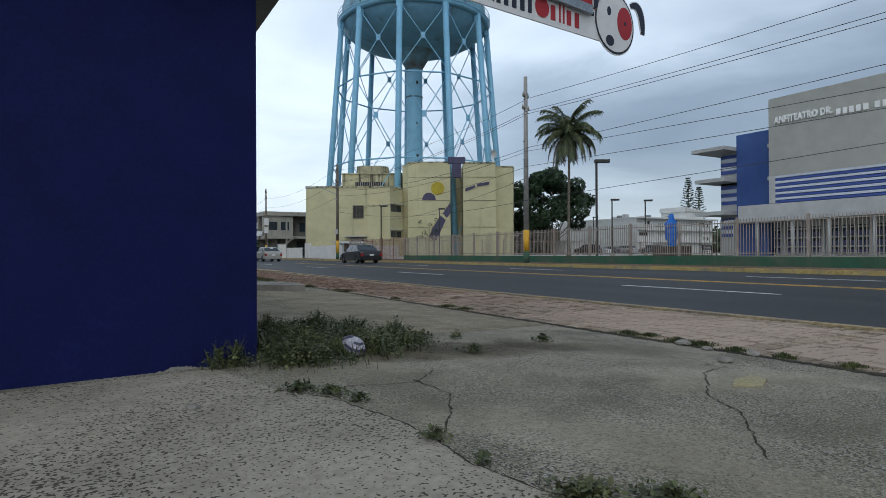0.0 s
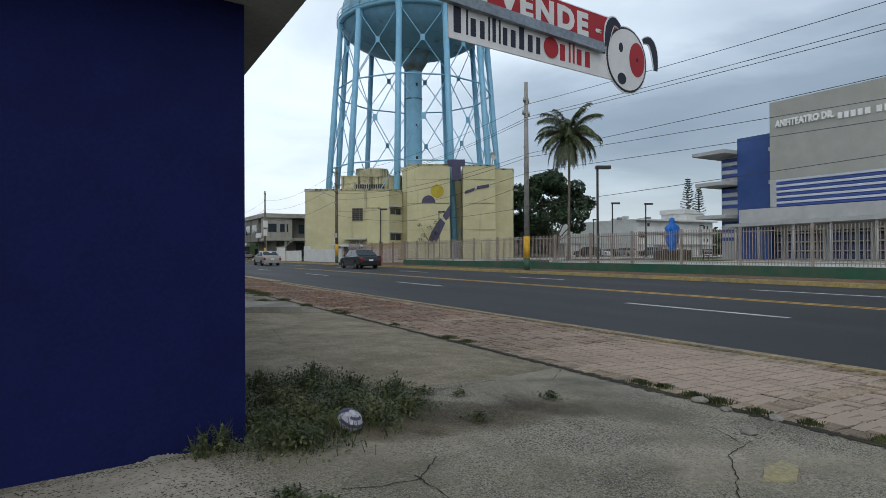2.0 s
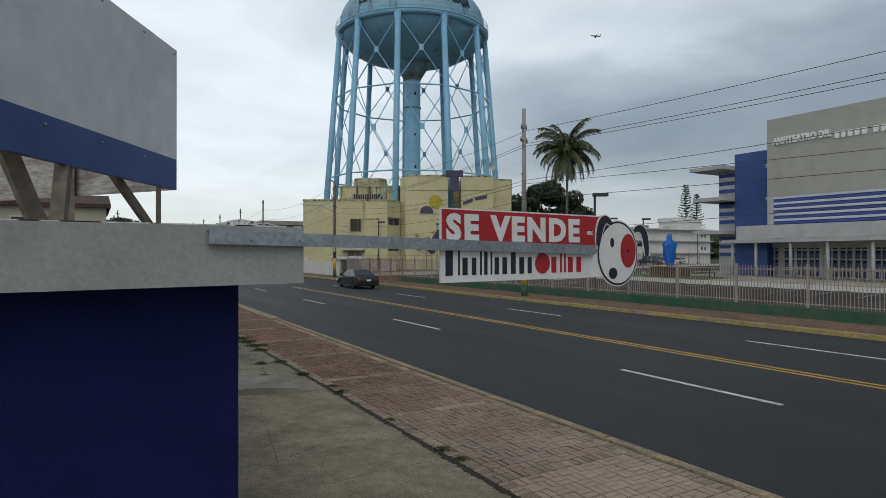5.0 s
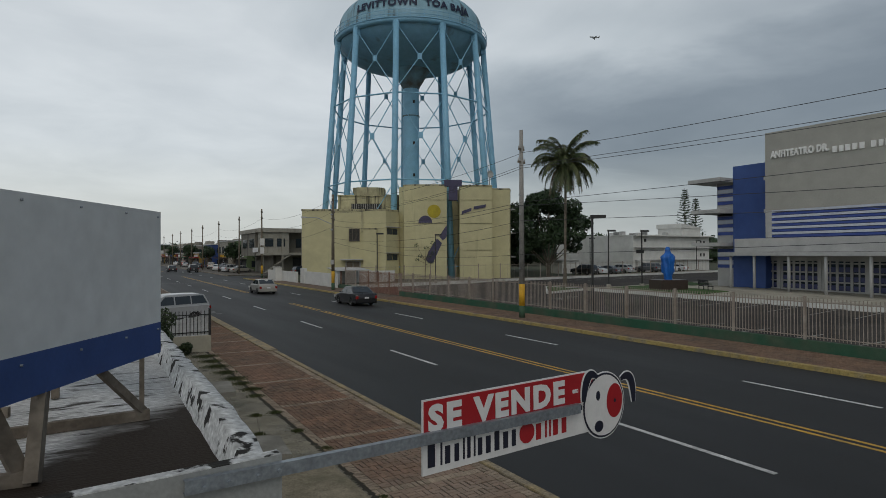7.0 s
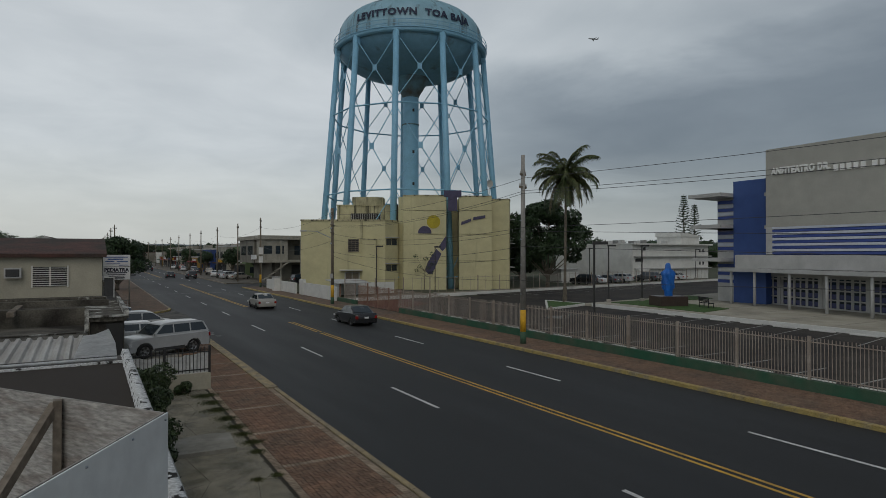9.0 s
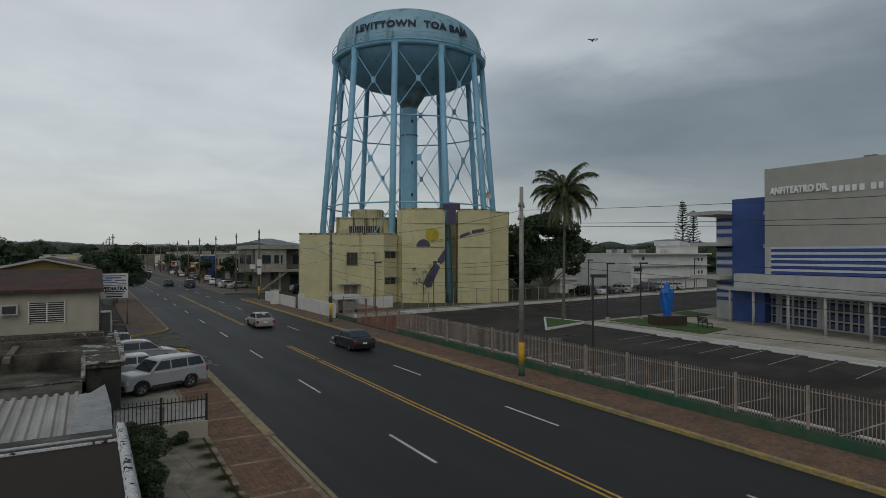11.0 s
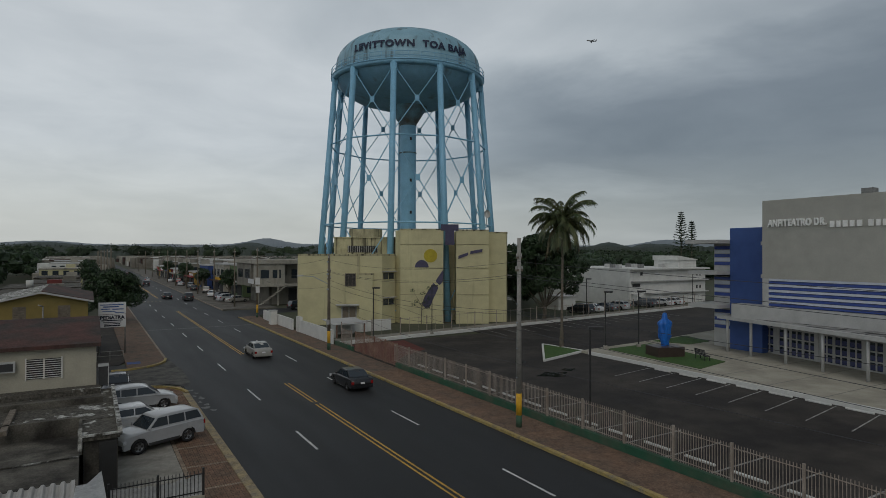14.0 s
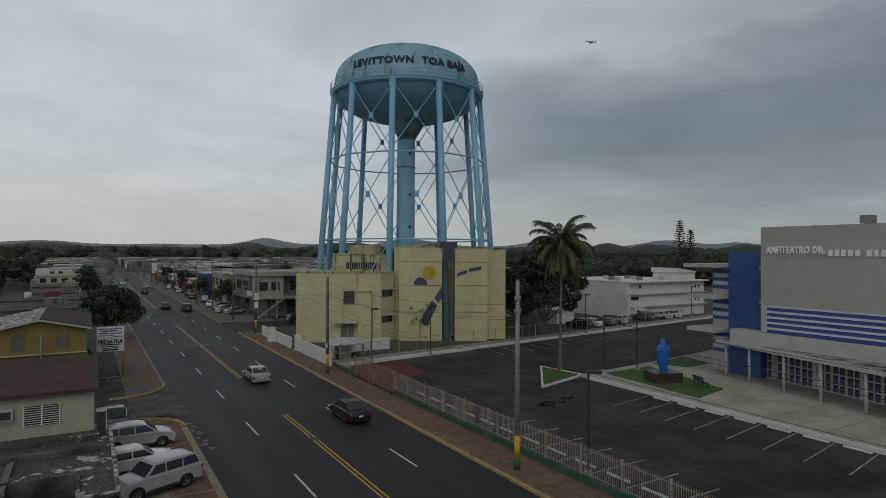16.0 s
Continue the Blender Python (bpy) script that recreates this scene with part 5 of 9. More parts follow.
fp = fence_panel("fence_panel", 2.99, 0.56, 1.62, 0.135, "fence", "beige painted metal picket fence panel on the green wall", "lot fence panels")
fp.location = (23.32, -15.4, 0.56)
for i in range(1, 21):
    copy_thing(fp, pose(23.32, -15.4 + 2.99 * i, 0.56))
copy_thing(fp, pose(23.32, 57.4, 0.56))
gp = fence_panel("gate_panel", 2.5, 0.12, 2.1, 0.13, "fence_rust", "brown rusty sliding gate of thin bars", "gate panels")
gp.location = (23.6, 47.3, 0.06)
for i in range(1, 4):
    copy_thing(gp, pose(23.6, 47.3 + 2.5 * i, 0.06))

# white wall and gate before the cream building
tagged(part("white_wall", boxes((23.0, 62.5, 0, 23.25, 74.0, 1.7), (22.9, 74.0, 0, 23.3, 75.5, 2.1), (22.8, 77.0, 0, 23.05, 92.0, 1.55)), "white"), "white painted low boundary wall, stained", "wall", kind="structure")
fb = fence_panel("yard_fence", 4.0, 0.3, 2.2, 1.34, "fence", "thin metal fence beside the driveway", "yard fence panels", 0.045, 0.012)
fb.matrix_basis = pose(24.2, 62.6, 0.3, 0, 0, -82.5)
for i in range(1, 20):
    copy_thing(fb, pose(24.2 + 3.966 * i, 62.6 + 0.522 * i, 0.3, 0, 0, -82.5))

# gatehouse with a pale roof behind the white wall, and a thin young tree by the mural
gh = thing("gatehouse", "small gatehouse with a pale sheet roof and dark opening", "hut", at=(26.2, 66.8, 0.3))
part("wall", boxes((-1.6, -1.4, 0, -1.45, 1.9, 1.75), (-1.6, 1.75, 0, 1.9, 1.9, 1.85)), "white", gh)
part("post", boxes((-1.6, -1.5, 0, -1.45, -1.35, 1.68)), "fence_rust", gh)
part("post", boxes((1.9, -1.5, 0, 2.05, -1.35, 1.68)), "fence_rust", gh)
part("roof", turn_bm(boxes((-2.1, -1.9, 0, 2.2, 2.2, 0.06)), Matrix.Translation((0, 0, 1.75)) @ Matrix.Rotation(radians(4), 4, "X")), "lightgrey", gh, "pale sheet metal roof")
tagged(part("inner_wall", boxes((26.2, 69.3, 0.3, 33.6, 69.5, 1.75)), "white"), "white low wall before the cream building", "wall", kind="structure")
yt = thing("young_tree", "thin young tree with few leaves before the mural wall", "tree", at=(39.9, 72.6, 0.3))
ry = random.Random(8)
limbs, tips = [((0, 0, 0), (0.1, 0, 2.6), 0.06, 0.04)], []
for i in range(11):
    a, z = i * 2.4, 2.0 + 0.22 * i
    e = (0.1 + 1.5 * math.cos(a) * ry.uniform(0.6, 1), 1.5 * math.sin(a) * ry.uniform(0.6, 1), z + ry.uniform(0.4, 1.0))
    limbs.append(((0.08, 0, min(2.6, z)), e, 0.03, 0.01))
    tips.append((*e, 0.35))
part("trunk", tubes(limbs, 6), "bark", yt)
part("leaves", leaf_cloud(tips, 330, 0.12, 4), "leaf", yt)
uc = thing("utility_cabinet", "white utility cabinet beside the boundary wall", "cabinet", at=(22.3, 84.5, 0.14))
part("body", boxes((-0.45, -0.6, 0, 0.45, 0.6, 1.9)), "white", uc)
part("cap", boxes((-0.5, -0.65, 1.9, 0.5, 0.65, 2.0)), "lightgrey", uc)

# ---------------------------------------------------------------- blue shop in the foreground
def blue_shop():
    t = thing("blue_shop", "navy painted shop with a grey roof slab and stained parapet", "building", at=(0.13, 2.15, 0.14))
    off = Matrix.Translation((-0.13, -2.15, -0.14))

    def pt(name, bm, m, parent=t, label=""):
        for v in bm.verts:
            if v.co.y < 2.2 and v.co.x < 0.13:
                v.co.y += 0.105 * (v.co.x - 0.13)
        return part(name, turn_bm(bm, off), m, parent, label)

    # the front stands at a slight angle to the street
    bm = boxes((-14, 2.15, -0.1, 0.13, 16.6, 2.56))
    pt("wall", bm, "navy", label="rough navy painted masonry wall")
    bm = boxes((-14, 1.85, 2.56, 0.41, 16.7, 2.74))
    pt("roof_slab", bm, "slab", label="pale grey painted concrete roof slab")
    pt("slab_edge", boxes((-14, 1.85, 2.74, 0.41, 1.93, 2.86)), "slab")
    pt("roof_deck", boxes((-14, 1.93, 2.735, 0.2, 15.4, 2.75)), "roof_stain", label="stained white and black roof deck")
    pt("roof_deck_rear", boxes((-14, 15.52, 2.735, 0.2, 16.6, 2.76)), "roof_dark", label="dark stained rear roof deck")
    # uneven parapet along the street side
    bm = bmesh.new()
    n = 240
    ring = []
    for i in range(n + 1):
        y = 1.88 + 14.7 * i / n
        a, b = 0.15 + 0.014 * noise.noise((y * 3, 1, 0)), 0.405 + 0.012 * noise.noise((y * 3, 7, 0))
        h = 2.935 + 0.02 * noise.noise((y * 2.3, 3, 0)) - 0.075 * max(0.0, min(1.0, (2.36 - y) / 0.46))
        ring.append([bm.verts.new(c) for c in ((a, y, 2.74), (a + 0.05, y, h + 0.006 * noise.noise((y * 3, 2, 1))), (b - 0.07, y, h - 0.02 + 0.006 * noise.noise((y * 3, 0, 4))), (b, y, 2.70))])
    for r, s in zip(ring, ring[1:]):
        for k in range(3):
            bm.faces.new((r[k], r[k + 1], s[k + 1], s[k])).smooth = True
    bm.faces.new(ring[0][::-1])
    bm.faces.new(ring[-1])
    bmesh.ops.recalc_face_normals(bm, faces=bm.faces[:])
    pt("parapet", bm, "parapet", label="peeling white parapet with black stains")
    pt("rear_lip", boxes((-14, 15.42, 2.75, 0.16, 15.50, 2.80)), "grimy_white")
    pt("front_lip", boxes((-14, 1.852, 2.86, 0.40, 1.925, 2.866)), "lip_white", label="thin white peeling lip")
    return t


def deck_surface(m):
    """Dark dirt where rain water stands at the low corner and at the rear of the flat roof."""
    nt = m.node_tree
    nd, ln = nt.nodes, nt.links
    b = nd["Principled BSDF"]
    src = b.inputs["Base Color"].links[0].from_socket
    geo = nd.new("ShaderNodeNewGeometry")
    n = nd.new("ShaderNodeTexNoise")
    n.inputs["Scale"].default_value, n.inputs["Detail"].default_value = 1.9, 7
    ln.new(geo.outputs["Position"], n.inputs["Vector"])

    def dot(v, c):
        d = nd.new("ShaderNodeVectorMath")
        d.operation = "DOT_PRODUCT"
        ln.new(geo.outputs["Position"], d.inputs[0])
        d.inputs[1].default_value = v
        k = nd.new("ShaderNodeMath")
        k.operation = "MULTIPLY_ADD"
        ln.new(n.outputs["Fac"], k.inputs[0])
        k.inputs[1].default_value, k.inputs[2].default_value = 2.2, c - 1.1
        s2 = nd.new("ShaderNodeMath")
        s2.use_clamp = True
        ln.new(d.outputs["Value"], s2.inputs[0])
        ln.new(k.outputs[0], s2.inputs[1])
        return s2.outputs[0]

    front, rear = dot((2.2, -1.6, 0), 6.5), dot((0.1, 0.8, 0), -5.6)
    mx = nd.new("ShaderNodeMath")
    mx.operation = "MAXIMUM"
    ln.new(front, mx.inputs[0])
    ln.new(rear, mx.inputs[1])
    x = nd.new("ShaderNodeMix")
    x.data_type = "RGBA"
    ln.new(mx.outputs[0], x.inputs[0])
    ln.new(src, x.inputs[6])
    x.inputs[7].default_value = (0.026, 0.018, 0.012, 1)
    ln.new(x.outputs[2], b.inputs["Base Color"])
    wet = nd.new("ShaderNodeMapRange")
    wet.inputs[3].default_value, wet.inputs[4].default_value = 0.9, 0.80
    ln.new(mx.outputs[0], wet.inputs[0])
    ln.new(wet.outputs[0], b.inputs["Roughness"])
    return m


M["roof_stain"] = mat("roof_coating_stained", (0.50, 0.50, 0.495), (0.055, 0.050, 0.044), 6.0, 0.85, bump=0.6, grain=40, speck=0.4, lo=0.56, hi=0.64, stretch=(0.35, 1.5, 1))
M["roof_dark"] = mat("roof_coating_dark", (0.06, 0.055, 0.05), (0.16, 0.155, 0.145), 0.7, 0.9, bump=0.4, grain=18, speck=0.3, lo=0.5, hi=0.75)
M["parapet"] = mat("peeling_white_paint", (0.56, 0.57, 0.57), (0.028, 0.027, 0.025), 5.0, 0.88, bump=1.0, grain=24, speck=0.3, lo=0.565, hi=0.60)
M["grimy_white"] = M["parapet"]
M["lip_white"] = mat("peeling_lip_paint", (0.56, 0.57, 0.57), (0.03, 0.03, 0.027), 6.0, 0.88, bump=0.8, grain=24, speck=0.25, lo=0.53, hi=0.57)
M["roof_stain"] = deck_surface(M["roof_stain"])
blue_shop()


def sale_sign():
    t = thing("sale_sign", "red and white sale sign on a steel arm over the pavement", "sign", at=Matrix.Translation((0, 1.81, 0)) @ Matrix.Rotation(math.atan(0.105), 4, "Z"))
    bm = bmesh.new()
    sec = [(-0.005, 2.765), (-0.045, 2.765), (-0.045, 2.835), (-0.005, 2.835), (-0.005, 2.830), (-0.040, 2.830), (-0.040, 2.770), (-0.005, 2.770)]
    ends = [[bm.verts.new((x, *c)) for c in sec] for x in (-0.15, 2.72)]
    for i in range(8):
        bm.faces.new((ends[0][i], ends[0][(i + 1) % 8], ends[1][(i + 1) % 8], ends[1][i]))
    bm.faces.new(ends[0][::-1])
    bm.faces.new(ends[1])
    bmesh.ops.recalc_face_normals(bm, faces=bm.faces[:])
    part("arm", turn_bm(bm, Matrix.Rotation(radians(1.2), 4, "Y")), "steel", t, "galvanised steel channel arm with bolts")
    for x in (0.0, 0.12, 0.27, 0.38):
        part("bolt", tubes([((x, -0.062, 2.79), (x, -0.04, 2.79), 0.011)], 8), "steel", t)
    x0, x1 = 1.33, 2.97
    part("panel", boxes((x0, 0.0, 2.53, x1, 0.012, 3.01)), "sign_white", t, "white sign board")
    part("red_band", boxes((x0 + 0.01, -0.006, 2.775, x1 - 0.01, 0.0, 3.0)), "sign_red", t, "red upper band")
    bm = lettering("SE VENDE", 0.2, 0.002, bold=0.0105, space=1.22)
    a, b = text_width(bm)
    f = (2.64 - 1.375) / (b - a)
    for v in bm.verts:
        v.co = (1.37 + (v.co.x - a) * f, -0.009 - v.co.z, 2.81 + v.co.y * 1.12)
    bmesh.ops.recalc_face_normals(bm, faces=bm.faces[:])
    part("sale_letters", bm, "sign_white", t, "white sale letters")
    bm = lettering("en:", 0.055, 0.002, bold=0.002)
    for v in bm.verts:
        v.co = (2.72 + v.co.x, -0.009 - v.co.z, 2.86 + v.co.y)
    bmesh.ops.recalc_face_normals(bm, faces=bm.faces[:])
    part("small_letters", bm, "sign_white", t)
    # the advertiser's name is a row of plain bars
    x = 1.37
    for wd, z0, z1 in ((0.085, 2.575, 2.735), (0.02, 2.575, 2.735), (0.062, 2.575, 2.69), (0.055, 2.575, 2.69), (0.02, 2.575, 2.73), (0.04, 2.575, 2.735), (0.02, 2.575, 2.73), (0.055, 2.575, 2.69), (0.062, 2.575, 2.69), (0.065, 2.575, 2.735), (0.065, 2.575, 2.69), (0.055, 2.575, 2.69)):
        part("name_bar", boxes((x, -0.004, z0, x + wd * 0.66, 0.0, z1)), "sign_black", t)
        x += wd + 0.016
    x = 2.19
    bm = bmesh.new()
    bmesh.ops.create_circle(bm, cap_ends=True, segments=28, radius=0.075)
    part("name_disc", turn_bm(bm, Matrix.Translation((x + 0.05, -0.005, 2.645)) @ Matrix.Rotation(radians(90), 4, "X")), "sign_red", t, "red disc in the name row")
    x += 0.145
    for wd, z0, z1 in ((0.075, 2.575, 2.69), (0.025, 2.575, 2.74), (0.025, 2.575, 2.73), (0.075, 2.575, 2.69), (0.075, 2.575, 2.69)):
        part("name_bar", boxes((x, -0.004, z0, x + wd * 0.66, 0.0, z1)), "sign_red", t)
        x += wd + 0.018
    part("name_bar", boxes((2.73, -0.004, 2.715, 2.84, 0.0, 2.75)), "sign_black", t)

    def oval(name, cx, cz, rx, rz, d, m, tilt=0.0, label=""):
        bm = bmesh.new()
        bmesh.ops.create_circle(bm, cap_ends=True, segments=44, radius=1.0)
        turn_bm(bm, Matrix.Translation((cx, -d, cz)) @ Matrix.Rotation(radians(tilt), 4, "Y") @ Matrix.Diagonal((rx, 1, rz, 1)) @ Matrix.Rotation(radians(90), 4, "X"))
        r = bmesh.ops.extrude_face_region(bm, geom=bm.faces[:])
        bmesh.ops.translate(bm, vec=(0, 0.006, 0), verts=[g for g in r["geom"] if isinstance(g, bmesh.types.BMVert)])
        bmesh.ops.recalc_face_normals(bm, faces=bm.faces[:])
        part(name, bm, m, t, label)

    oval("round_plate", 3.10, 2.715, 0.262, 0.268, 0.004, "sign_white", label="round white plate")
    oval("plate_ring", 3.10, 2.715, 0.252, 0.258, 0.007, "sign_black")
    oval("plate_face", 3.10, 2.715, 0.236, 0.242, 0.010, "sign_white")
    oval("red_spot", 3.225, 2.735, 0.098, 0.138, 0.013, "sign_red", label="red round spot")
    oval("dark_spot", 3.02, 2.80, 0.024, 0.038, 0.013, "sign_black")
    oval("dark_spot", 3.225, 2.735, 0.012, 0.016, 0.016, "sign_black")
    oval("dark_spot", 3.03, 2.555, 0.052, 0.045, 0.013, "sign_black")

    def lobe(pts, w, d, m):
        """A bent, round-ended band laid along pts."""
        bm = bmesh.new()
        path = []
        for i in range(25):
            u = i / 24
            a, b, c = (Vector(p) for p in pts)
            path.append(a * (1 - u) ** 2 + b * 2 * u * (1 - u) + c * u * u)
        le, ri = [], []
        for i, p in enumerate(path):
            q = path[min(24, i + 1)] - path[max(0, i - 1)]
            nn = Vector((-q.y, q.x)).normalized() * w * (0.25 + 0.75 * math.sin(math.pi * min(1, (i + 3) / 28)) ** 0.6) * (0.6 + 0.4 * i / 24)
            le.append(p + nn)
            ri.append(p - nn)
        ring = [(p.x, -d, p.y) for p in le + ri[::-1]]
        bm.faces.new([bm.verts.new(p) for p in ring])
        r = bmesh.ops.extrude_face_region(bm, geom=bm.faces[:])
        bmesh.ops.translate(bm, vec=(0, 0.006, 0), verts=[g for g in r["geom"] if isinstance(g, bmesh.types.BMVert)])
        bmesh.ops.triangulate(bm, faces=bm.faces[:])
        bmesh.ops.recalc_face_normals(bm, faces=bm.faces[:])
        part("side_lobe", bm, m, t)

    for pts in (((3.0, 2.95), (2.87, 3.06), (2.84, 2.78)), ((3.30, 2.90), (3.46, 2.99), (3.47, 2.69))):
        lobe(pts, 0.060, 0.016, "sign_white")
        lobe(pts, 0.044, 0.020, "sign_black")
    return t


sale_sign()


def roof_billboard():
    t = thing("roof_billboard", "double timber billboard with blank white and blue faces", "billboard", at=(-0.08, 3.3, 2.76))
    off = Matrix.Translation((0.08, -3.3, -2.76))
    apex = Vector((-0.05, 3.62, 0))

    def panel(end, z0, z1, m, d, name, parent=t, label=""):
        e = Vector((*end, 0))
        u = (e - apex).normalized()
        n = Vector((-u.y, u.x, 0)) * d
        n2 = Vector((-u.y, u.x, 0)) * (d + (0.012 if d >= 0 else -0.012))
        return part(name, turn_bm(outline([tuple((p + q)[:2]) for p, q in ((apex, n), (e, n), (e, n2), (apex, n2))], z0, z1), off), m, parent, label)

    e1, e2 = (-1.22, 1.62), (-1.95, 6.3)
    fa = panel(e1, 3.43, 4.26, "board_white", 0.012, "front_face", label="blank off-white vinyl face")
    panel(e1, 3.20, 3.43, "band_blue", 0.012, "front_band", label="blue lower band")
    panel(e1, 3.20, 4.26, "plywood", -0.001, "front_backing")
    panel(e2, 3.20, 4.26, "plywood", 0.0, "rear_face", label="bare weathered plywood back")
    for x, y, r in ((-0.165, 3.48, 0.016), (-1.3, 1.82, 0.03), (-1.8, 5.95, 0.03)):
        part("upright", turn_bm(boxes((x - r, y - r, 2.75, x + r, y + r, 4.2)), off), "timber", t)
    u = (Vector((*e1, 0)) - apex).normalized()
    for f in (0.05, 0.5, 1.0, 1.5, 2.0):
        for z in (3.38, 4.22):
            c = apex + u * f + Vector((-u.y, u.x, 0)) * 0.028
            part("screw", turn_bm(tubes([((c.x, c.y, z - 0.006), (c.x, c.y, z + 0.006), 0.008)], 8), off), "steel", t)
    for p, q, k in (((-0.12, 3.42, 2.79), (-2.2, 3.25, 2.79), 0.8), ((-0.15, 3.44, 2.80), (-0.50, 3.0, 3.28), 0.6), ((-0.74, 2.36, 2.76), (-0.70, 2.62, 3.42), 1.1), ((-0.78, 2.42, 2.76), (-0.95, 2.33, 3.25), 0.9), ((-0.74, 2.36, 2.79), (-1.8, 2.5, 2.79), 0.8), ((-0.76, 4.52, 4.2), (-1.35, 3.2, 3.3), 0.9), ((-0.74, 4.50, 2.76), (-0.74, 4.50, 4.25), 1.0), ((-1.0, 4.0, 2.79), (-2.4, 4.4, 2.79), 0.8)):
        a, b = Vector(p), Vector(q)
        bm = boxes((-0.03 * k, -0.045 * k, 0, 0.03 * k, 0.045 * k, (b - a).length))
        turn_bm(bm, off @ Matrix.Translation(a) @ (b - a).to_track_quat("Z", "Y").to_matrix().to_4x4())
        part("brace", bm, "timber", t)
    return t


M["board_white"] = mat("blank_vinyl", (0.70, 0.73, 0.74), (0.63, 0.655, 0.665), 1.5, 0.6, bump=0.1, grain=8, speck=0.04)
M["band_blue"] = mat("blue_vinyl_band", (0.030, 0.078, 0.26), (0.026, 0.068, 0.23), 1.5, 0.5, bump=0.05, speck=0.05)
M["plywood"] = mat("weathered_plywood", (0.34, 0.325, 0.305), (0.235, 0.21, 0.19), 1.6, 0.9, bump=0.4, grain=9, stretch=(1.2, 1.2, 6), lo=0.48, hi=0.66, speck=0.3)
M["timber"] = mat("weathered_timber", (0.215, 0.185, 0.15), (0.125, 0.102, 0.08), 4, 0.9, bump=0.4, grain=20)
roof_billboard()
# chipped foot of the navy wall
r8 = random.Random(12)
pp = bpy.data.objects["blue_shop"]
for x0, wd, hh in ((-0.42, 0.24, 0.035), (-0.80, 0.14, 0.012), (0.04, 0.04, 0.05)):
    pts = [(x0 + wd * i / 23, hh * (0.25 + 0.6 * math.sin(math.pi * i / 23) + r8.uniform(-0.2, 0.2))) for i in range(24)]
    bm = bmesh.new()
    vs = [bm.verts.new((x - 0.13, -0.002 + 0.105 * min(0.0, x - 0.13), max(0.0, z))) for x, z in [(x0, 0.0), (x0 + wd, 0.0)] + pts[::-1]]
    bm.faces.new(vs)
    r = bmesh.ops.extrude_face_region(bm, geom=bm.faces[:])
    bmesh.ops.translate(bm, vec=(0, -0.002, 0), verts=[g for g in r["geom"] if isinstance(g, bmesh.types.BMVert)])
    bmesh.ops.recalc_face_normals(bm, faces=bm.faces[:])
    part("bare_patch", bm, "slab_pale", pp, "bare concrete where the paint has chipped off")

# ---------------------------------------------------------------- cars
for nm, c in (("silver", (0.42, 0.43, 0.44)), ("white_car", (0.66, 0.67, 0.68)), ("black_car", (0.012, 0.012, 0.014)), ("blue_car", (0.035, 0.05, 0.13)), ("grey_car", (0.10, 0.11, 0.12)), ("beige_car", (0.33, 0.32, 0.29)), ("red_car", (0.28, 0.02, 0.02))):
    M[nm] = mat(nm + "_paint", c, tuple(v * 0.93 for v in c), 0.8, 0.32, bump=0.0, speck=0.02)
    M[nm].node_tree.nodes["Principled BSDF"].inputs["Coat Weight"].default_value = 0.5
M["tyre"] = mat("tyre_rubber", (0.018, 0.018, 0.018), (0.03, 0.03, 0.03), 3, 0.85, bump=0.1)
M["rim"] = mat("alloy_rim", (0.28, 0.285, 0.29), (0.22, 0.225, 0.23), 3, 0.35, 0.8, bump=0)
M["trim"] = mat("dark_plastic_trim", (0.03, 0.03, 0.032), (0.04, 0.04, 0.04), 3, 0.6, bump=0)
M["lens_red"] = mat("red_lamp_lens", (0.30, 0.012, 0.012), (0.25, 0.01, 0.01), 3, 0.2, bump=0)
M["lens_clear"] = mat("clear_lamp_lens", (0.62, 0.63, 0.64), (0.55, 0.56, 0.57), 3, 0.12, bump=0)

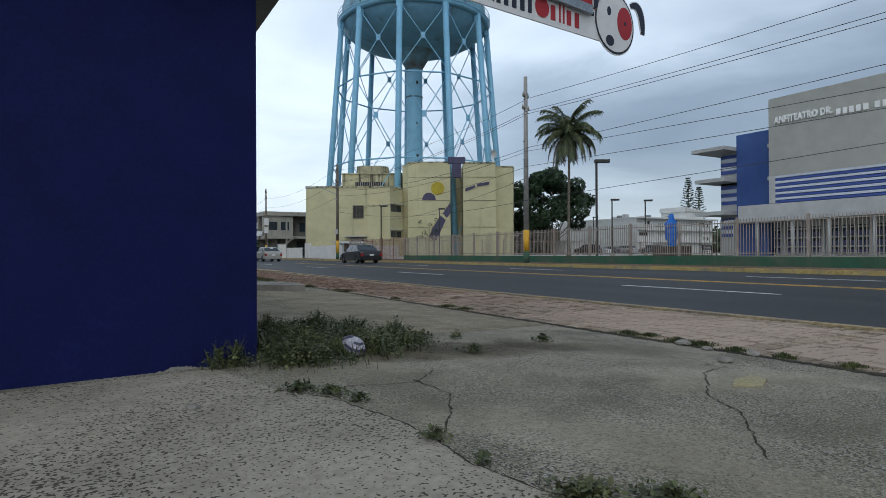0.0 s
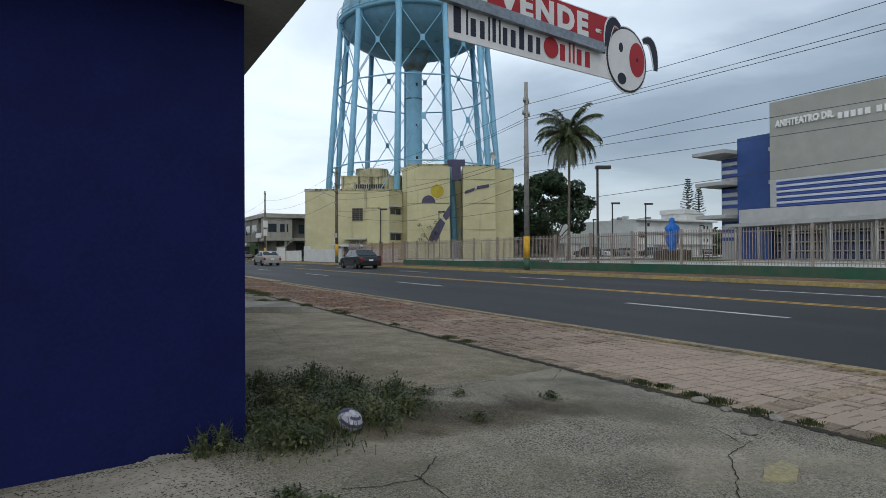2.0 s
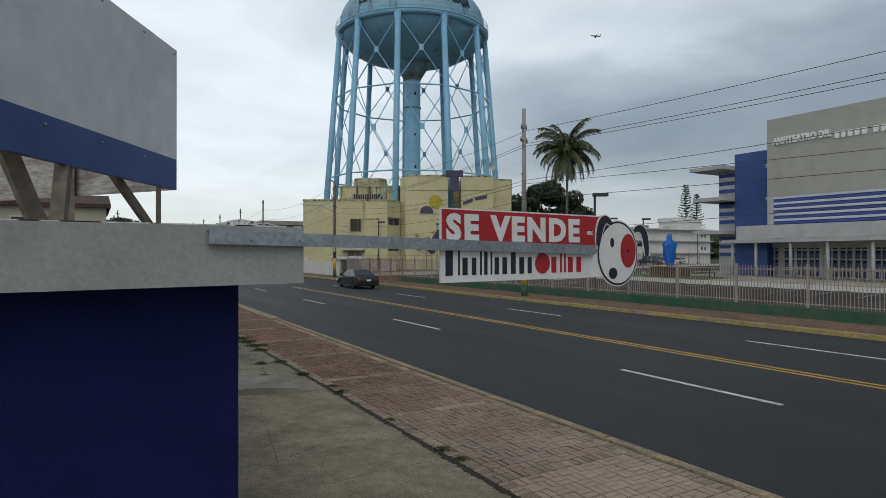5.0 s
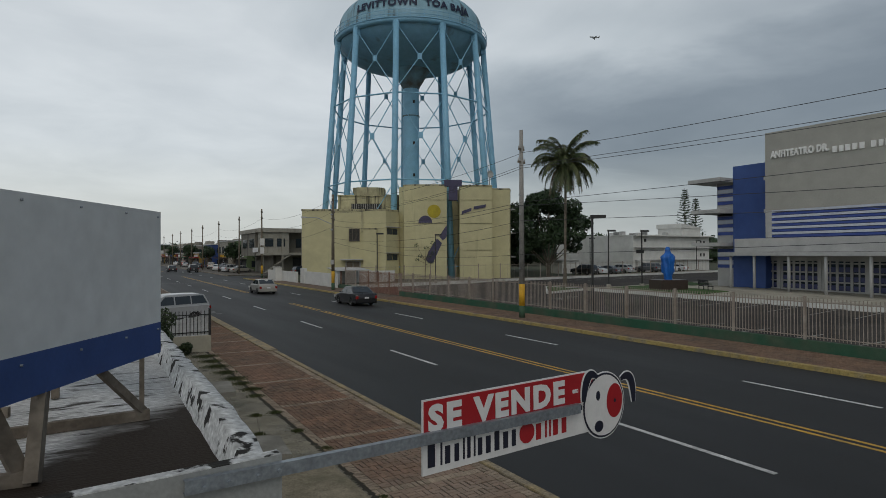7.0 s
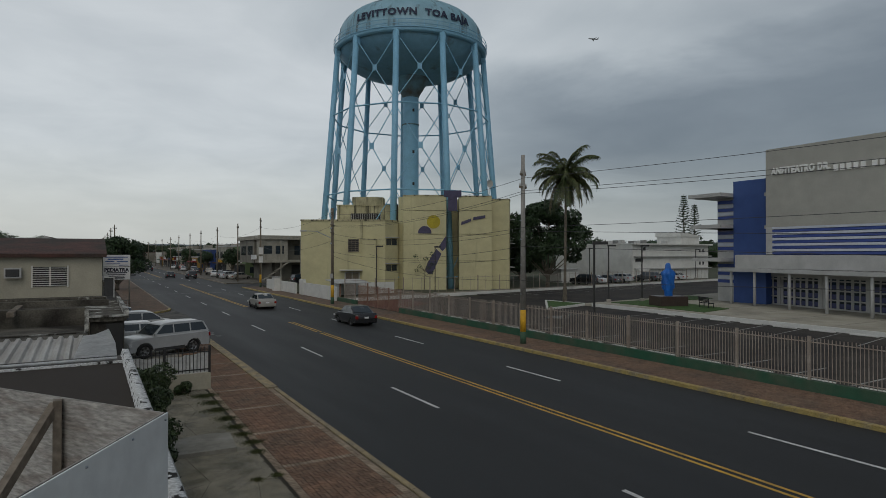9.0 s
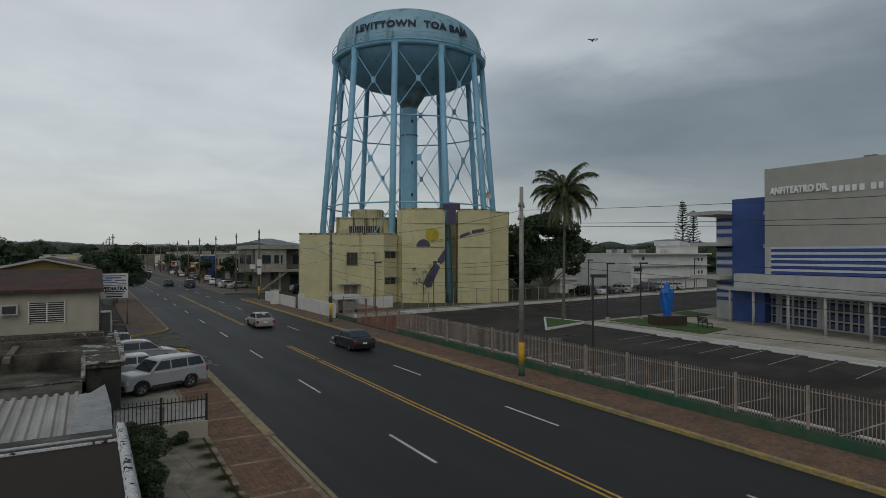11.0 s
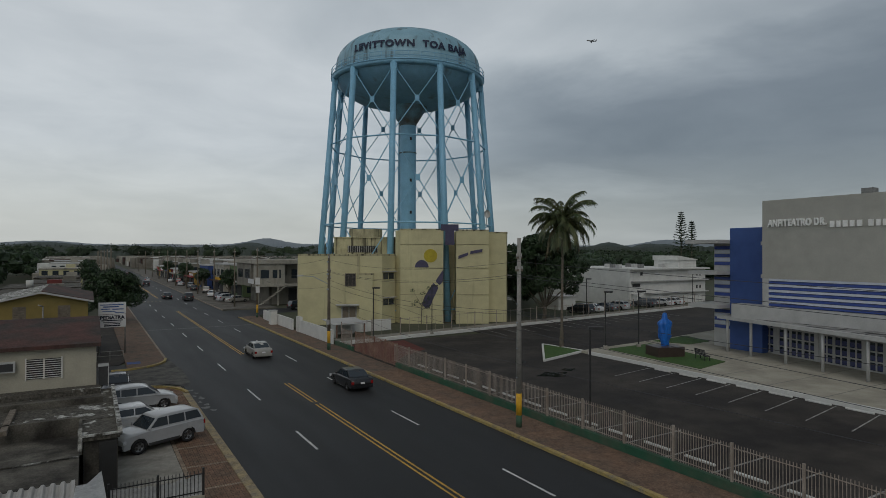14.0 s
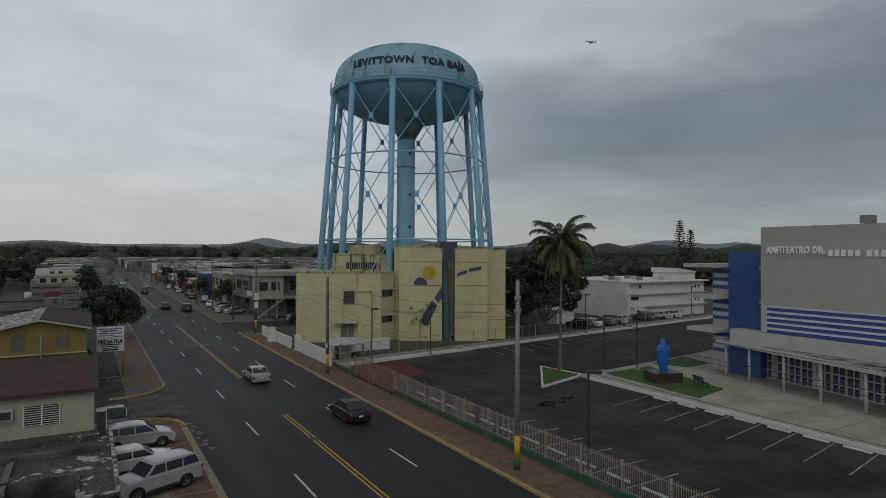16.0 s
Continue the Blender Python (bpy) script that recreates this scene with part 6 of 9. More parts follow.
# side outlines from the nose (x = 0) to the tail (x = 1), heights in metres
CARS = {
    "sedan": dict(L=4.55, W=1.76, H=1.43, wb=(0.185, 0.775), r=0.31, g=0.20,
                  body=((0.0, 0.45), (0.012, 0.66), (0.10, 0.78), (0.27, 0.90), (0.80, 0.97), (0.97, 0.95), (1.0, 0.78), (1.0, 0.42)),
                  cab=((0.255, 0.88), (0.415, 1.40), (0.46, 1.43), (0.67, 1.42), (0.715, 1.39), (0.87, 0.96)), pil=(0.545, 0.73)),
    "suv": dict(L=4.5, W=1.80, H=1.75, wb=(0.185, 0.775), r=0.39, g=0.32,
                body=((0.0, 0.55), (0.008, 0.84), (0.035, 0.98), (0.13, 1.05), (0.28, 1.10), (0.97, 1.12), (0.995, 1.02), (1.0, 0.52)),
                cab=((0.275, 1.08), (0.40, 1.62), (0.45, 1.71), (0.60, 1.74), (0.86, 1.72), (0.93, 1.64), (0.985, 1.11)), pil=(0.535, 0.745)),
    "crossover": dict(L=4.42, W=1.82, H=1.64, wb=(0.19, 0.79), r=0.36, g=0.22,
                      body=((0.0, 0.50), (0.01, 0.72), (0.05, 0.84), (0.14, 0.95), (0.27, 1.03), (0.60, 1.07), (0.95, 1.16), (0.99, 1.0), (1.0, 0.5)),
                      cab=((0.225, 0.99), (0.39, 1.50), (0.47, 1.60), (0.58, 1.635), (0.72, 1.61), (0.88, 1.50), (0.97, 1.16)), pil=(0.55, 0.76)),
    "pickup": dict(L=5.6, W=1.98, H=1.82, wb=(0.17, 0.775), r=0.40, g=0.34,
                   body=((0.0, 0.60), (0.01, 0.98), (0.05, 1.10), (0.26, 1.16), (0.585, 1.18), (0.99, 1.20), (1.0, 1.15), (1.0, 0.62)),
                   cab=((0.255, 1.14), (0.355, 1.74), (0.39, 1.81), (0.53, 1.81), (0.56, 1.75), (0.59, 1.17)), pil=(0.475,)),
}


def car(kind, paint, label, at, group=""):
    s = CARS[kind]
    L, W = s["L"], s["W"]
    hw = W / 2
    t = thing({"suv": "suv_car", "sedan": "sedan_car", "crossover": "crossover_car", "pickup": "pickup_truck"}[kind], label, "pickup truck" if kind == "pickup" else "car", group, at=at)
    # body: outline with wheel arches, in seven slices across so that the sides tumble home
    low = s["g"] + 0.02
    pts = [(x * L, z) for x, z in s["body"]]
    under = []
    for w in reversed(s["wb"]):
        cx, r = w * L, s["r"] + 0.06
        for k in range(7):
            a = math.pi * k / 6
            under.append((cx + r * math.cos(a), max(low, s["r"] + r * math.sin(a) * 0.97)))
    ring = pts + [(L * 0.985, low)] + under + [(L * 0.015, low)]
    bm = bmesh.new()
    sl = []
    for f, ins, dz in ((-1, 0.075, -0.05), (-0.97, 0.0, -0.015), (-0.72, 0, 0.0), (0, -0.03, 0.015), (0.72, 0, 0.0), (0.97, 0.0, -0.015), (1, 0.075, -0.05)):
        row = []
        for i, (x, z) in enumerate(ring):
            if i < len(pts):
                xx = x + (ins if x < L / 2 else -ins)
                row.append(bm.verts.new((xx, f * hw * (1 - 0.05 * (x < 0.06 * L) - 0.03 * (x > 0.97 * L)), z + (dz if 0 < i < len(pts) - 1 else 0))))
            else:
                row.append(bm.verts.new((x, f * hw * 0.985, z)))
        sl.append(row)
    n = len(ring)
    for a, b in zip(sl, sl[1:]):
        for i in range(n):
            j = (i + 1) % n
            q = bm.faces.new((a[i], a[j], b[j], b[i]))
            q.smooth = True
    bmesh.ops.triangulate(bm, faces=[bm.faces.new(sl[0][::-1]), bm.faces.new(sl[-1])])
    bmesh.ops.recalc_face_normals(bm, faces=bm.faces[:])
    body = part("body", bm, paint, t)
    if kind == "pickup":
        part("bed_liner", boxes((0.61 * L, -hw * 0.82, 1.12, 0.975 * L, hw * 0.82, 1.222)), "trim", body)
    # cabin, narrower at the roof
    cab = [(x * L, z) for x, z in s["cab"]]
    top, bot = max(z for _, z in cab), min(z for _, z in cab)

    def half(z):
        return hw * (0.945 - 0.17 * max(0, (z - bot) / (top - bot)))

    bm = bmesh.new()
    rows = []
    for f in (-1, -0.86, 0, 0.86, 1):
        rows.append([bm.verts.new((x, f * half(z), z + (0.03 if abs(f) < 0.5 and z > top - 0.1 else -0.02 if abs(f) == 1 and z > top - 0.1 else 0))) for x, z in cab])
    for a, b in zip(rows, rows[1:]):
        for i in range(len(cab) - 1):
            bm.faces.new((a[i], a[i + 1], b[i + 1], b[i])).smooth = True
    bm.faces.new(rows[0][::-1])
    bm.faces.new(rows[-1])
    bmesh.ops.recalc_face_normals(bm, faces=bm.faces[:])
    part("cabin", bm, paint, t)
    # windows, thin panes just proud of the cabin
    def on(i, j, u):
        (x0, z0), (x1, z1) = cab[i], cab[j]
        return x0 + (x1 - x0) * u, z0 + (z1 - z0) * u

    k = len(cab) - 1
    for nm, i, j in (("windscreen", 0, 1), ("rear_window", k, k - 1)):
        (xa, za), (xb, zb) = on(i, j, 0.10), on(i, j, 0.95)
        sgn = -1 if i == 0 else 1
        bm = bmesh.new()
        o = 0.012
        vs = [bm.verts.new(c) for c in ((xa + sgn * o, -half(za) * 0.90, za + o), (xa + sgn * o, half(za) * 0.90, za + o), (xb + sgn * o, half(zb) * 0.90, zb + o), (xb + sgn * o, -half(zb) * 0.90, zb + o))]
        bm.faces.new(vs)
        part(nm, bm, "glass", t)
    zl, zh = bot + 0.13 * (top - bot) + 0.02, top - 0.19 * (top - bot)

    def edge(z, front):
        i, j = (0, 1) if front else (k, k - 1)
        (x0, z0), (x1, z1) = cab[i], cab[j]
        u = max(0, min(1, (z - z0) / (z1 - z0)))
        return x0 + (x1 - x0) * u

    cuts = [None] + [p * L for p in s["pil"]] + [None]
    for side in (-1, 1):
        for c0, c1 in zip(cuts, cuts[1:]):
            xs = []
            for z in (zl, zh):
                a = edge(z, True) + 0.10 if c0 is None else c0 + 0.035
                b = edge(z, False) - 0.10 if c1 is None else c1 - 0.035
                xs.append((a, b))
            if xs[0][1] - xs[0][0] < 0.15:
                continue
            xs[1] = (min(xs[1][0], xs[1][1] - 0.05), xs[1][1])
            bm = bmesh.new()
            q = [(xs[0][0], zl), (xs[0][1], zl), (xs[1][1], zh), (xs[1][0], zh)]
            vs = [bm.verts.new((x, side * (half(z) + 0.012), z)) for x, z in q]
            bm.faces.new(vs if side < 0 else vs[::-1])
            part("side_window", bm, "glass", t)
        part("mirror", boxes((0.29 * L, side * hw * 0.97 - 0.1 * (side < 0), bot + 0.02, 0.29 * L + 0.1, side * hw * 0.97 + 0.1 * (side > 0), bot + 0.15)), paint if kind != "pickup" else "trim", t)
        part("sill_trim", boxes((s["wb"][0] * L + s["r"] + .1, side * hw * 0.985 - 0.012, low - 0.02, s["wb"][1] * L - s["r"] - .1, side * hw * 0.985 + 0.012, low + 0.13)), "trim", t)
        for x in s["pil"]:
            part("door_handle", boxes((x * L - 0.16, side * hw - 0.012, bot - 0.10, x * L - 0.04, side * hw + 0.022, bot - 0.065)), paint, t)
        zf = s["body"][1][1]
        part("headlight", boxes((0.005, side * hw * 0.86 - 0.17, zf - 0.16, 0.16, side * hw * 0.86 + 0.09, zf + 0.0)), "lens_clear", t)
        zr = s["body"][-2][1]
        part("tail_light", boxes((L - 0.10, side * hw * 0.86 - 0.10, zr - 0.22, L + 0.012, side * hw * 0.86 + 0.10, zr - 0.0)), "lens_red", t)
        for w in s["wb"]:
            wl = thing("wheel", "", "")
            wl.parent = t
            wl.matrix_basis = pose(w * L, side * (hw - 0.11), s["r"], 90, 0, 0)
            r = s["r"]
            part("tyre", turned([(r * 0.62, -0.10), (r * 0.93, -0.11), (r, -0.07), (r, 0.07), (r * 0.93, 0.11), (r * 0.62, 0.10), (r * 0.62, -0.10)], 20), "tyre", wl)
            bm = turned([(0, -0.075), (r * 0.60, -0.06), (r * 0.64, -0.09), (r * 0.64, 0.09), (r * 0.60, 0.06), (0, 0.075)], 20)
            rm = part("rim", bm, "rim", wl)
            for q in range(5):
                a = 2 * math.pi * q / 5
                bm = bmesh.new()
                box(bm, r * 0.22, -r * 0.13, -0.083, r * 0.54, r * 0.13, 0.083, Matrix.Rotation(a, 4, "Z"))
                part("rim_gap", bm, "trim", wl)
    part("front_bumper", boxes((-0.03, -hw * 0.9, low + 0.06, 0.12, hw * 0.9, low + 0.26)), paint if kind in ("sedan", "crossover") else "trim", t)
    part("rear_bumper", boxes((L - 0.10, -hw * 0.9, low + 0.06, L + 0.03, hw * 0.9, low + 0.26)), paint if kind in ("sedan", "crossover") else "trim", t)
    zf = s["body"][1][1]
    part("grille", boxes((-0.008, -0.42, zf - 0.20, 0.05, 0.42, zf - 0.04)), "trim", t)
    part("plate", boxes((L + 0.004, -0.17, low + 0.36, L + 0.036, 0.17, low + 0.49)), "sign_white", t)
    return t


def facing(x, y, z, deg):
    """The nose points along deg (0: towards +x); the place is the middle of the car."""
    return pose(x, y, z, 0, 0, deg + 180)


def place_car(kind, paint, label, x, y, z, deg, group="parked cars"):
    a = radians(deg)
    L = CARS[kind]["L"]
    return car(kind, paint, label, facing(x + math.cos(a) * L / 2, y + math.sin(a) * L / 2, z, deg), group)


place_car("suv", "silver", "silver sport utility car parked on the concrete drive", 2.83, 34.2, 0.04, 203)
place_car("sedan", "white_car", "white sedan parked beside the silver utility car", 2.0, 38.1, 0.04, 9)
place_car("crossover", "silver", "pale silver crossover parked on the drive", 2.5, 42.8, 0.04, 4)
place_car("sedan", "black_car", "black hatchback parked by the clinic wall", 1.35, 48.6, 0.04, 268)
# cars on the street
place_car("sedan", "black_car", "black sedan on the street", 17.2, 42.4, 0.0, 90, "cars on the street")
place_car("sedan", "beige_car", "beige older sedan in the inner lane", 14.3, 59.9, 0.0, 90, "cars on the street")
place_car("pickup", "white_car", "white extended cab pickup truck on the street", 8.2, 212.0, 0.0, 270, "cars on the street")
place_car("sedan", "black_car", "black sedan driving towards the far shops", 14.8, 146.0, 0.0, 90, "cars on the street")
place_car("suv", "black_car", "dark sport utility car near the corner", 18.2, 138.5, 0.0, 90, "cars on the street")
far = place_car("sedan", "white_car", "white sedan parked before the white building", 74.0, 74.2, 0.3, 100, "cars by the white building")
for i, (kind, paint, lab) in enumerate((("suv", "black_car", "dark utility car parked before the white building"), ("sedan", "grey_car", "grey sedan parked before the white building"), ("crossover", "silver", "silver crossover parked before the white building"), ("suv", "grey_car", "grey utility car parked before the white building"), ("sedan", "white_car", "white sedan parked before the white building"), ("sedan", "white_car", "white sedan parked before the white building"))):
    place_car(kind, paint, lab, (70.5, 77.5, 81.0, 89.5, 95.0, 98.5)[i], (73.0, 74.5, 74.8, 76.0, 76.6, 77.0)[i], 0.3, 100, "cars by the white building")
for i, (kind, paint) in enumerate((("sedan", "white_car"), ("suv", "beige_car"), ("sedan", "black_car"), ("crossover", "grey_car"), ("sedan", "silver"), ("suv", "red_car"), ("sedan", "white_car"))):
    place_car(kind, paint, "car parked along the far shops", 24.5 + (i % 2), 146 + 13.5 * i, 0.14, 75, "cars by the far shops")
place_car("sedan", "silver", "silver sedan far down the street", 8.2, 168, 0, 270, "cars on the street")
place_car("suv", "black_car", "dark car far down the street", 15.0, 205, 0, 90, "cars on the street")
place_car("suv", "black_car", "dark car parked by the two-storey shop", 33.0, 106.0, 0.0, 10, "parked cars")
for i, (kind, paint, x, y, deg) in enumerate((("sedan", "grey_car", 4.2, 176, 90), ("suv", "white_car", 4.2, 190, 90), ("sedan", "black_car", 8.3, 236, 270), ("sedan", "silver", 18.0, 240, 90), ("sedan", "white_car", 11.6, 262, 270), ("suv", "grey_car", 8.3, 285, 270), ("sedan", "red_car", 14.8, 300, 90), ("crossover", "silver", 25.0, 130.5, 20), ("sedan", "beige_car", 26.0, 126.5, 20), ("suv", "black_car", 25.2, 134.5, 20))):
    place_car(kind, paint, "car on the far part of the street", x, y, 0.0 if 6 < x < 20 else 0.14, deg, "far cars")

# ---------------------------------------------------------------- houses and roofs on the near side
M["cream_pale"] = mat("pale_cream_paint", (0.40, 0.375, 0.30), (0.34, 0.32, 0.26), 0.4, 0.85, bump=0.15, grain=14, speck=0.06, streak=((0.15, 0.14, 0.12), 0.9, 0.66, 0.4))
M["yellow_pale"] = mat("yellow_house_paint", (0.255, 0.19, 0.062), (0.21, 0.165, 0.06), 0.4, 0.85, bump=0.15, grain=14, speck=0.06)
M["roof_brown"] = mat("brown_roof_coating", (0.085, 0.042, 0.035), (0.055, 0.047, 0.042), 0.5, 0.9, bump=0.2, lo=0.4, hi=0.6, speck=0.3, grain=10)
M["corrugated"] = mat("dull_corrugated_sheet", (0.40, 0.39, 0.37), (0.27, 0.25, 0.225), 0.8, 0.6, 0.0, bump=0.05, grain=9, speck=0.10, stretch=(2, 0.3, 1))
M["grimy"] = mat("grimy_concrete", (0.13, 0.12, 0.10), (0.03, 0.027, 0.023), 0.7, 0.92, bump=0.4, grain=14, speck=0.25, lo=0.35, hi=0.65)
M["annexe_roof"] = mat("patchy_roof_coating", (0.085, 0.078, 0.065), (0.42, 0.42, 0.39), 1.3, 0.92, bump=0.4, grain=9, speck=0.5, lo=0.60, hi=0.66)
M["grimy_white"] = mat("grimy_white_paint", (0.50, 0.50, 0.47), (0.07, 0.065, 0.055), 2.2, 0.9, bump=0.4, grain=16, speck=0.3, lo=0.40, hi=0.60)


M["sheet_white"] = mat("pale_plastic_sheet", (0.66, 0.67, 0.67), (0.52, 0.53, 0.53), 2, 0.6, bump=0.2, grain=9, speck=0.1)


def off_box(t, name, m, *rows, parent=None, label=""):
    o = Matrix.Translation(-t.matrix_basis.translation)
    return part(name, turn_bm(boxes(*rows), o), m, parent or t, label)


def jalousie(t, x0, x1, z0, z1, y, n=9, frame_m="white"):
    w = off_box(t, "window", "dark", (x0, y - 0.02, z0, x1, y + 0.02, z1), label="white jalousie window with metal louvres")
    for i in range(n):
        z = z0 + (z1 - z0) * (i + 0.3) / n
        off_box(t, "louvre", frame_m, (x0, y - 0.045, z, x1, y - 0.021, z + (z1 - z0) / n * 0.27), parent=w)
    xm = (x0 + x1) / 2
    off_box(t, "window_frame", frame_m, (x0 - 0.06, y - 0.08, z0 - 0.06, x0, y + 0.02, z1 + 0.06), (x1, y - 0.08, z0 - 0.06, x1 + 0.06, y + 0.02, z1 + 0.06), (xm - 0.03, y - 0.08, z0, xm + 0.03, y + 0.02, z1), parent=w)
    return w


def shed():
    t = thing("tin_shed", "shed with a rusty corrugated metal roof behind the shop", "shed", at=(0.1, 16.7, 0.14))
    off_box(t, "wall", "grimy", (-14, 16.75, 0.1, 0.0, 22.6, 2.3))
    bm = bmesh.new()
    n, x0, x1 = 460, -12.0, -0.75
    lo, hi = [], []
    for i in range(n + 1):
        x = x0 + (x1 - x0) * i / n
        dz = 0.075 * max(-0.6, min(0.6, 1.3 * math.sin(x / 0.29 * 2 * math.pi)))
        lo.append(bm.verts.new((x - 0.1, 16.75 - 16.7 + 0.0, 2.42 + dz - 0.14)))
        hi.append(bm.verts.new((x - 0.1, 22.5 - 16.7, 2.62 + dz - 0.14)))
    for i in range(n):
        bm.faces.new((lo[i], lo[i + 1], hi[i + 1], hi[i])).smooth = False
    part("corrugated_roof", bm, "corrugated", t, "dull corrugated metal roof sheet")
    bm = bmesh.new()
    a = [(-0.95, 17.0, 2.60), (-0.5, 16.85, 2.66), (0.10, 16.8, 2.56), (0.13, 19.5, 2.72), (0.02, 22.5, 2.82), (-0.4, 21.6, 2.76), (-0.72, 21.6, 2.74)]
    vs = [bm.verts.new((x - 0.1, y - 16.7, z - 0.14)) for x, y, z in a]
    f = bm.faces.new(vs)
    bmesh.ops.solidify(bm, geom=[f], thickness=0.02)
    part("flashing_sheet", bm, "sheet_white", t, "pale metal flashing sheet")
    part("pipe", tubes([((-13, -1.05, 2.70), (-0.05, -1.05, 2.70), 0.035)], 8), "sheet_white", t, "white pipe along the roof edge")


def annexe():
    t = thing("flat_annexe", "low cream annexe with grimy flat roofs and white parapets", "building", at=(0.8, 27.2, 0.04))
    off_box(t, "wall", "cream_pale", (-14, 30.0, 0.04, 0.72, 36.6, 2.7))
    off_box(t, "porch_wall", "grimy", (-0.55, 27.4, 0.04, 0.70, 30, 2.6), label="dark grimy porch wall")
    off_box(t, "rear_wall", "grimy", (-14, 22.9, 0.04, -0.68, 29.9, 2.25), label="dark grimy lower wall and roof")
    off_box(t, "roof", "annexe_roof", (-14, 30.0, 2.7, 0.78, 36.6, 2.82), (-0.6, 27.25, 2.6, 0.78, 30.0, 2.80), label="grimy flat roof with white patches")
    off_box(t, "street_parapet", "grimy_white", (0.70, 27.2, 2.7, 0.86, 36.6, 3.05), label="thin white stained parapet")
    off_box(t, "front_fascia", "grimy_white", (-0.66, 27.15, 2.79, 0.86, 27.3, 2.87))
    # thin near-black plate on the wall paints the shade of the porch
    off_box(t, "porch_opening", "dark", (0.02, 27.33, 0.1, 0.66, 27.41, 2.5), label="open porch, its shade painted as a dark plate")
    off_box(t, "side_parapet", "grimy", (-0.72, 27.35, 2.6, -0.60, 30.0, 2.9))
    off_box(t, "corner_post", "grimy_white", (-0.74, 27.2, 2.1, -0.58, 27.36, 3.15), label="white stained corner post")
    off_box(t, "cross_beam", "grimy", (-9, 33.3, 2.82, 0.25, 33.65, 3.12), label="white stained beam across the roof")
    off_box(t, "rear_beam", "grimy", (-9, 29.85, 2.25, -0.7, 30.05, 3.0))
    off_box(t, "plank", "timber", (-3.5, 29.0, 2.8, -3.25, 33.0, 3.0))
    part("pipe", tubes([((-10, -1.4, 2.27), (-1.5, -0.9, 2.27), 0.035)], 8), "grimy_white", t)
    off_box(t, "upper_wall_base", "annexe_roof", (-14, 35.6, 2.82, 0.2, 36.6, 3.10))
    cg = off_box(t, "condenser", "trim", (0.12, 36.5, 3.05, 0.55, 37.2, 4.1), label="dark air conditioner in a cage")
    off_box(t, "cage_frame", "lightgrey", (0.08, 36.45, 4.08, 0.6, 37.25, 4.13), (0.55, 36.45, 3.0, 0.6, 36.5, 4.1), parent=cg)


def clinic():
    t = thing("clinic_house", "pale cream clinic house with a brown sloping roof", "house", at=(0.0, 36.7, 0.04))
    off_box(t, "wall", "cream_pale", (-16, 36.7, 0.04, 0.0, 46.6, 5.3))
    bm = bmesh.new()
    pts = [(36.4, 5.22), (36.4, 5.42), (42.2, 6.35), (47.0, 5.6), (47.0, 5.3)]
    o = t.matrix_basis.translation
    ends = [[bm.verts.new((x - o.x, y - o.y, z - o.z)) for y, z in pts] for x in (-16, 0.22)]
    for i in range(5):
        j = (i + 1) % 5
        bm.faces.new((ends[0][i], ends[0][j], ends[1][j], ends[1][i]))
    bm.faces.new(ends[0][::-1])
    bm.faces.new(ends[1])
    bmesh.ops.recalc_face_normals(bm, faces=bm.faces[:])
    part("roof", bm, "roof_brown", t, "brown coated sloping roof")
    jalousie(t, -3.15, -1.62, 3.68, 4.72, 36.69)
    ac = off_box(t, "air_conditioner", "lightgrey", (-4.35, 36.4, 4.15, -3.62, 36.7, 4.68), label="white window air conditioner")
    off_box(t, "air_grille", "trim", (-4.28, 36.38, 4.22, -3.70, 36.41, 4.61), parent=ac)


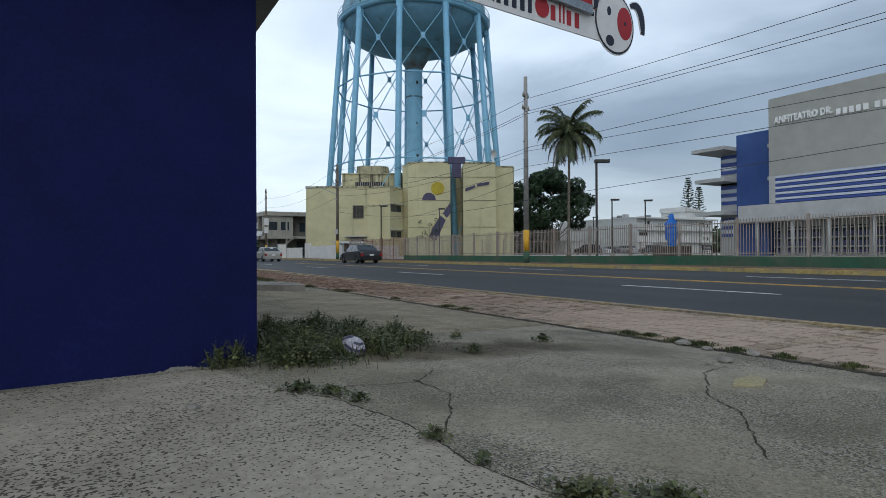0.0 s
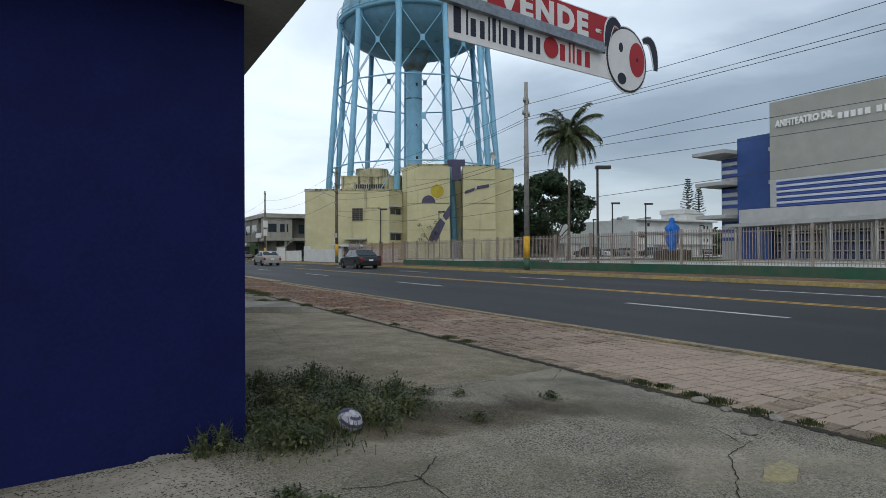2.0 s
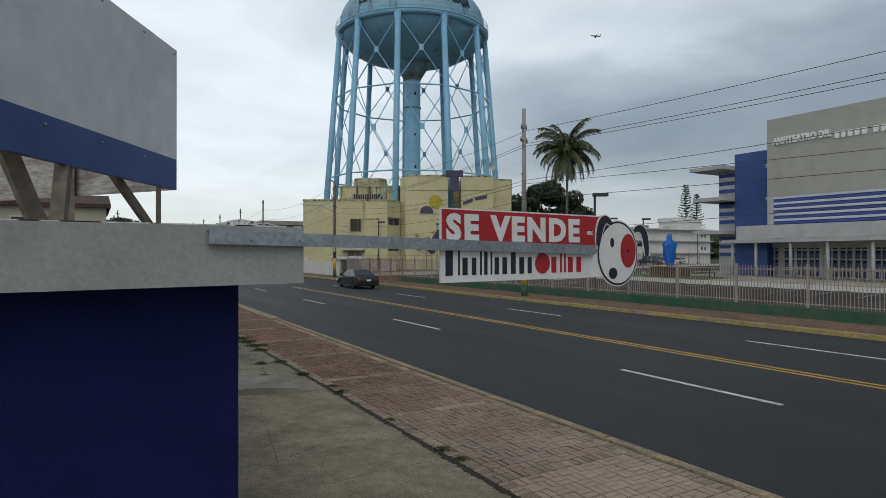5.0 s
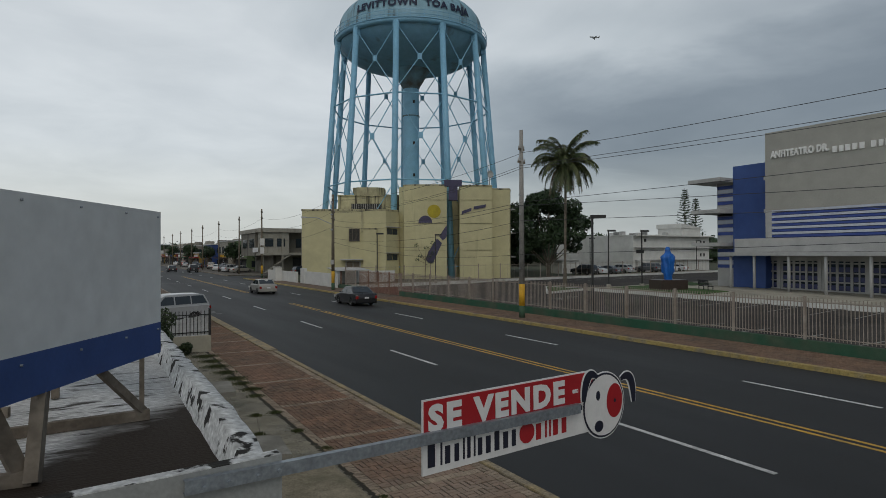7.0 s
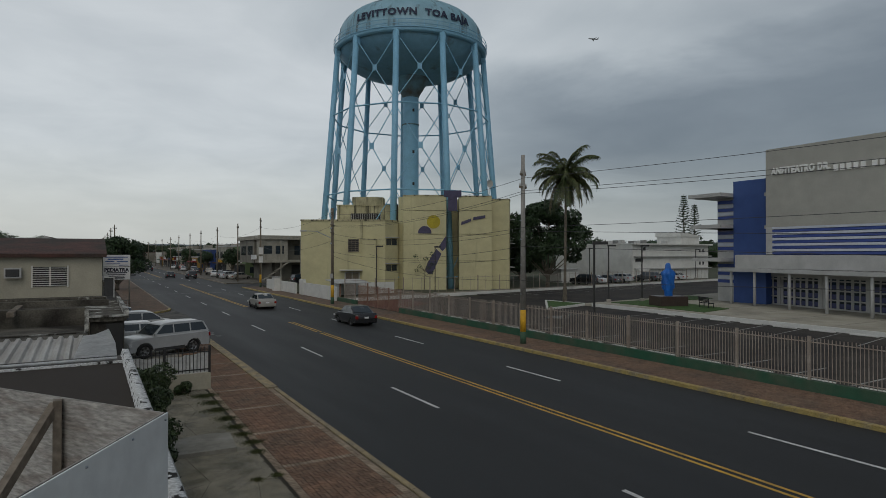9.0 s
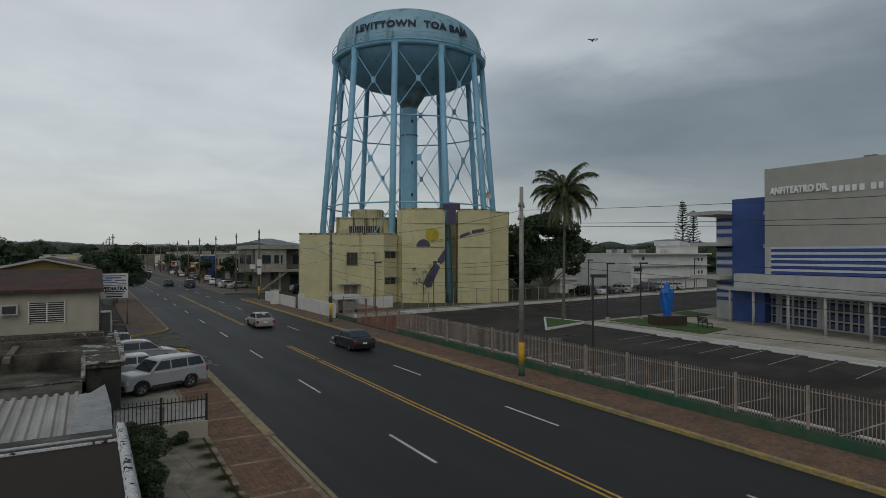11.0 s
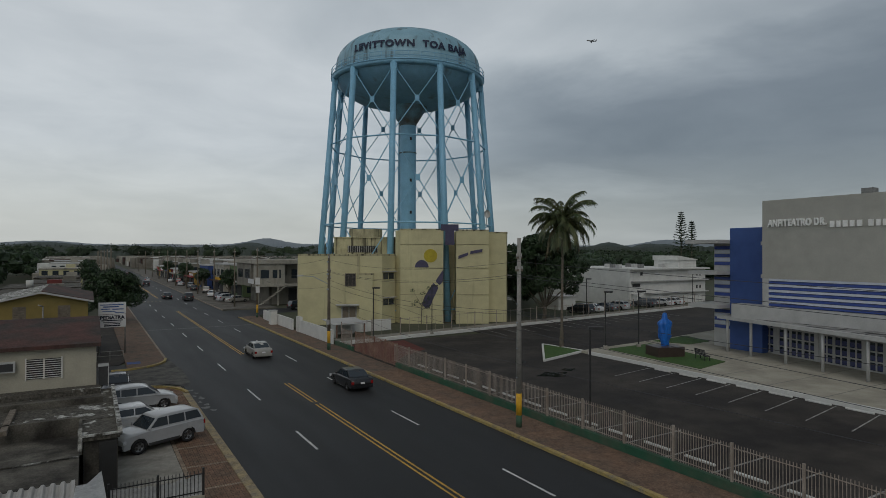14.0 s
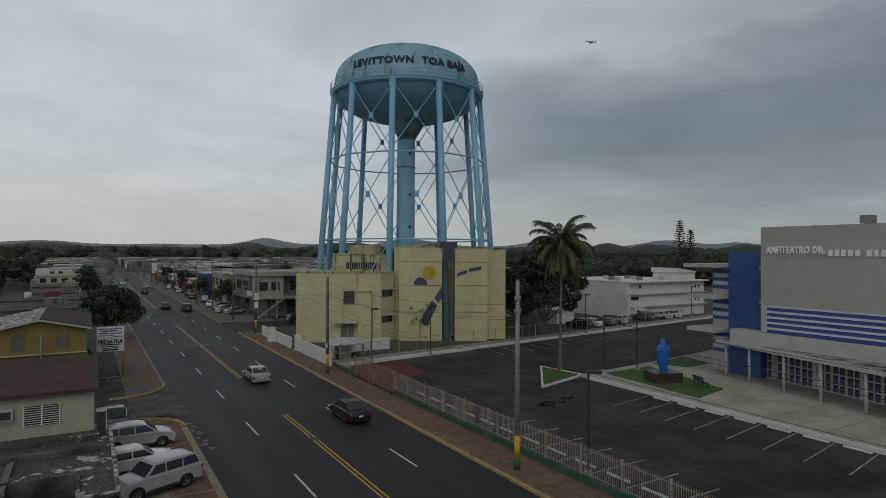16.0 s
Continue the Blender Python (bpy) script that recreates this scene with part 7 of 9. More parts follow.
def yellow_house():
    t = thing("yellow_house", "yellow house with a gabled brown and white roof", "house", at=(-0.4, 62.0, 0))
    o = t.matrix_basis.translation
    bm = bmesh.new()
    g = [(-7.5, 0), (-0.4, 0), (-0.4, 5.92), (-3.95, 6.75), (-7.5, 5.92)]
    ends = [[bm.verts.new((x - o.x, y - o.y, z)) for x, z in g] for y in (62.0, 75.0)]
    for i in range(5):
        j = (i + 1) % 5
        bm.faces.new((ends[0][i], ends[0][j], ends[1][j], ends[1][i]))
    bm.faces.new(ends[0])
    bm.faces.new(ends[1][::-1])
    bmesh.ops.recalc_face_normals(bm, faces=bm.faces[:])
    part("wall", bm, "yellow_pale", t)
    for nm, sx, m in (("roof_slope", 1, "roof_brown"), ("roof_slope", -1, "grimy_white")):
        bm = bmesh.new()
        xe = -3.95 + sx * 4.0
        q = [(-3.95, 6.80), (xe, 5.88), (xe, 6.03), (-3.95, 6.96)]
        e = [[bm.verts.new((x - o.x, y - o.y, z)) for x, z in q] for y in (61.6, 75.4)]
        for i in range(4):
            j = (i + 1) % 4
            bm.faces.new((e[0][i], e[0][j], e[1][j], e[1][i]))
        bm.faces.new(e[0])
        bm.faces.new(e[1][::-1])
        bmesh.ops.recalc_face_normals(bm, faces=bm.faces[:])
        part(nm, bm, m, t)
        bm = bmesh.new()
        q = [(-3.95, 6.74), (xe, 5.82), (xe, 5.98), (-3.95, 6.90)]
        e = [[bm.verts.new((x - o.x, y - o.y, z)) for x, z in q] for y in (61.5, 61.59)]
        for i in range(4):
            j = (i + 1) % 4
            bm.faces.new((e[0][i], e[0][j], e[1][j], e[1][i]))
        bm.faces.new(e[0])
        bm.faces.new(e[1][::-1])
        bmesh.ops.recalc_face_normals(bm, faces=bm.faces[:])
        part("gable_trim", bm, "lightgrey", t)
    for x in (-6.0, -2.72):
        w = off_box(t, "window", "pole_wood", (x, 61.95, 4.2, x + 0.95, 62.0, 5.6), label="brown wooden louvred window")
        for i in range(9):
            off_box(t, "louvre", "timber", (x + 0.05, 61.92, 4.26 + i * 0.148, x + 0.90, 61.96, 4.33 + i * 0.148), parent=w)
    off_box(t, "front_ledge", "lightgrey", (-7.6, 61.75, 3.75, -0.3, 62.0, 3.82))
    flight = part("outside_stair", turn_bm(boxes((-0.4, 62.6, 3.62, -0.2, 63.4, 3.8)), Matrix.Translation(-o)), "grimy", t, "stained outside stair")
    for i in range(7):
        part("step", turn_bm(boxes((-0.35 + 0.14 * i, 62.6, 3.6 - 0.2 * i, -0.1 + 0.14 * i, 63.4, 3.75 - 0.2 * i)), Matrix.Translation(-o)), "grimy", flight)
    part("lamp_pipe", tubes([((-3.4, -0.5, 0), (-3.4, -0.5, 5.6), 0.06), ((-3.4, -0.5, 5.6), (-3.7, -0.9, 5.75), 0.06)], 8), "pole", t)


def clinic_sign():
    t = thing("clinic_sign", "white two-panel clinic sign on steel posts", "sign", at=(1.7, 67.6, 0.14))
    for x in (-1.15, 1.15):
        part("post", tubes([((x, 0.08, 0), (x, 0.08, 5.1), 0.06)], 8), "pole", t)
    up = part("upper_panel", boxes((-1.22, -0.06, 3.98, 1.22, 0.06, 5.16)), "sign_white", t)
    lo = part("lower_panel", boxes((-1.22, -0.06, 2.66, 1.22, 0.06, 3.93)), "sign_white", t)
    for z, x0, x1, h in ((4.88, -1.05, 1.0, 0.09), (4.66, -0.8, 0.6, 0.12), (4.45, -1.0, -0.2, 0.1), (4.42, 0.0, 1.0, 0.1), (4.22, -0.9, 0.3, 0.07), (4.08, 0.2, 1.05, 0.07)):
        part("text_bar", boxes((x0, -0.07, z, x1, -0.06, z + h)), "blue_wall", up)
    bm = lettering("PEDIATRA", 0.42, 0.004, "CENTER", 0.022)
    a, b = text_width(bm)
    f = 2.2 / (b - a)
    for v in bm.verts:
        v.co = (v.co.x * f, -0.066 - v.co.z, 3.48 + v.co.y * 1.15)
    bmesh.ops.recalc_face_normals(bm, faces=bm.faces[:])
    part("sign_word", bm, "sign_black", lo, "bold black clinic word")
    for z, w, h in ((3.30, 0.95, 0.1), (3.12, 0.8, 0.07), (2.97, 0.7, 0.07), (2.76, 0.72, 0.13)):
        part("text_bar", boxes((-w, -0.07, z, w, -0.06, z + h)), "sign_black", lo)


shed()
annexe()
clinic()
yellow_house()
clinic_sign()

# low wall, railing and shrubs at the end of the yard
tagged(part("railing_wall", boxes((0.25, 24.1, 0.0, 3.62, 24.3, 0.68)), "cream_pale"), "low cream wall under the black railing", "wall", kind="structure")
rl = fence_panel("black_railing", 3.3, 0.68, 1.0, 0.135, "black", "black metal railing on the low cream wall", "railings", 0.04, 0.012)
rl.matrix_basis = pose(0.28, 24.2, 0.68, 0, 0, -90)
part("post", boxes((-0.04, 3.26, 0, 0.04, 3.34, 1.08)), "black", rl)
part("post", boxes((-0.04, 1.62, 0, 0.04, 1.70, 1.08)), "black", rl)

# a pale plastic sheet hung behind the bars
vs, fs = [], []
for i in range(41):
    x = 0.34 + 3.2 * i / 40
    yy = 24.13 + 0.1 + 0.02 * math.sin(i * 1.3) + 0.012 * math.sin(i * 2.9)
    top = 1.52 - 0.16 * math.sin(math.pi * i / 40) + 0.02 * math.sin(i * 0.9)
    vs += [(x, yy, 0.69), (x, yy + 0.03, 1.1), (x, yy, top)]
    if i:
        o = 3 * i
        fs += [(o - 3, o, o + 1, o - 2), (o - 2, o + 1, o + 2, o - 1)]
part("hung_sheet", ([(x - 0.28, y - 24.2, z - 0.68) for x, y, z in vs], [], fs), "sheet_white", rl, "pale plastic sheet hung behind the bars").matrix_basis = Matrix.Rotation(radians(90), 4, "Z")


def shrub(x, y, r, h, seed, n=900, size=0.06, name="shrub", label="leafy green shrub against the wall"):
    rs = random.Random(seed)
    t = thing(name, label, "shrub", "yard shrubs", at=(x, y, zg(x)))
    part("stems", tubes([((0, 0, 0), (rs.uniform(-r, r) * 0.6, rs.uniform(-r, r) * 0.6, h * 0.8), 0.015, 0.006) for _ in range(7)], 5), "bark", t)
    part("leaves", leaf_cloud([(rs.uniform(-r, r) * 0.6, rs.uniform(-r, r) * 0.6, h * rs.uniform(0.25, 0.85), r * rs.uniform(0.35, 0.6)) for _ in range(12)], n, size, seed), "shrub_leaf", t)
    return t


M["weed"] = island_variation(mat("weed_leaf", (0.038, 0.055, 0.017), (0.090, 0.097, 0.034), 3.0, 0.6, bump=0, grain=9, speck=0.4), 0.4)
M["shrub_leaf"] = island_variation(mat("shrub_leaf", (0.020, 0.040, 0.012), (0.045, 0.070, 0.022), 3.0, 0.6, bump=0, grain=9, speck=0.4), 0.4)
for i, (x, y, r, h) in enumerate(((0.62, 7.6, 0.22, 0.6), (0.62, 9.4, 0.25, 0.8), (0.66, 11.2, 0.32, 1.3), (0.68, 12.6, 0.4, 1.7), (0.72, 13.9, 0.5, 1.9), (0.75, 15.2, 0.6, 2.1), (0.8, 16.6, 0.65, 2.2), (0.75, 18.2, 0.65, 1.9), (0.7, 20.4, 0.65, 1.6), (0.85, 22.2, 0.7, 1.4), (1.6, 23.2, 0.5, 0.7), (2.5, 23.5, 0.3, 0.35))):
    shrub(x, y, r, h * 1.1, 40 + i, int(4200 * r / 0.6), 0.05)

# ---------------------------------------------------------------- buildings farther off
def storey_block(name, x0, y0, x1, y1, h, wall, label, floors=2, bays=5, group="", roof="lightgrey", side_bays=3):
    """A flat-roofed block with windows on the two sides that face the street."""
    t = thing(name, label, "building", group, at=(x0, y0, 0.1))
    o = Matrix.Translation((-x0, -y0, -0.1))
    part("wall", turn_bm(boxes((x0, y0, 0.0, x1, y1, h)), o), wall, t)
    part("roof_edge", turn_bm(boxes((x0 - 0.2, y0 - 0.2, h, x1 + 0.2, y1 + 0.2, h + 0.35)), o), roof, t)
    fh = h / floors
    for f in range(floors):
        for b in range(bays):
            xa = x0 + (x1 - x0) * (b + 0.22) / bays
            xb = x0 + (x1 - x0) * (b + 0.78) / bays
            part("window", turn_bm(boxes((xa, y0 - 0.05, f * fh + 0.9, xb, y0 + 0.05, f * fh + min(2.3, fh - 0.4))), o), "glass", t)
        for b in range(side_bays):
            ya = y0 + (y1 - y0) * (b + 0.22) / side_bays
            yb = y0 + (y1 - y0) * (b + 0.78) / side_bays
            part("window", turn_bm(boxes((x0 - 0.05, ya, f * fh + 0.6, x0 + 0.05, yb, f * fh + min(2.4, fh - 0.4))), o), "glass", t)
    return t


def corner_shop():
    t = thing("corner_shop", "two-storey grey shop building with a gallery and outside stair", "building", at=(27.5, 116, 0.1))
    o = Matrix.Translation((-27.5, -116, -0.1))

    def pb(name, m, *r, parent=t, label=""):
        return part(name, turn_bm(boxes(*r), o), m, parent, label)

    pb("wall", "shop_grey", (30.5, 118.5, 0, 52, 134, 8.2), (27.5, 121, 3.6, 31, 134, 8.2))
    pb("roof_slab", "shop_pale", (27.2, 115.8, 8.2, 52.4, 134.4, 9.0), label="pale flat roof slab with a deep edge")
    pb("gallery_floor", "shop_pale", (27.2, 115.8, 3.7, 52.4, 118.5, 4.2))
    for x in (27.6, 31.5, 35.5, 39.5, 43.5, 47.5):
        pb("gallery_post", "shop_pale", (x, 116.0, 0, x + 0.35, 116.35, 8.2))
    pb("bay_wall", "shop_pale", (27.5, 116.2, 4.2, 33.0, 118.6, 8.2), label="white upper corner room")
    for x in (28.3, 30.6):
        pb("window", "glass", (x, 116.12, 5.4, x + 1.6, 116.22, 7.0))
    pb("window", "glass", (27.42, 122, 5.2, 27.52, 126, 7.0), (27.42, 128, 5.2, 27.52, 132, 7.0))
    for x in (35, 39, 43, 47):
        pb("upper_window", "glass", (x, 118.42, 5.2, x + 2.0, 118.52, 7.0))
        pb("shop_front", "dark", (x - 0.6, 118.4, 0.3, x + 2.4, 118.52, 3.2))
    st = [(33.0 - 0.34 * i, 115.0, 3.9 - 0.24 * i, 33.4 - 0.34 * i, 115.9, 4.05 - 0.24 * i) for i in range(16)]
    flight = pb("outside_stair", "shop_pale", (33.0, 115.0, 3.75, 33.6, 115.9, 3.95), label="pale outside stair")
    for q in st:
        pb("step", "shop_pale", q, parent=flight)
    pb("shop_sign", "sign_white", (27.0, 117, 4.3, 27.2, 121, 5.2))
    return t


M["shop_grey"] = mat("grey_shop_wall", (0.235, 0.22, 0.185), (0.17, 0.16, 0.135), 0.3, 0.85, bump=0.1, grain=8, speck=0.1, streak=((0.05, 0.047, 0.04), 0.7, 0.56, 0.7))
M["shop_pale"] = mat("pale_shop_wall", (0.37, 0.35, 0.30), (0.30, 0.285, 0.24), 0.3, 0.85, bump=0.1, grain=8, speck=0.1, streak=((0.08, 0.075, 0.06), 0.7, 0.58, 0.6))
M["shop_yellow"] = mat("yellow_shop_wall", (0.33, 0.22, 0.06), (0.27, 0.19, 0.06), 0.3, 0.85, bump=0.1, grain=8, speck=0.06)
M["shop_green"] = mat("green_shop_wall", (0.15, 0.20, 0.10), (0.12, 0.17, 0.09), 0.3, 0.85, bump=0.1, grain=8, speck=0.06)
M["shop_blue"] = mat("blue_shop_wall", (0.04, 0.08, 0.26), (0.05, 0.08, 0.2), 0.3, 0.85, bump=0.1, grain=8, speck=0.06)
M["shop_red"] = mat("red_shop_wall", (0.20, 0.045, 0.04), (0.16, 0.05, 0.045), 0.3, 0.85, bump=0.1, grain=8, speck=0.06)
corner_shop()
for j, (xx, yy, hh, rr) in enumerate(((27.0, 139.5, 6.5, 2.2), (26.5, 172, 6.0, 2.0), (26.8, 208, 7.0, 2.4), (26.0, 250, 7.0, 2.4), (0.2, 170, 7.0, 2.6), (0.0, 206, 7.5, 2.8), (-0.4, 238, 8.0, 3.0), (56.0, 150, 9, 4.5), (50.0, 176, 9, 4.0))):
    leafy_tree("street_tree", xx, yy, hh, rr, 300 + j, "small dark street tree between the shops", 900, 0.4, low=0.3)
rs = random.Random(5)
y = 142.0
tones = ("shop_green", "shop_pale", "shop_blue", "shop_yellow", "shop_grey", "shop_pale", "shop_red", "shop_grey", "shop_pale", "shop_yellow")
for i in range(10):
    d = rs.uniform(11, 17)
    sb = storey_block("street_shop", 30.5 - min(4, i), y, 44, y + d, rs.choice((4.2, 6.6, 7.2)), tones[i], f"{('green', 'pale', 'blue', 'yellow', 'grey', 'cream', 'red', 'grey', 'white', 'yellow')[i]} flat-roofed shop along the far street", 2 if i % 3 else 1, 3, "street shops")
    part("shop_awning", boxes((-1.3, 0.4, 2.7, 0.0, d - 0.4, 2.95)), ("shop_pale", "roof_brown", "shop_grey", "sign_red", "green")[i % 5], sb, "projecting shop awning")
    for q in range(2):
        part("shop_door", boxes((-0.06, 1.2 + q * d * 0.45, 0, 0.0, 1.2 + q * d * 0.45 + d * 0.3, 2.5)), "dark", sb)
    part("sign_board", boxes((-0.25, d * 0.25, 3.05, -0.05, d * 0.75, 3.7)), ("sign_white", "yellow", "blue_wall", "sign_white", "sign_red")[i % 5], sb)
    part("roof_box", boxes((3.0, d * 0.4, 3.0, 5.2, d * 0.7, 8.0)), "shop_pale" if i % 2 else "shop_grey", sb)
    y += d + rs.uniform(1, 4)
for x0, y0, x1, y1, h, wm, rm, lab in (
        (-13, 111, -1.8, 127, 3.5, "shop_grey", "grimy", "flat-roofed grey house with a dark stained roof"),
        (-14, 133, -1.8, 150, 3.4, "shop_red", "grimy", "flat-roofed house with a red front and dark roof"),
        (-12, 157, -2.2, 172, 3.3, "shop_grey", "grimy", "flat-roofed house beside the far street"),
        (-12, 180, -2.2, 197, 3.6, "shop_pale", "grimy", "pale flat-roofed house beside the far street"),
        (-13, 213, -2.0, 232, 5.2, "cream", "shop_pale", "cream two-storey block beside the far street"),
        (-14, 244, -2.2, 262, 3.8, "shop_grey", "lightgrey", "flat-roofed house beside the far street"),
        (-13, 270, -2.2, 290, 6.0, "shop_pale", "lightgrey", "pale two-storey house beside the far street"),
        (-12, 300, -2.2, 322, 3.8, "shop_red", "grimy", "low red house beside the far street"),
        (-14, 330, -2.2, 352, 6.2, "shop_pale", "lightgrey", "pale two-storey house beside the far street")):
    hb = storey_block("street_house", x0, y0, x1, y1, h, wm, lab, 2 if h > 5 else 1, 4, "street houses", rm)
    o = Vector((x0, y0, 0.1))
    if y0 == 133:
        part("roof_tank", tubes([((4.0, 4.0, h + 0.2), (4.0, 4.0, h + 1.5), 0.6)], 14), "white", hb, "white roof water tank")
    part("roof_room", boxes((6.5, 9.0, h + 0.2, 9.0, 12.0, h + 1.3)), wm, hb)


def white_block():
    t = thing("white_block", "long white three-storey building with thin floor ledges", "building", at=Matrix.Translation((88.5, 78.6, 0.2)) @ Matrix.Scale(0.875, 4))
    o = Matrix.Translation((-101, -89, -0.2))

    def pb(name, m, *r, parent=t, label=""):
        return part(name, turn_bm(boxes(*r), o), m, parent, label)

    pb("wall", "white", (101, 89, 0, 127, 114, 8.2), label="plain white walls with faint stains")
    for z in (2.75, 5.5):
        pb("floor_ledge", "lightgrey", (101.4, 88.3, z, 127.4, 89.02, z + 0.2), label="thin projecting floor ledge")
    pb("roof_slab", "white", (100.9, 88.1, 8.2, 127.6, 114.2, 8.45), label="flat white roof slab with an overhang")
    pb("roof_edge", "lightgrey", (100.9, 88.05, 8.12, 127.6, 88.6, 8.2))
    room = pb("roof_room", "white", (118.5, 90, 8.45, 125, 97, 10.2), label="white roof room with a sloping top")
    bm = bmesh.new()
    ends = [[bm.verts.new((x - 101, y - 89, z - 0.2)) for x, z in ((118.2, 10.2), (125.3, 10.2), (125.3, 10.4), (118.2, 11.3))] for y in (89.8, 97.2)]
    for i in range(4):
        j = (i + 1) % 4
        bm.faces.new((ends[0][i], ends[0][j], ends[1][j], ends[1][i]))
    bm.faces.new(ends[0][::-1])
    bm.faces.new(ends[1])
    bmesh.ops.recalc_face_normals(bm, faces=bm.faces[:])
    part("sloping_top", bm, "white", room)
    pb("porch", "white", (101.6, 87.6, 0, 104.6, 89, 2.75), label="low white porch at the corner")
    for x, z, w in ((104.4, 6.9, 0.7), (101.9, 4.4, 2.4), (123.6, 6.6, 0.5), (124.8, 6.6, 0.5), (123.6, 3.6, 0.5), (124.8, 3.6, 0.5), (102.2, 1.6, 0.7)):
        y = 87.55 if z < 2 else 88.95
        win = pb("window", "dark", (x, y, z, x + w, y + 0.05, z + 0.7))
        pb("window_frame", "lightgrey", (x - 0.06, y - 0.03, z - 0.08, x + w + 0.06, y + 0.02, z), parent=win)
    for i in range(7):
        pb("roof_unit", "roof_unit" if i % 2 else "lightgrey", (102 + 2.4 * i, 93 + (i % 3) * 4, 8.45, 103 + 2.4 * i, 94 + (i % 3) * 4, 9.3))
    s = thing("garden_store", "small white store hut with a sloped roof", "hut", at=(71, 79, 0.2))
    part("wall", boxes((0, 0, 0, 4, 3, 2.4)), "white", s)
    part("roof", boxes((-0.3, -0.3, 2.4, 4.3, 3.3, 2.6)), "lightgrey", s)


white_block()


def araucaria(x, y, h, seed):
    r2 = random.Random(seed)
    t = thing("araucaria", "slender dark araucaria pine with tiered branches", "pine tree", at=(x, y, 0))
    part("trunk", tubes([((0, 0, 0), (0, 0, h), 0.3, 0.05)], 8), "bark", t)
    vs, fs = [], []
    z = h * 0.18
    while z < h - 0.3:
        R = 0.19 * (h - z) + 0.5
        for k in range(6):
            a = k * math.pi / 3 + r2.uniform(0, 1)
            for q in range(7):
                u = q / 6
                c = Vector((math.cos(a) * R * u, math.sin(a) * R * u, z + 0.25 * R * u * u))
                for _ in range(3):
                    d = Vector((r2.uniform(-1, 1), r2.uniform(-1, 1), r2.uniform(-0.3, 0.6))).normalized() * 0.38
                    e = Vector((r2.uniform(-1, 1), r2.uniform(-1, 1), r2.uniform(-0.5, 0.5))).normalized() * 0.12
                    i = len(vs)
                    vs += [tuple(c - d), tuple(c + e), tuple(c + d), tuple(c - e)]
                    fs.append((i, i + 1, i + 2, i + 3))
        z += 0.55 + 0.03 * (h - z)
    part("needles", (vs, [], fs), "leaf", t)


araucaria(151.5, 115.4, 23.2, 1)
araucaria(154.0, 113.6, 20.2, 2)
leafy_tree("street_tree", 2.7, 97.5, 8.9, 4.0, 21, "dark brownish street tree beside the clinic sign", 9000, 0.24, low=0.12, clump=0.8, clumps=36)
for i, (x, y, h, r) in enumerate(((-30, 108, 11, 6), (-34, 122, 12, 7), (-44, 112, 12, 7), (-34, 150, 12, 7), (-18, 86, 6, 4), (-12, 80, 5, 3.5), (-48, 140, 13, 8), (66, 84, 9, 4.5), (72, 92, 9, 5), (78, 100, 9, 5), (66, 104, 10, 5), (36, 140, 8, 4), (20, 128, 0, 0))):
    if h:
        leafy_tree("garden_tree", x, y, h, r, 60 + i, "dark green spreading tree among the houses", 2600, 0.55, "leaf", low=0.15)


def crowns(spots, leaves, size, seed):
    """Lumpy dark crowns (x, y, z, radius) with leaves on their skin."""
    bm = bmesh.new()
    bmesh.ops.create_icosphere(bm, subdivisions=2, radius=1.0)
    base = np.array([tuple(v.co) for v in bm.verts])
    faces = [tuple(v.index for v in f.verts) for f in bm.faces]
    bm.free()
    rs2 = np.random.RandomState(seed)
    vs, fs = [], []
    for x, y, z, r in spots:
        k = 1 + 0.22 * np.sin(base @ rs2.normal(0, 3.0, 3) + rs2.uniform(0, 6)) + rs2.normal(0, 0.10, len(base))
        q = base * (k * r * 0.74)[:, None] * np.array((1, 1, 0.85)) + np.array((x, y, z))
        o = len(vs)
        vs += [tuple(c) for c in q]
        fs += [tuple(o + i for i in f) for f in faces]
    lv, _, lf = leaf_cloud(spots, leaves, size, seed + 1, 0.7)
    o = len(vs)
    return vs + lv, [], fs + [tuple(o + i for i in f) for f in lf]


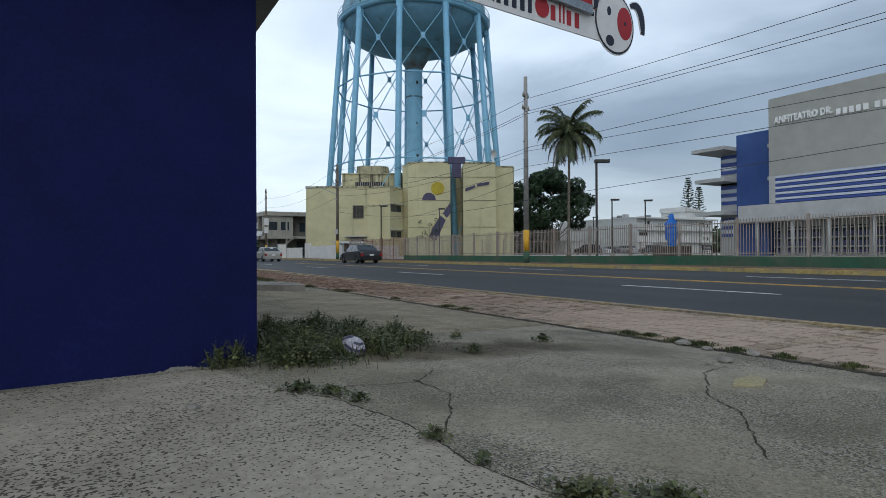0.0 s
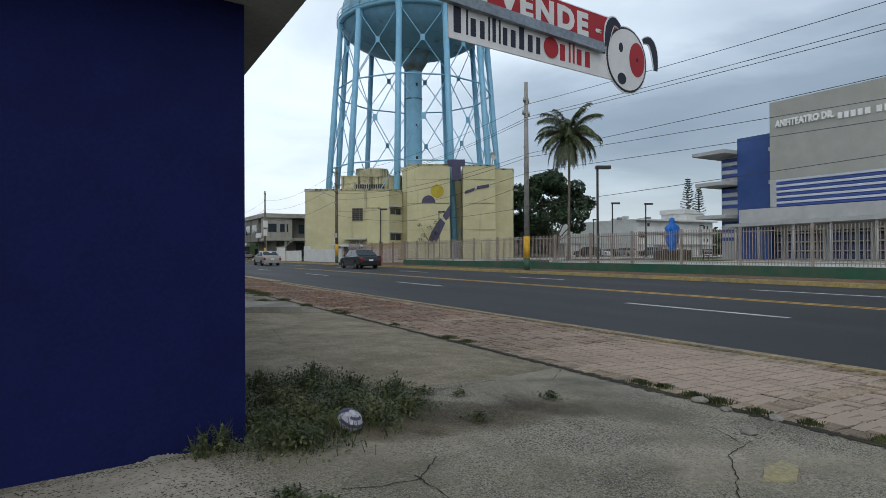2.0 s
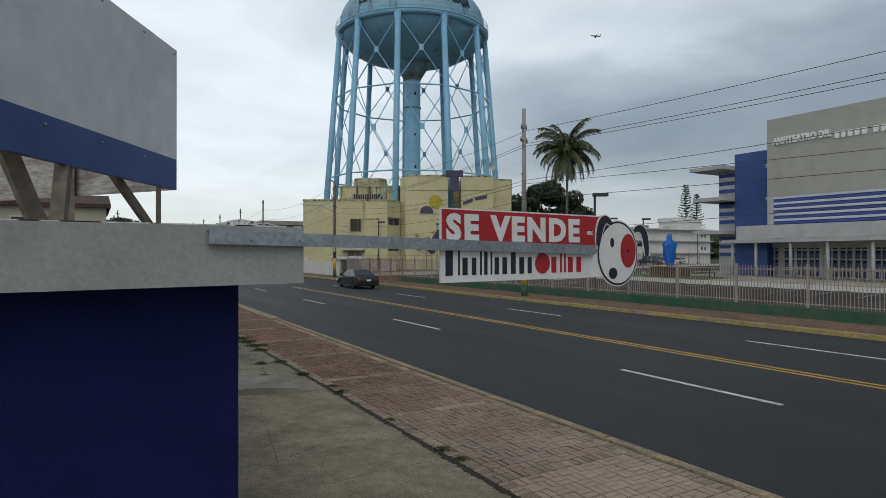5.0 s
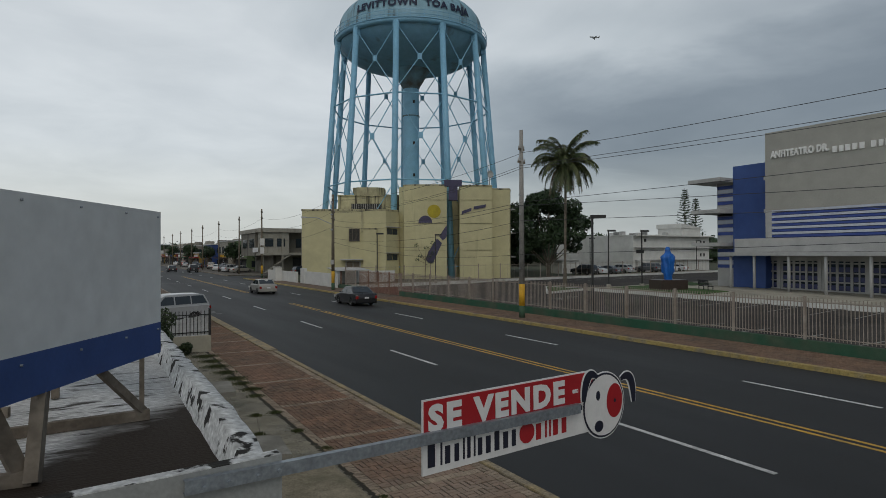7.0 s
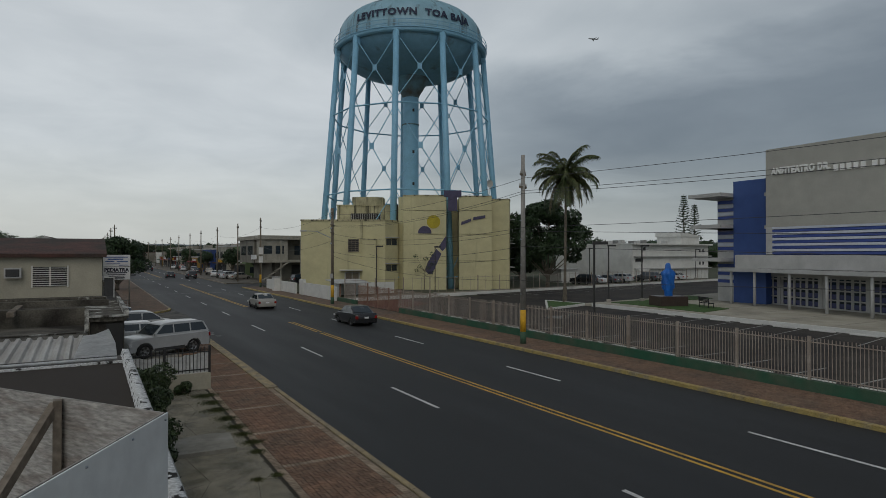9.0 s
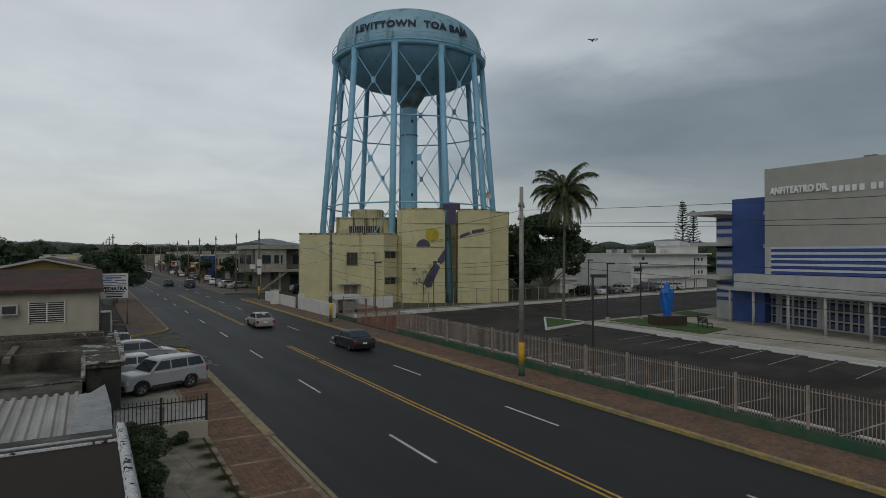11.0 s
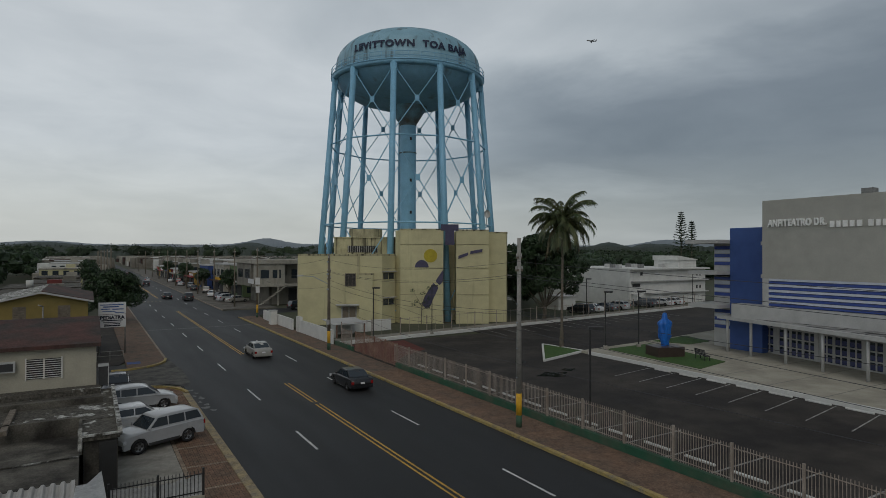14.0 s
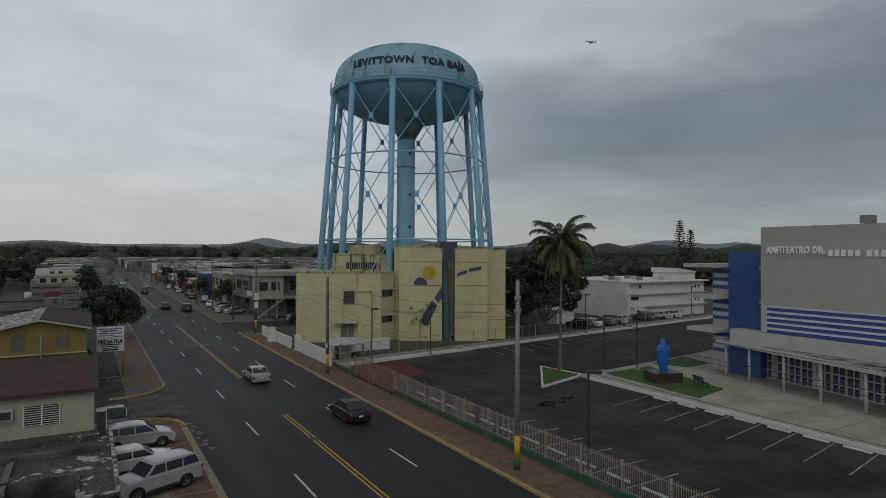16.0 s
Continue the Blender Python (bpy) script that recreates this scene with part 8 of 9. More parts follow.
def town():
    """The far roofs and woods: too many to count."""
    r3 = random.Random(9)
    vs, fs = [[] for _ in range(4)], [[] for _ in range(4)]
    for i in range(5200):
        y = 150 + 1000 * r3.random() ** 1.25
        x = r3.uniform(-0.50, 0.80) * y if i % 3 == 0 else r3.uniform(-0.10, 0.46) * y
        if -1 < x < 32 and y < 420 or 4 < x < 24 or (x > 95 and x < 140 and y < 125) or (x > -95 and x < -0.07 * y and y < 420) or (-16 < x < 0 and y < 360):
            continue
        w, d, h = r3.uniform(7, 14), r3.uniform(7, 13), r3.choice((3.2, 3.4, 3.8, 6.2, 6.6))
        if x > y * 0.5 and r3.random() < 0.7 or x > y * 0.42 and y < 330:
            continue
        k = r3.choice((0, 0, 1, 1, 1, 2, 3, 3))
        o = len(vs[k])
        vs[k] += [(x + a * w, y + b * d, c) for c in (0, h) for a, b in ((0, 0), (1, 0), (1, 1), (0, 1))]
        fs[k] += [tuple(o + q for q in f) for f in ((4, 5, 6, 7), (0, 1, 5, 4), (1, 2, 6, 5), (2, 3, 7, 6), (3, 0, 4, 7))]
    for k, m in enumerate(("shop_pale", "shop_grey", "white", "roof_brown")):
        tagged(part("far_houses", (vs[k], [], fs[k]), m), "mass of low flat-roofed houses far off", "houses", kind="stuff")
    cl = []
    for i in range(2300):
        y = 150 + 1150 * r3.random() ** 0.9
        x = r3.uniform(-0.75, 1.5) * y + r3.uniform(-20, 20)
        if -27 < x < 40 and y < 340 or -6 < x < 40 and y < 900 or (140 < x < 165 and y < 125) or (85 < x < 142 and y < 150):
            continue
        r = r3.uniform(2.8, 5.5) * (1 + y / 700)
        low = -0.16 * y < x < y * 0.42 and y < 780
        if low:
            if r3.random() < 0.72:
                continue
            r *= 0.5
        hh = r3.uniform(2.5, 5.5) * (0.8 if low else 1 + y / 700)
        cl.append((x, y, hh, r))
    tagged(part("far_woods", crowns(cl, 90000, 1.3, 77), "leaf_far"), "dark green belts of trees between the far houses", "trees", kind="stuff")
    cl = []
    for i in range(430):
        x, y = r3.uniform(-95, -15.5), r3.uniform(90, 340)
        if x > (-24 if y < 205 else -20 if y < 240 else -16):
            continue
        cl.append((x, y, r3.uniform(2.5, 10.5) + 1.2 * (x < -28), r3.uniform(2.0, 4.2)))
    for i in range(420):
        y = r3.uniform(140, 330)
        x = r3.uniform(0.44, 1.45) * y
        if 138 < x < 168 and y < 128:
            continue
        cl.append((x, y, r3.uniform(2.5, 8.0), r3.uniform(2.4, 4.6)))
    tagged(part("grove", crowns(cl, 105000, 0.6, 31), "leaf"), "dense dark grove of tall trees behind the houses", "trees", kind="stuff")



town()


def hills(name, dist, base, amp, seed, label, m, domes=14, dw=2.4, rough=1.0, a0=-45, a1=100):
    """A ridge: rounded hillocks of several widths with a tree-rough crest."""
    bm = bmesh.new()
    n = 900
    rh = random.Random(seed)
    hump = [(rh.uniform(a0, a1), rh.uniform(0.5, 1.0) * amp, rh.uniform(0.5, 1.3) * dw) for _ in range(domes)]
    rows = []
    for i in range(n + 1):
        deg = a0 + (a1 - a0) * i / n
        a = radians(deg)
        h = base * (0.85 + 0.3 * noise.noise((deg * 0.16, seed, 0)))
        h += max(q * math.exp(-((deg - c) / wd) ** 2) for c, q, wd in hump)
        h += rough * (1.6 * noise.noise((deg * 2.1, seed, 2)) + 1.0 * noise.noise((deg * 7.0, seed, 5)))
        rows.append([bm.verts.new((math.sin(a) * q, math.cos(a) * q, z)) for q, z in ((dist - 420, -1), (dist - 260, h * 0.45 + rough * noise.noise((deg * 5, 1, seed))), (dist - 120, h * 0.8 + rough * 1.6 * noise.noise((deg * 6, 4, seed))), (dist, h), (dist + 400, -1))])
    for r, s in zip(rows, rows[1:]):
        for k in range(4):
            bm.faces.new((r[k], s[k], s[k + 1], r[k + 1]))
    tagged(part(name, bm, m), label, "hills", kind="structure")


M["hill_wood"] = mat("wooded_rise", (0.020, 0.031, 0.019), (0.034, 0.046, 0.028), 0.02, 0.95, bump=0, grain=0.12, speck=0.4)
M["hill_near"] = mat("wooded_hill", (0.040, 0.056, 0.050), (0.060, 0.075, 0.066), 0.01, 0.95, bump=0, grain=0.05, speck=0.3)
# distance haze is put into the pale bluish colour of the far hills
M["hill_far"] = mat("far_hill_haze_paint", (0.20, 0.23, 0.255), (0.225, 0.255, 0.275), 0.004, 0.95, bump=0, grain=0.01, speck=0.06)
hills("wooded_rise", 1150, 23, 6, 3, "low dark wooded rise behind the town", "hill_wood", 20, 3.5, 1.3)
hills("hills", 2000, 34, 17, 11, "low wooded hillocks behind the town", "hill_near", 22, 2.0, 1.5)
hills("far_hills", 3350, 64, 34, 8, "distant hills on the horizon, haze painted into their pale colour", "hill_far", 20, 2.4, 1.5)

# ---------------------------------------------------------------- cracks, weeds and pavers of the foreground
M["crack"] = mat("crack_dirt", (0.035, 0.03, 0.022), (0.05, 0.045, 0.03), 3, 0.95, bump=0.2)


def crack(pts, w, seed):
    """A ragged dark crack: short wedges between jittered points."""
    r4 = random.Random(seed)
    fine = []
    for (x0, y0), (x1, y1) in zip(pts, pts[1:]):
        k = max(2, int(math.hypot(x1 - x0, y1 - y0) / 0.035))
        for i in range(k):
            u = i / k
            fine.append((x0 + (x1 - x0) * u + r4.uniform(-0.008, 0.008), y0 + (y1 - y0) * u + r4.uniform(-0.008, 0.008)))
    fine.append(pts[-1])
    vs, fs = [], []
    for i, (x, y) in enumerate(fine):
        a, b = fine[max(0, i - 1)], fine[min(len(fine) - 1, i + 1)]
        d = Vector((b[0] - a[0], b[1] - a[1])).normalized()
        h = w * r4.uniform(0.15, 1.0) * 0.33
        vs += [(x - d.y * h, y + d.x * h, zg(x - d.y * h) + 0.004), (x + d.y * h, y - d.x * h, zg(x + d.y * h) + 0.004)]
        if i:
            o = 2 * i
            fs.append((o - 2, o - 1, o + 1, o))
    tagged(part("crack", (vs, [], fs), "crack"), "dark ragged crack in the concrete yard", "crack", "yard cracks", "structure")


slab_pts = [(-9.0, -9.0), (0.62, -9.0), (0.5, -1.2), (0.45, -0.4), (0.34, -0.21), (0.29, 0.07), (0.32, 0.34), (0.3, 0.61), (0.21, 1.03), (0.04, 1.32), (-0.12, 2.02), (-9.0, 1.15)]
bm = outline(slab_pts, 0.0, 0.154)
for v in bm.verts:
    if v.co.z > 0.1:
        v.co.z = zg(v.co.x) + 0.004
tagged(part("front_slab", bm, "slab_tan"), "pale tan concrete slab before the navy wall, lightly pitted", "slab", "yard slabs", "structure")
crack([(0.04, 1.32), (0.21, 1.03), (0.3, 0.61), (0.32, 0.34), (0.29, 0.07), (0.34, -0.21), (0.45, -0.4), (0.5, -1.2)], 0.022, 1)
crack([(0.35, 1.27), (0.52, 1.22), (0.73, 1.23), (0.95, 1.47)], 0.014, 2)
crack([(0.73, 1.28), (0.73, 0.92), (0.55, 0.61), (0.38, 0.37)], 0.016, 3)
crack([(1.31, 2.83), (1.71, 2.89), (2.41, 3.05), (2.9, 2.85), (3.53, 3.38)], 0.016, 4)
crack([(2.84, 1.21), (2.68, 0.89), (2.41, 0.8), (2.19, 0.62), (1.88, 0.39), (1.71, 0.11), (1.2, -0.32)], 0.014, 5)
crack([(2.68, 0.89), (3.03, 0.95), (3.53, 1.09)], 0.01, 6)
crack([(1.71, 5.19), (2.41, 5.36), (3.58, 5.39)], 0.018, 7)
crack([(0.19, 9.78), (1.82, 10.48), (3.41, 10.89)], 0.03, 8)
crack([(0.19, 12.75), (2.05, 13.66), (3.53, 14.2)], 0.025, 9)
crack([(3.28, 10.78), (2.65, 11.82), (2.9, 13.25)], 0.02, 10)
crack([(3.42, -6), (3.44, 0), (3.42, 4), (3.45, 9), (3.42, 16), (3.44, 24)], 0.26, 11)
crack([(0.3, 6.4), (1.3, 6.1), (2.2, 6.7), (3.4, 6.5)], 0.02, 12)
crack([(1.4, 6.1), (1.7, 7.9), (1.5, 9.9)], 0.018, 13)
crack([(0.4, 12.0), (1.4, 12.3), (1.9, 13.6), (1.6, 15.6)], 0.03, 14)
crack([(2.2, 17.4), (2.0, 19.0), (2.6, 20.6), (2.3, 23.0)], 0.035, 15)


def lifted_slab(pts, z, label, m="concrete"):
    tagged(part("yard_slab", outline(pts, 0.0, z), m), label, "slab", "yard slabs", "structure")


lifted_slab([(0.4, 10.2), (2.05, 10.1), (2.75, 9.75), (2.85, 11.0), (1.95, 11.5), (0.4, 11.6)], 0.19, "pale lifted slab of concrete in the yard", "slab_pale")
lifted_slab([(0.9, 17.0), (2.3, 17.3), (3.0, 17.1), (2.9, 15.6), (1.0, 15.7)], 0.19, "pale lifted slab of concrete near the railing", "slab_pale")


def blades(pts, n, h, seed, name, label, width=0.010, spread=0.10):
    """A patch of grass blades and small leaves round the given points (x, y, radius)."""
    r5 = np.random.RandomState(seed)
    vs, fs = [], []
    for x, y, rad in pts:
        k = int(n * rad)
        for _ in range(k):
            a, q = r5.uniform(0, 6.283), rad * abs(r5.normal(0, 0.5))
            bx, by = x + q * math.cos(a), y + q * math.sin(a)
            L = h * r5.uniform(0.35, 1.0) * max(0.3, 1 - 0.5 * q / rad)
            d, tw = r5.uniform(0, 6.283), r5.uniform(0, 6.283)
            lean = L * r5.uniform(0.1, 0.7)
            w = width * r5.uniform(0.5, 1.2)
            cx, cy = math.cos(tw) * w, math.sin(tw) * w
            mx, my = bx + math.cos(d) * lean * 0.4, by + math.sin(d) * lean * 0.4
            o, g = len(vs), zg(bx)
            vs += [(bx - cx, by - cy, g - 0.01), (bx + cx, by + cy, g - 0.01), (mx + cx * 0.8, my + cy * 0.8, g + L * 0.6), (bx + math.cos(d) * lean, by + math.sin(d) * lean, g + L), (mx - cx * 0.8, my - cy * 0.8, g + L * 0.6)]
            fs.append((o, o + 1, o + 2, o + 3, o + 4))
    return tagged(part(name, (vs, [], fs), "weed"), label, "weeds", kind="stuff")


weed_spots = [(0.27, 2.27, 0.32), (0.5, 2.35, 0.34), (0.45, 2.8, 0.36), (0.87, 2.66, 0.36), (0.77, 3.15, 0.38), (1.09, 3.05, 0.32), (0.5, 3.41, 0.34), (0.98, 3.59, 0.3), (0.24, 1.97, 0.22), (-0.01, 2.04, 0.14), (-0.13, 2.0, 0.08), (1.25, 2.61, 0.2), (0.6, 2.02, 0.26), (0.92, 2.2, 0.28), (0.36, 1.92, 0.24), (1.22, 2.35, 0.2), (0.8, 2.42, 0.32), (1.4, 2.9, 0.2)]


def creepers(spots, n, h, seed, name, label):
    """Low weeds: thin stalks with small rounded leaves, denser towards the middle of each spot."""
    r7 = np.random.RandomState(seed)
    vs, fs = [], []
    for x, y, rad in spots:
        for _ in range(int(n * rad * rad)):
            a, q = r7.uniform(0, 6.283), rad * min(1.5, abs(r7.normal(0, 0.55)))
            px, py = x + q * math.cos(a), y + q * math.sin(a)
            if px < 0.16 and py > 2.08 or math.hypot(px - 0.70, py - 1.98) < 0.17:
                continue
            top = h * (1 - 0.55 * min(1, q / rad)) * r7.uniform(0.2, 1.15)
            g = zg(px)
            if r7.rand() < 0.10:
                o = len(vs)
                vs += [(px - 0.002, py, g), (px + 0.002, py, g), (px + r7.uniform(-0.05, 0.05), py + r7.uniform(-0.05, 0.05), g + top * 1.4)]
                fs.append((o, o + 1, o + 2))
            t = r7.normal(size=3)
            t[2] *= 0.45
            t /= np.linalg.norm(t)
            s2 = np.cross(t, (r7.normal(0, 0.4), r7.normal(0, 0.4), 1.0))
            s2 /= np.linalg.norm(s2) + 1e-6
            L = r7.uniform(0.007, 0.018)
            c = np.array((px, py, g + 0.01 + top * r7.uniform(0.3, 1.0)))
            o = len(vs)
            vs += [tuple(c - t * L), tuple(c - t * L * 0.2 + s2 * L * 0.55), tuple(c + t * L), tuple(c - t * L * 0.2 - s2 * L * 0.55)]
            fs.append((o, o + 1, o + 2, o + 3))
    return tagged(part(name, (vs, [], fs), "weed"), label, "weeds", kind="stuff")


creepers(weed_spots, 13000, 0.15, 1, "weed_patch", "leafy green weeds growing at the shop's corner")
blades(weed_spots, 260, 0.19, 7, "weed_stalks", "thin grass stalks among the weeds", 0.004)
creepers([(0.12, 1.27, 0.10), (0.23, 1.13, 0.10), (0.29, 0.96, 0.06), (0.32, 0.32, 0.07), (0.32, 0.04, 0.05), (0.42, -0.32, 0.14), (0.61, -0.42, 0.1)], 20000, 0.04, 2, "crack_weeds", "tufts of weeds in the concrete cracks")
creepers([(1.59, 2.79, 0.10), (1.55, 1.98, 0.10), (2.41, 2.27, 0.10), (1.39, 2.48, 0.12), (1.82, 2.64, 0.07)], 22000, 0.07, 3, "grass_tufts", "small grass tufts on the concrete")
blades([(3.58, 10.19, 0.2), (3.55, 9.63, 0.25), (3.55, 7.4, 0.12), (3.55, 5.72, 0.18), (3.55, 5.28, 0.15), (3.55, 2.43, 0.14), (3.57, 2.21, 0.15), (3.53, 1.88, 0.16), (3.53, 1.65, 0.16), (3.5, 1.32, 0.12), (3.53, 0.98, 0.10), (3.55, 0.54, 0.12), (3.53, 16.32, 0.3), (3.41, 17.97, 0.3), (3.28, 20.65, 0.4), (3.41, 22.98, 0.45), (3.03, 24.3, 0.4)], 2200, 0.05, 4, "joint_weeds", "green weeds along the pavement joint", 0.005)
blades([(3.4, 15.4, 0.3), (3.45, 16.3, 0.4), (3.4, 17.2, 0.45), (3.35, 18.1, 0.5), (3.3, 19.2, 0.55), (3.2, 20.4, 0.6), (3.25, 21.6, 0.6), (3.1, 22.8, 0.6), (2.4, 23.5, 0.4), (3.4, 13.4, 0.22), (2.9, 13.3, 0.2), (3.42, 11.6, 0.2), (2.6, 11.7, 0.16), (1.0, 17.6, 0.4), (1.2, 19.4, 0.5), (1.3, 21.6, 0.5)], 2600, 0.07, 14, "verge_weeds", "ragged green weeds in the broken yard edge", 0.006)

tagged(part("yard_slab", outline([(0.35, 4.1), (1.5, 3.05), (2.4, 3.1), (3.36, 3.35), (3.36, 9.9), (0.2, 10.1), (0.2, 4.3)], -0.1, 0.02), "yard_smooth"), "smooth brownish concrete slab of the yard", "slab", "yard slabs", "structure")
ys = bpy.data.objects["yard_slab.002"] if "yard_slab.002" in bpy.data.objects else None
for v in ys.data.vertices:
    if v.co.z > 0:
        v.co.z = zg(v.co.x) + 0.003

M["cap_white"] = mat("soiled_white_cloth", (0.50, 0.50, 0.52), (0.30, 0.29, 0.36), 14, 0.9, bump=0.2, grain=60)
# a soft ball lying in the weeds
bl = thing("deflated_ball", "half-deflated white ball with purple-blue panels in the weeds", "ball", at=pose(0.72, 2.10, 0.20, 30, 8, 14))


def ball_patch(lat0, lat1, lon0, lon1, r, squash):
    """A curved panel of a flattened, creased ball."""
    bm = bmesh.new()
    n, k = 10, 20
    grid = []
    for i in range(n + 1):
        la = radians(lat0 + (lat1 - lat0) * i / n)
        row = []
        for j in range(k + 1):
            lo = radians(lon0 + (lon1 - lon0) * j / k)
            v = Vector((math.cos(la) * math.cos(lo), math.cos(la) * math.sin(lo), math.sin(la) * squash)) * r
            v *= 1 + 0.05 * noise.noise(v * 22)
            row.append(bm.verts.new(v))
        grid.append(row)
    for p, q in zip(grid, grid[1:]):
        for j in range(k):
            bm.faces.new((p[j], p[j + 1], q[j + 1], q[j])).smooth = True
    return bm


part("skin", ball_patch(-89, 89, 0, 360, 0.080, 0.70), "cap_white", bl)
part("panel", ball_patch(8, 24, 185, 355, 0.0822, 0.70), "purple", bl, "purple-blue band")
part("panel", ball_patch(-4, 70, 20, 160, 0.0822, 0.70), "purple", bl, "purple-blue band")
part("panel", ball_patch(48, 62, 220, 320, 0.0822, 0.70), "purple", bl, "purple-blue band")
part("valve_patch", ball_patch(-34, -22, 240, 285, 0.0822, 0.70), "purple", bl)
# litter
for i, (x, y, s) in enumerate(((0.14, 3.35, 0.04), (0.98, 4.31, 0.03), (2.93, 1.02, 0.05), (3.41, 1.73, 0.06), (3.44, 1.15, 0.05), (3.35, 1.47, 0.04), (-0.35, 1.17, 0.03), (0.19, 3.85, 0.035))):
    bm = bmesh.new()
    bmesh.ops.create_icosphere(bm, subdivisions=2, radius=s)
    for v in bm.verts:
        v.co *= 1 + 0.35 * noise.noise(v.co * 40 + Vector((i, 0, 0)))
        v.co.z *= 0.45
    st = tagged(part("stone", bm, "slab_pale"), "small pale stone on the concrete yard", "stone", "loose stones")
    st.location = (x, y, zg(x) + s * 0.3)
tagged(part("paint_spot", outline([(2.2, 0.48), (2.34, 0.40), (2.54, 0.50), (2.56, 0.60), (2.37, 0.58)], zg(2.56), zg(2.2) + 0.004), "paint_yellow_faded"), "faded yellow paint spot on the concrete", "paint mark", kind="structure")

# pavers of the near pavement: basket weave with cross bands
pave = sloped("pavement_near", 3.45, -12, 5.84, 49, "brick_bed", "red brick pavement along the near kerb", "pavement", (), 0.006)


def paver_mesh(lx, ly):
    bm = bmesh.new()
    box(bm, -lx / 2, -ly / 2, -0.02, lx / 2, ly / 2, 0.004)
    for v in bm.verts:
        if v.co.z > 0:
            v.co.x *= 0.96
            v.co.y *= 0.95
    me = bpy.data.meshes.new("paver")
    bm.to_mesh(me)
    bm.free()
    me.materials.append(M["brick"])
    return me


PW, PL = 0.105, 0.21
flat_m, long_m = paver_mesh(PL - 0.013, PW - 0.013), paver_mesh(PW - 0.013, PL - 0.013)
laid = []
for iy in range(int(57 / PL)):
    y0 = -8.0 + iy * PL
    band = iy % 15 == 14
    for ix in range(int(2.4 / PL)):
        x0 = 3.47 + ix * PL
        if band or ix == 0 or ix == 10:
            across = band
            across = not band
            if band:
                laid += [(x0 + PW * 0.5, y0 + PL / 2, 1), (x0 + PW * 1.5, y0 + PL / 2, 1)]
            else:
                laid += [(x0 + PL / 2, y0 + PW * 0.5, 0), (x0 + PL / 2, y0 + PW * 1.5, 0)]
        elif (ix + iy) % 2:
            laid += [(x0 + PW * 0.5, y0 + PL / 2, 1), (x0 + PW * 1.5, y0 + PL / 2, 1)]
        else:
            laid += [(x0 + PL / 2, y0 + PW * 0.5, 0), (x0 + PL / 2, y0 + PW * 1.5, 0)]
r6 = random.Random(6)
flat, edge = ([], []), ([], [])
single = 0
for x, y, up in laid:
    dz, tilt = r6.uniform(-0.004, 0.004), r6.uniform(-0.008, 0.008)
    pale = (int(round((y + 8.0) / PL - 0.5)) % 15 == 14) or x < 3.68 or x > 5.57
    if not pale and 1.6 < y < 4.3 and single < 300:
        ob = new("brick", long_m if up else flat_m)
        ob.parent = pave
        ob.location = (x, y, zg(x) + dz)
        single += 1
        continue
    lx, ly = ((PW, PL) if up else (PL, PW))
    lx, ly = (lx - 0.013) / 2, (ly - 0.013) / 2
    vs, fs = edge if pale else flat
    o = len(vs)
    for c, k in ((-0.02, 1.0), (0.004, 0.955)):
        vs += [(x + a * lx * k, y + b * ly * k, zg(x) + c + dz + (a * tilt if c > 0 else 0)) for a, b in ((-1, -1), (1, -1), (1, 1), (-1, 1))]
    fs += [tuple(o + q for q in f) for f in ((4, 5, 6, 7), (0, 1, 5, 4), (1, 2, 6, 5), (2, 3, 7, 6), (3, 0, 4, 7))]
pv = part("pavers", (flat[0], [], flat[1]), "brick_joined", pave)
pv["kind"] = "stuff"
pv = part("border_pavers", (edge[0], [], edge[1]), "brick_border", pave, "paler border and cross-band pavers")
pv["kind"] = "stuff"

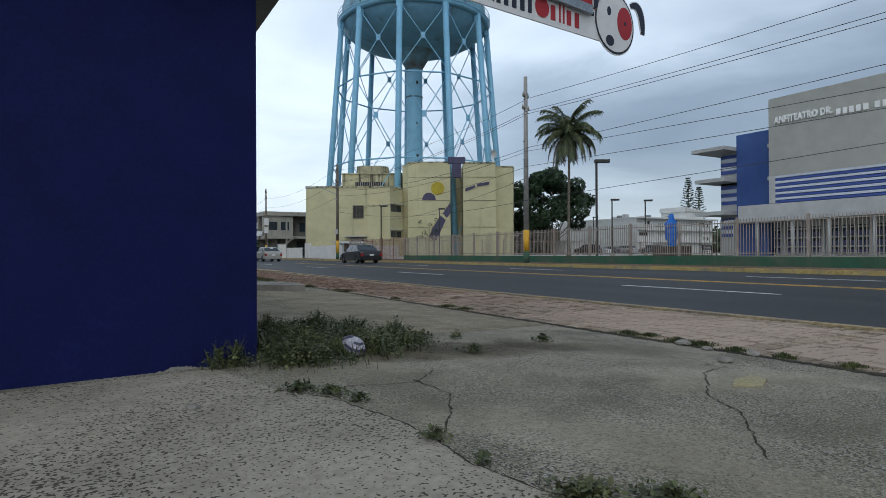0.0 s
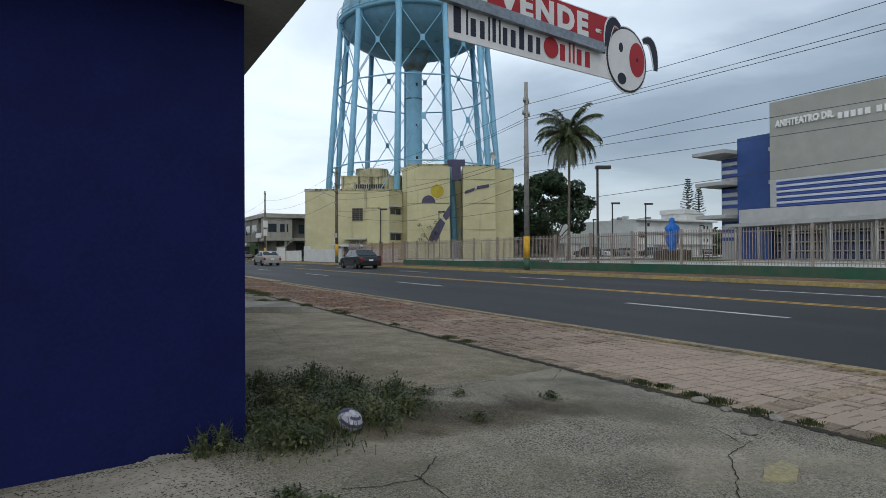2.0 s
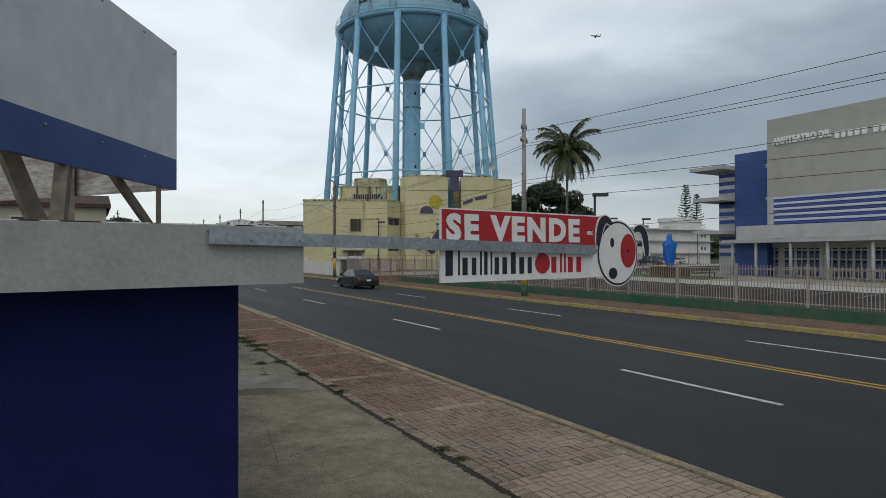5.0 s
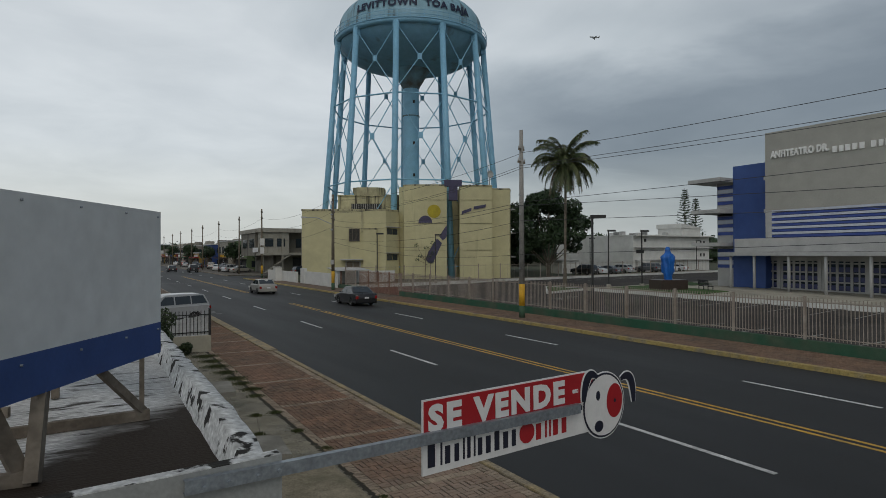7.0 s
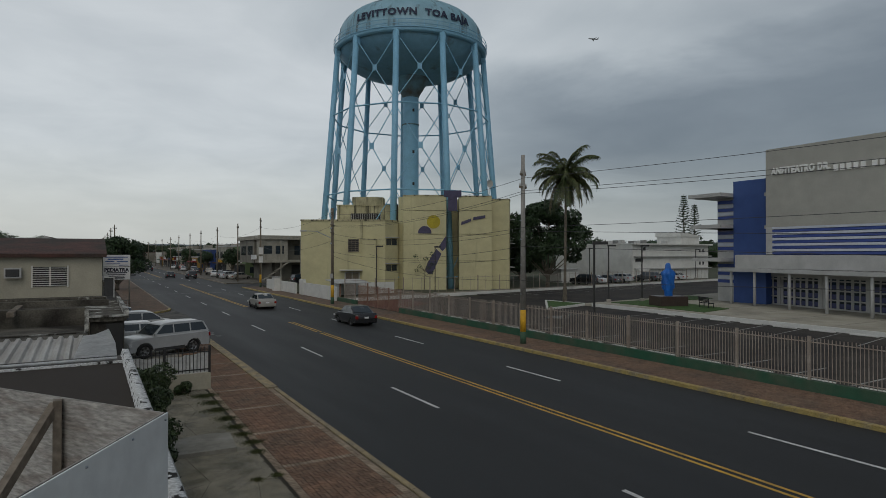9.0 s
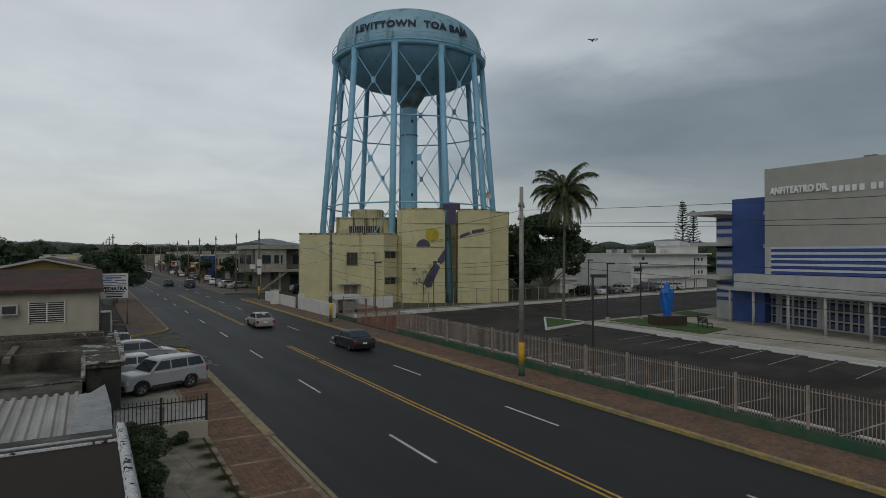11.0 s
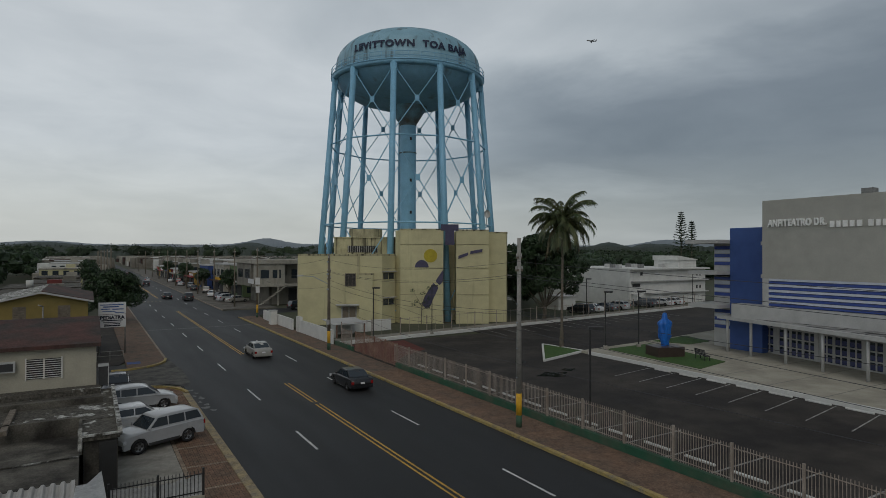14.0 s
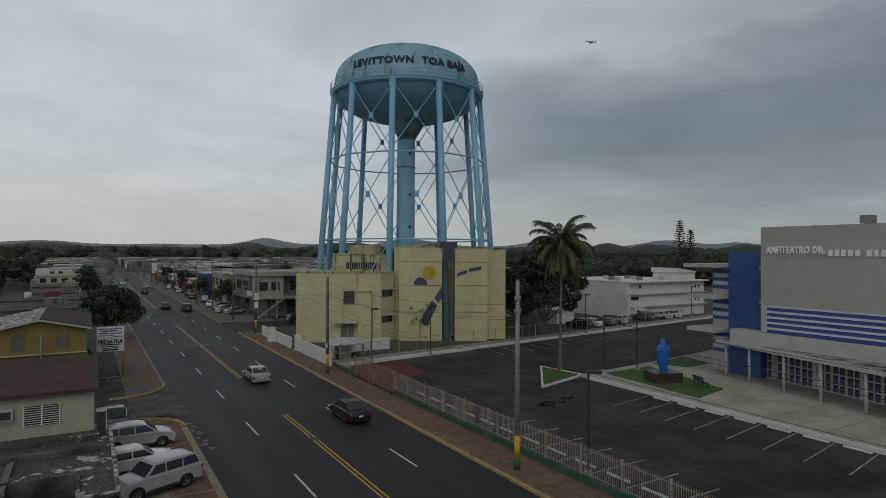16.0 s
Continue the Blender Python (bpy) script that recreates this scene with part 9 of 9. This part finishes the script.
# pavers of the far pavement: a soldier course beside the kerb, stretchers behind it
far_pave = bpy.data.objects["pavement_far"]
vs, fs = [], []
rf = random.Random(16)
y = -14.0
while y < 46.0:
    rows = [(20.44, 20.66, y, y + 0.098)] + [(20.68 + 0.105 * i, 20.68 + 0.105 * i + 0.092, y + (0.05 if i % 2 else 0.0), y + (0.05 if i % 2 else 0.0) + 0.098) for i in range(23)]
    for xa, xb, ya, yb in rows:
        z = 0.146 + rf.uniform(-0.004, 0.004)
        o = len(vs)
        vs += [(xa, ya, 0.135), (xb, ya, 0.135), (xb, yb, 0.135), (xa, yb, 0.135), (xa + 0.004, ya + 0.004, z), (xb - 0.004, ya + 0.004, z), (xb - 0.004, yb - 0.004, z), (xa + 0.004, yb - 0.004, z)]
        fs += [tuple(o + q for q in f) for f in ((4, 5, 6, 7), (0, 1, 5, 4), (1, 2, 6, 5), (2, 3, 7, 6), (3, 0, 4, 7))]
    y += 0.11
pv = part("pavers", (vs, [], fs), "brick_far", far_pave)
pv["kind"] = "stuff"

# an airliner climbing far off under the clouds
pl = thing("airliner", "small white airliner far off under the clouds", "aeroplane", at=pose(995, 1004.4, 500.8, 0, -6, 150) @ Matrix.Scale(0.8, 4))
bm = bmesh.new()
lathe(bm, [(0.0, -15.0), (0.9, -12.0), (1.7, -6.0), (1.8, 8.0), (1.4, 12.5), (0.0, 15.0)], 16)
part("fuselage", turn_bm(bm, Matrix.Rotation(radians(90), 4, "Y")), "plane_grey", pl)
for sg in (-1, 1):
    part("wing", outline([(3.5, 1.2 * sg), (-1.5, 1.2 * sg), (-5.5, 15.0 * sg), (-4.0, 15.0 * sg)], -0.9, -0.5), "plane_grey", pl)
    part("tailplane", outline([(-11.0, 0.6 * sg), (-13.5, 0.6 * sg), (-15.0, 5.5 * sg), (-14.0, 5.5 * sg)], 0.6, 0.85), "plane_grey", pl)
    part("engine", tubes([((-0.5, 4.6 * sg, -1.6), (3.2, 4.6 * sg, -1.6), 0.85)], 12), "plane_grey", pl)
part("tail_fin", turn_bm(outline([(-10.0, 0.8), (-14.0, 0.8), (-15.5, 6.2), (-13.6, 6.2)], -0.15, 0.15), Matrix.Rotation(radians(90), 4, "X")), "plane_grey", pl)
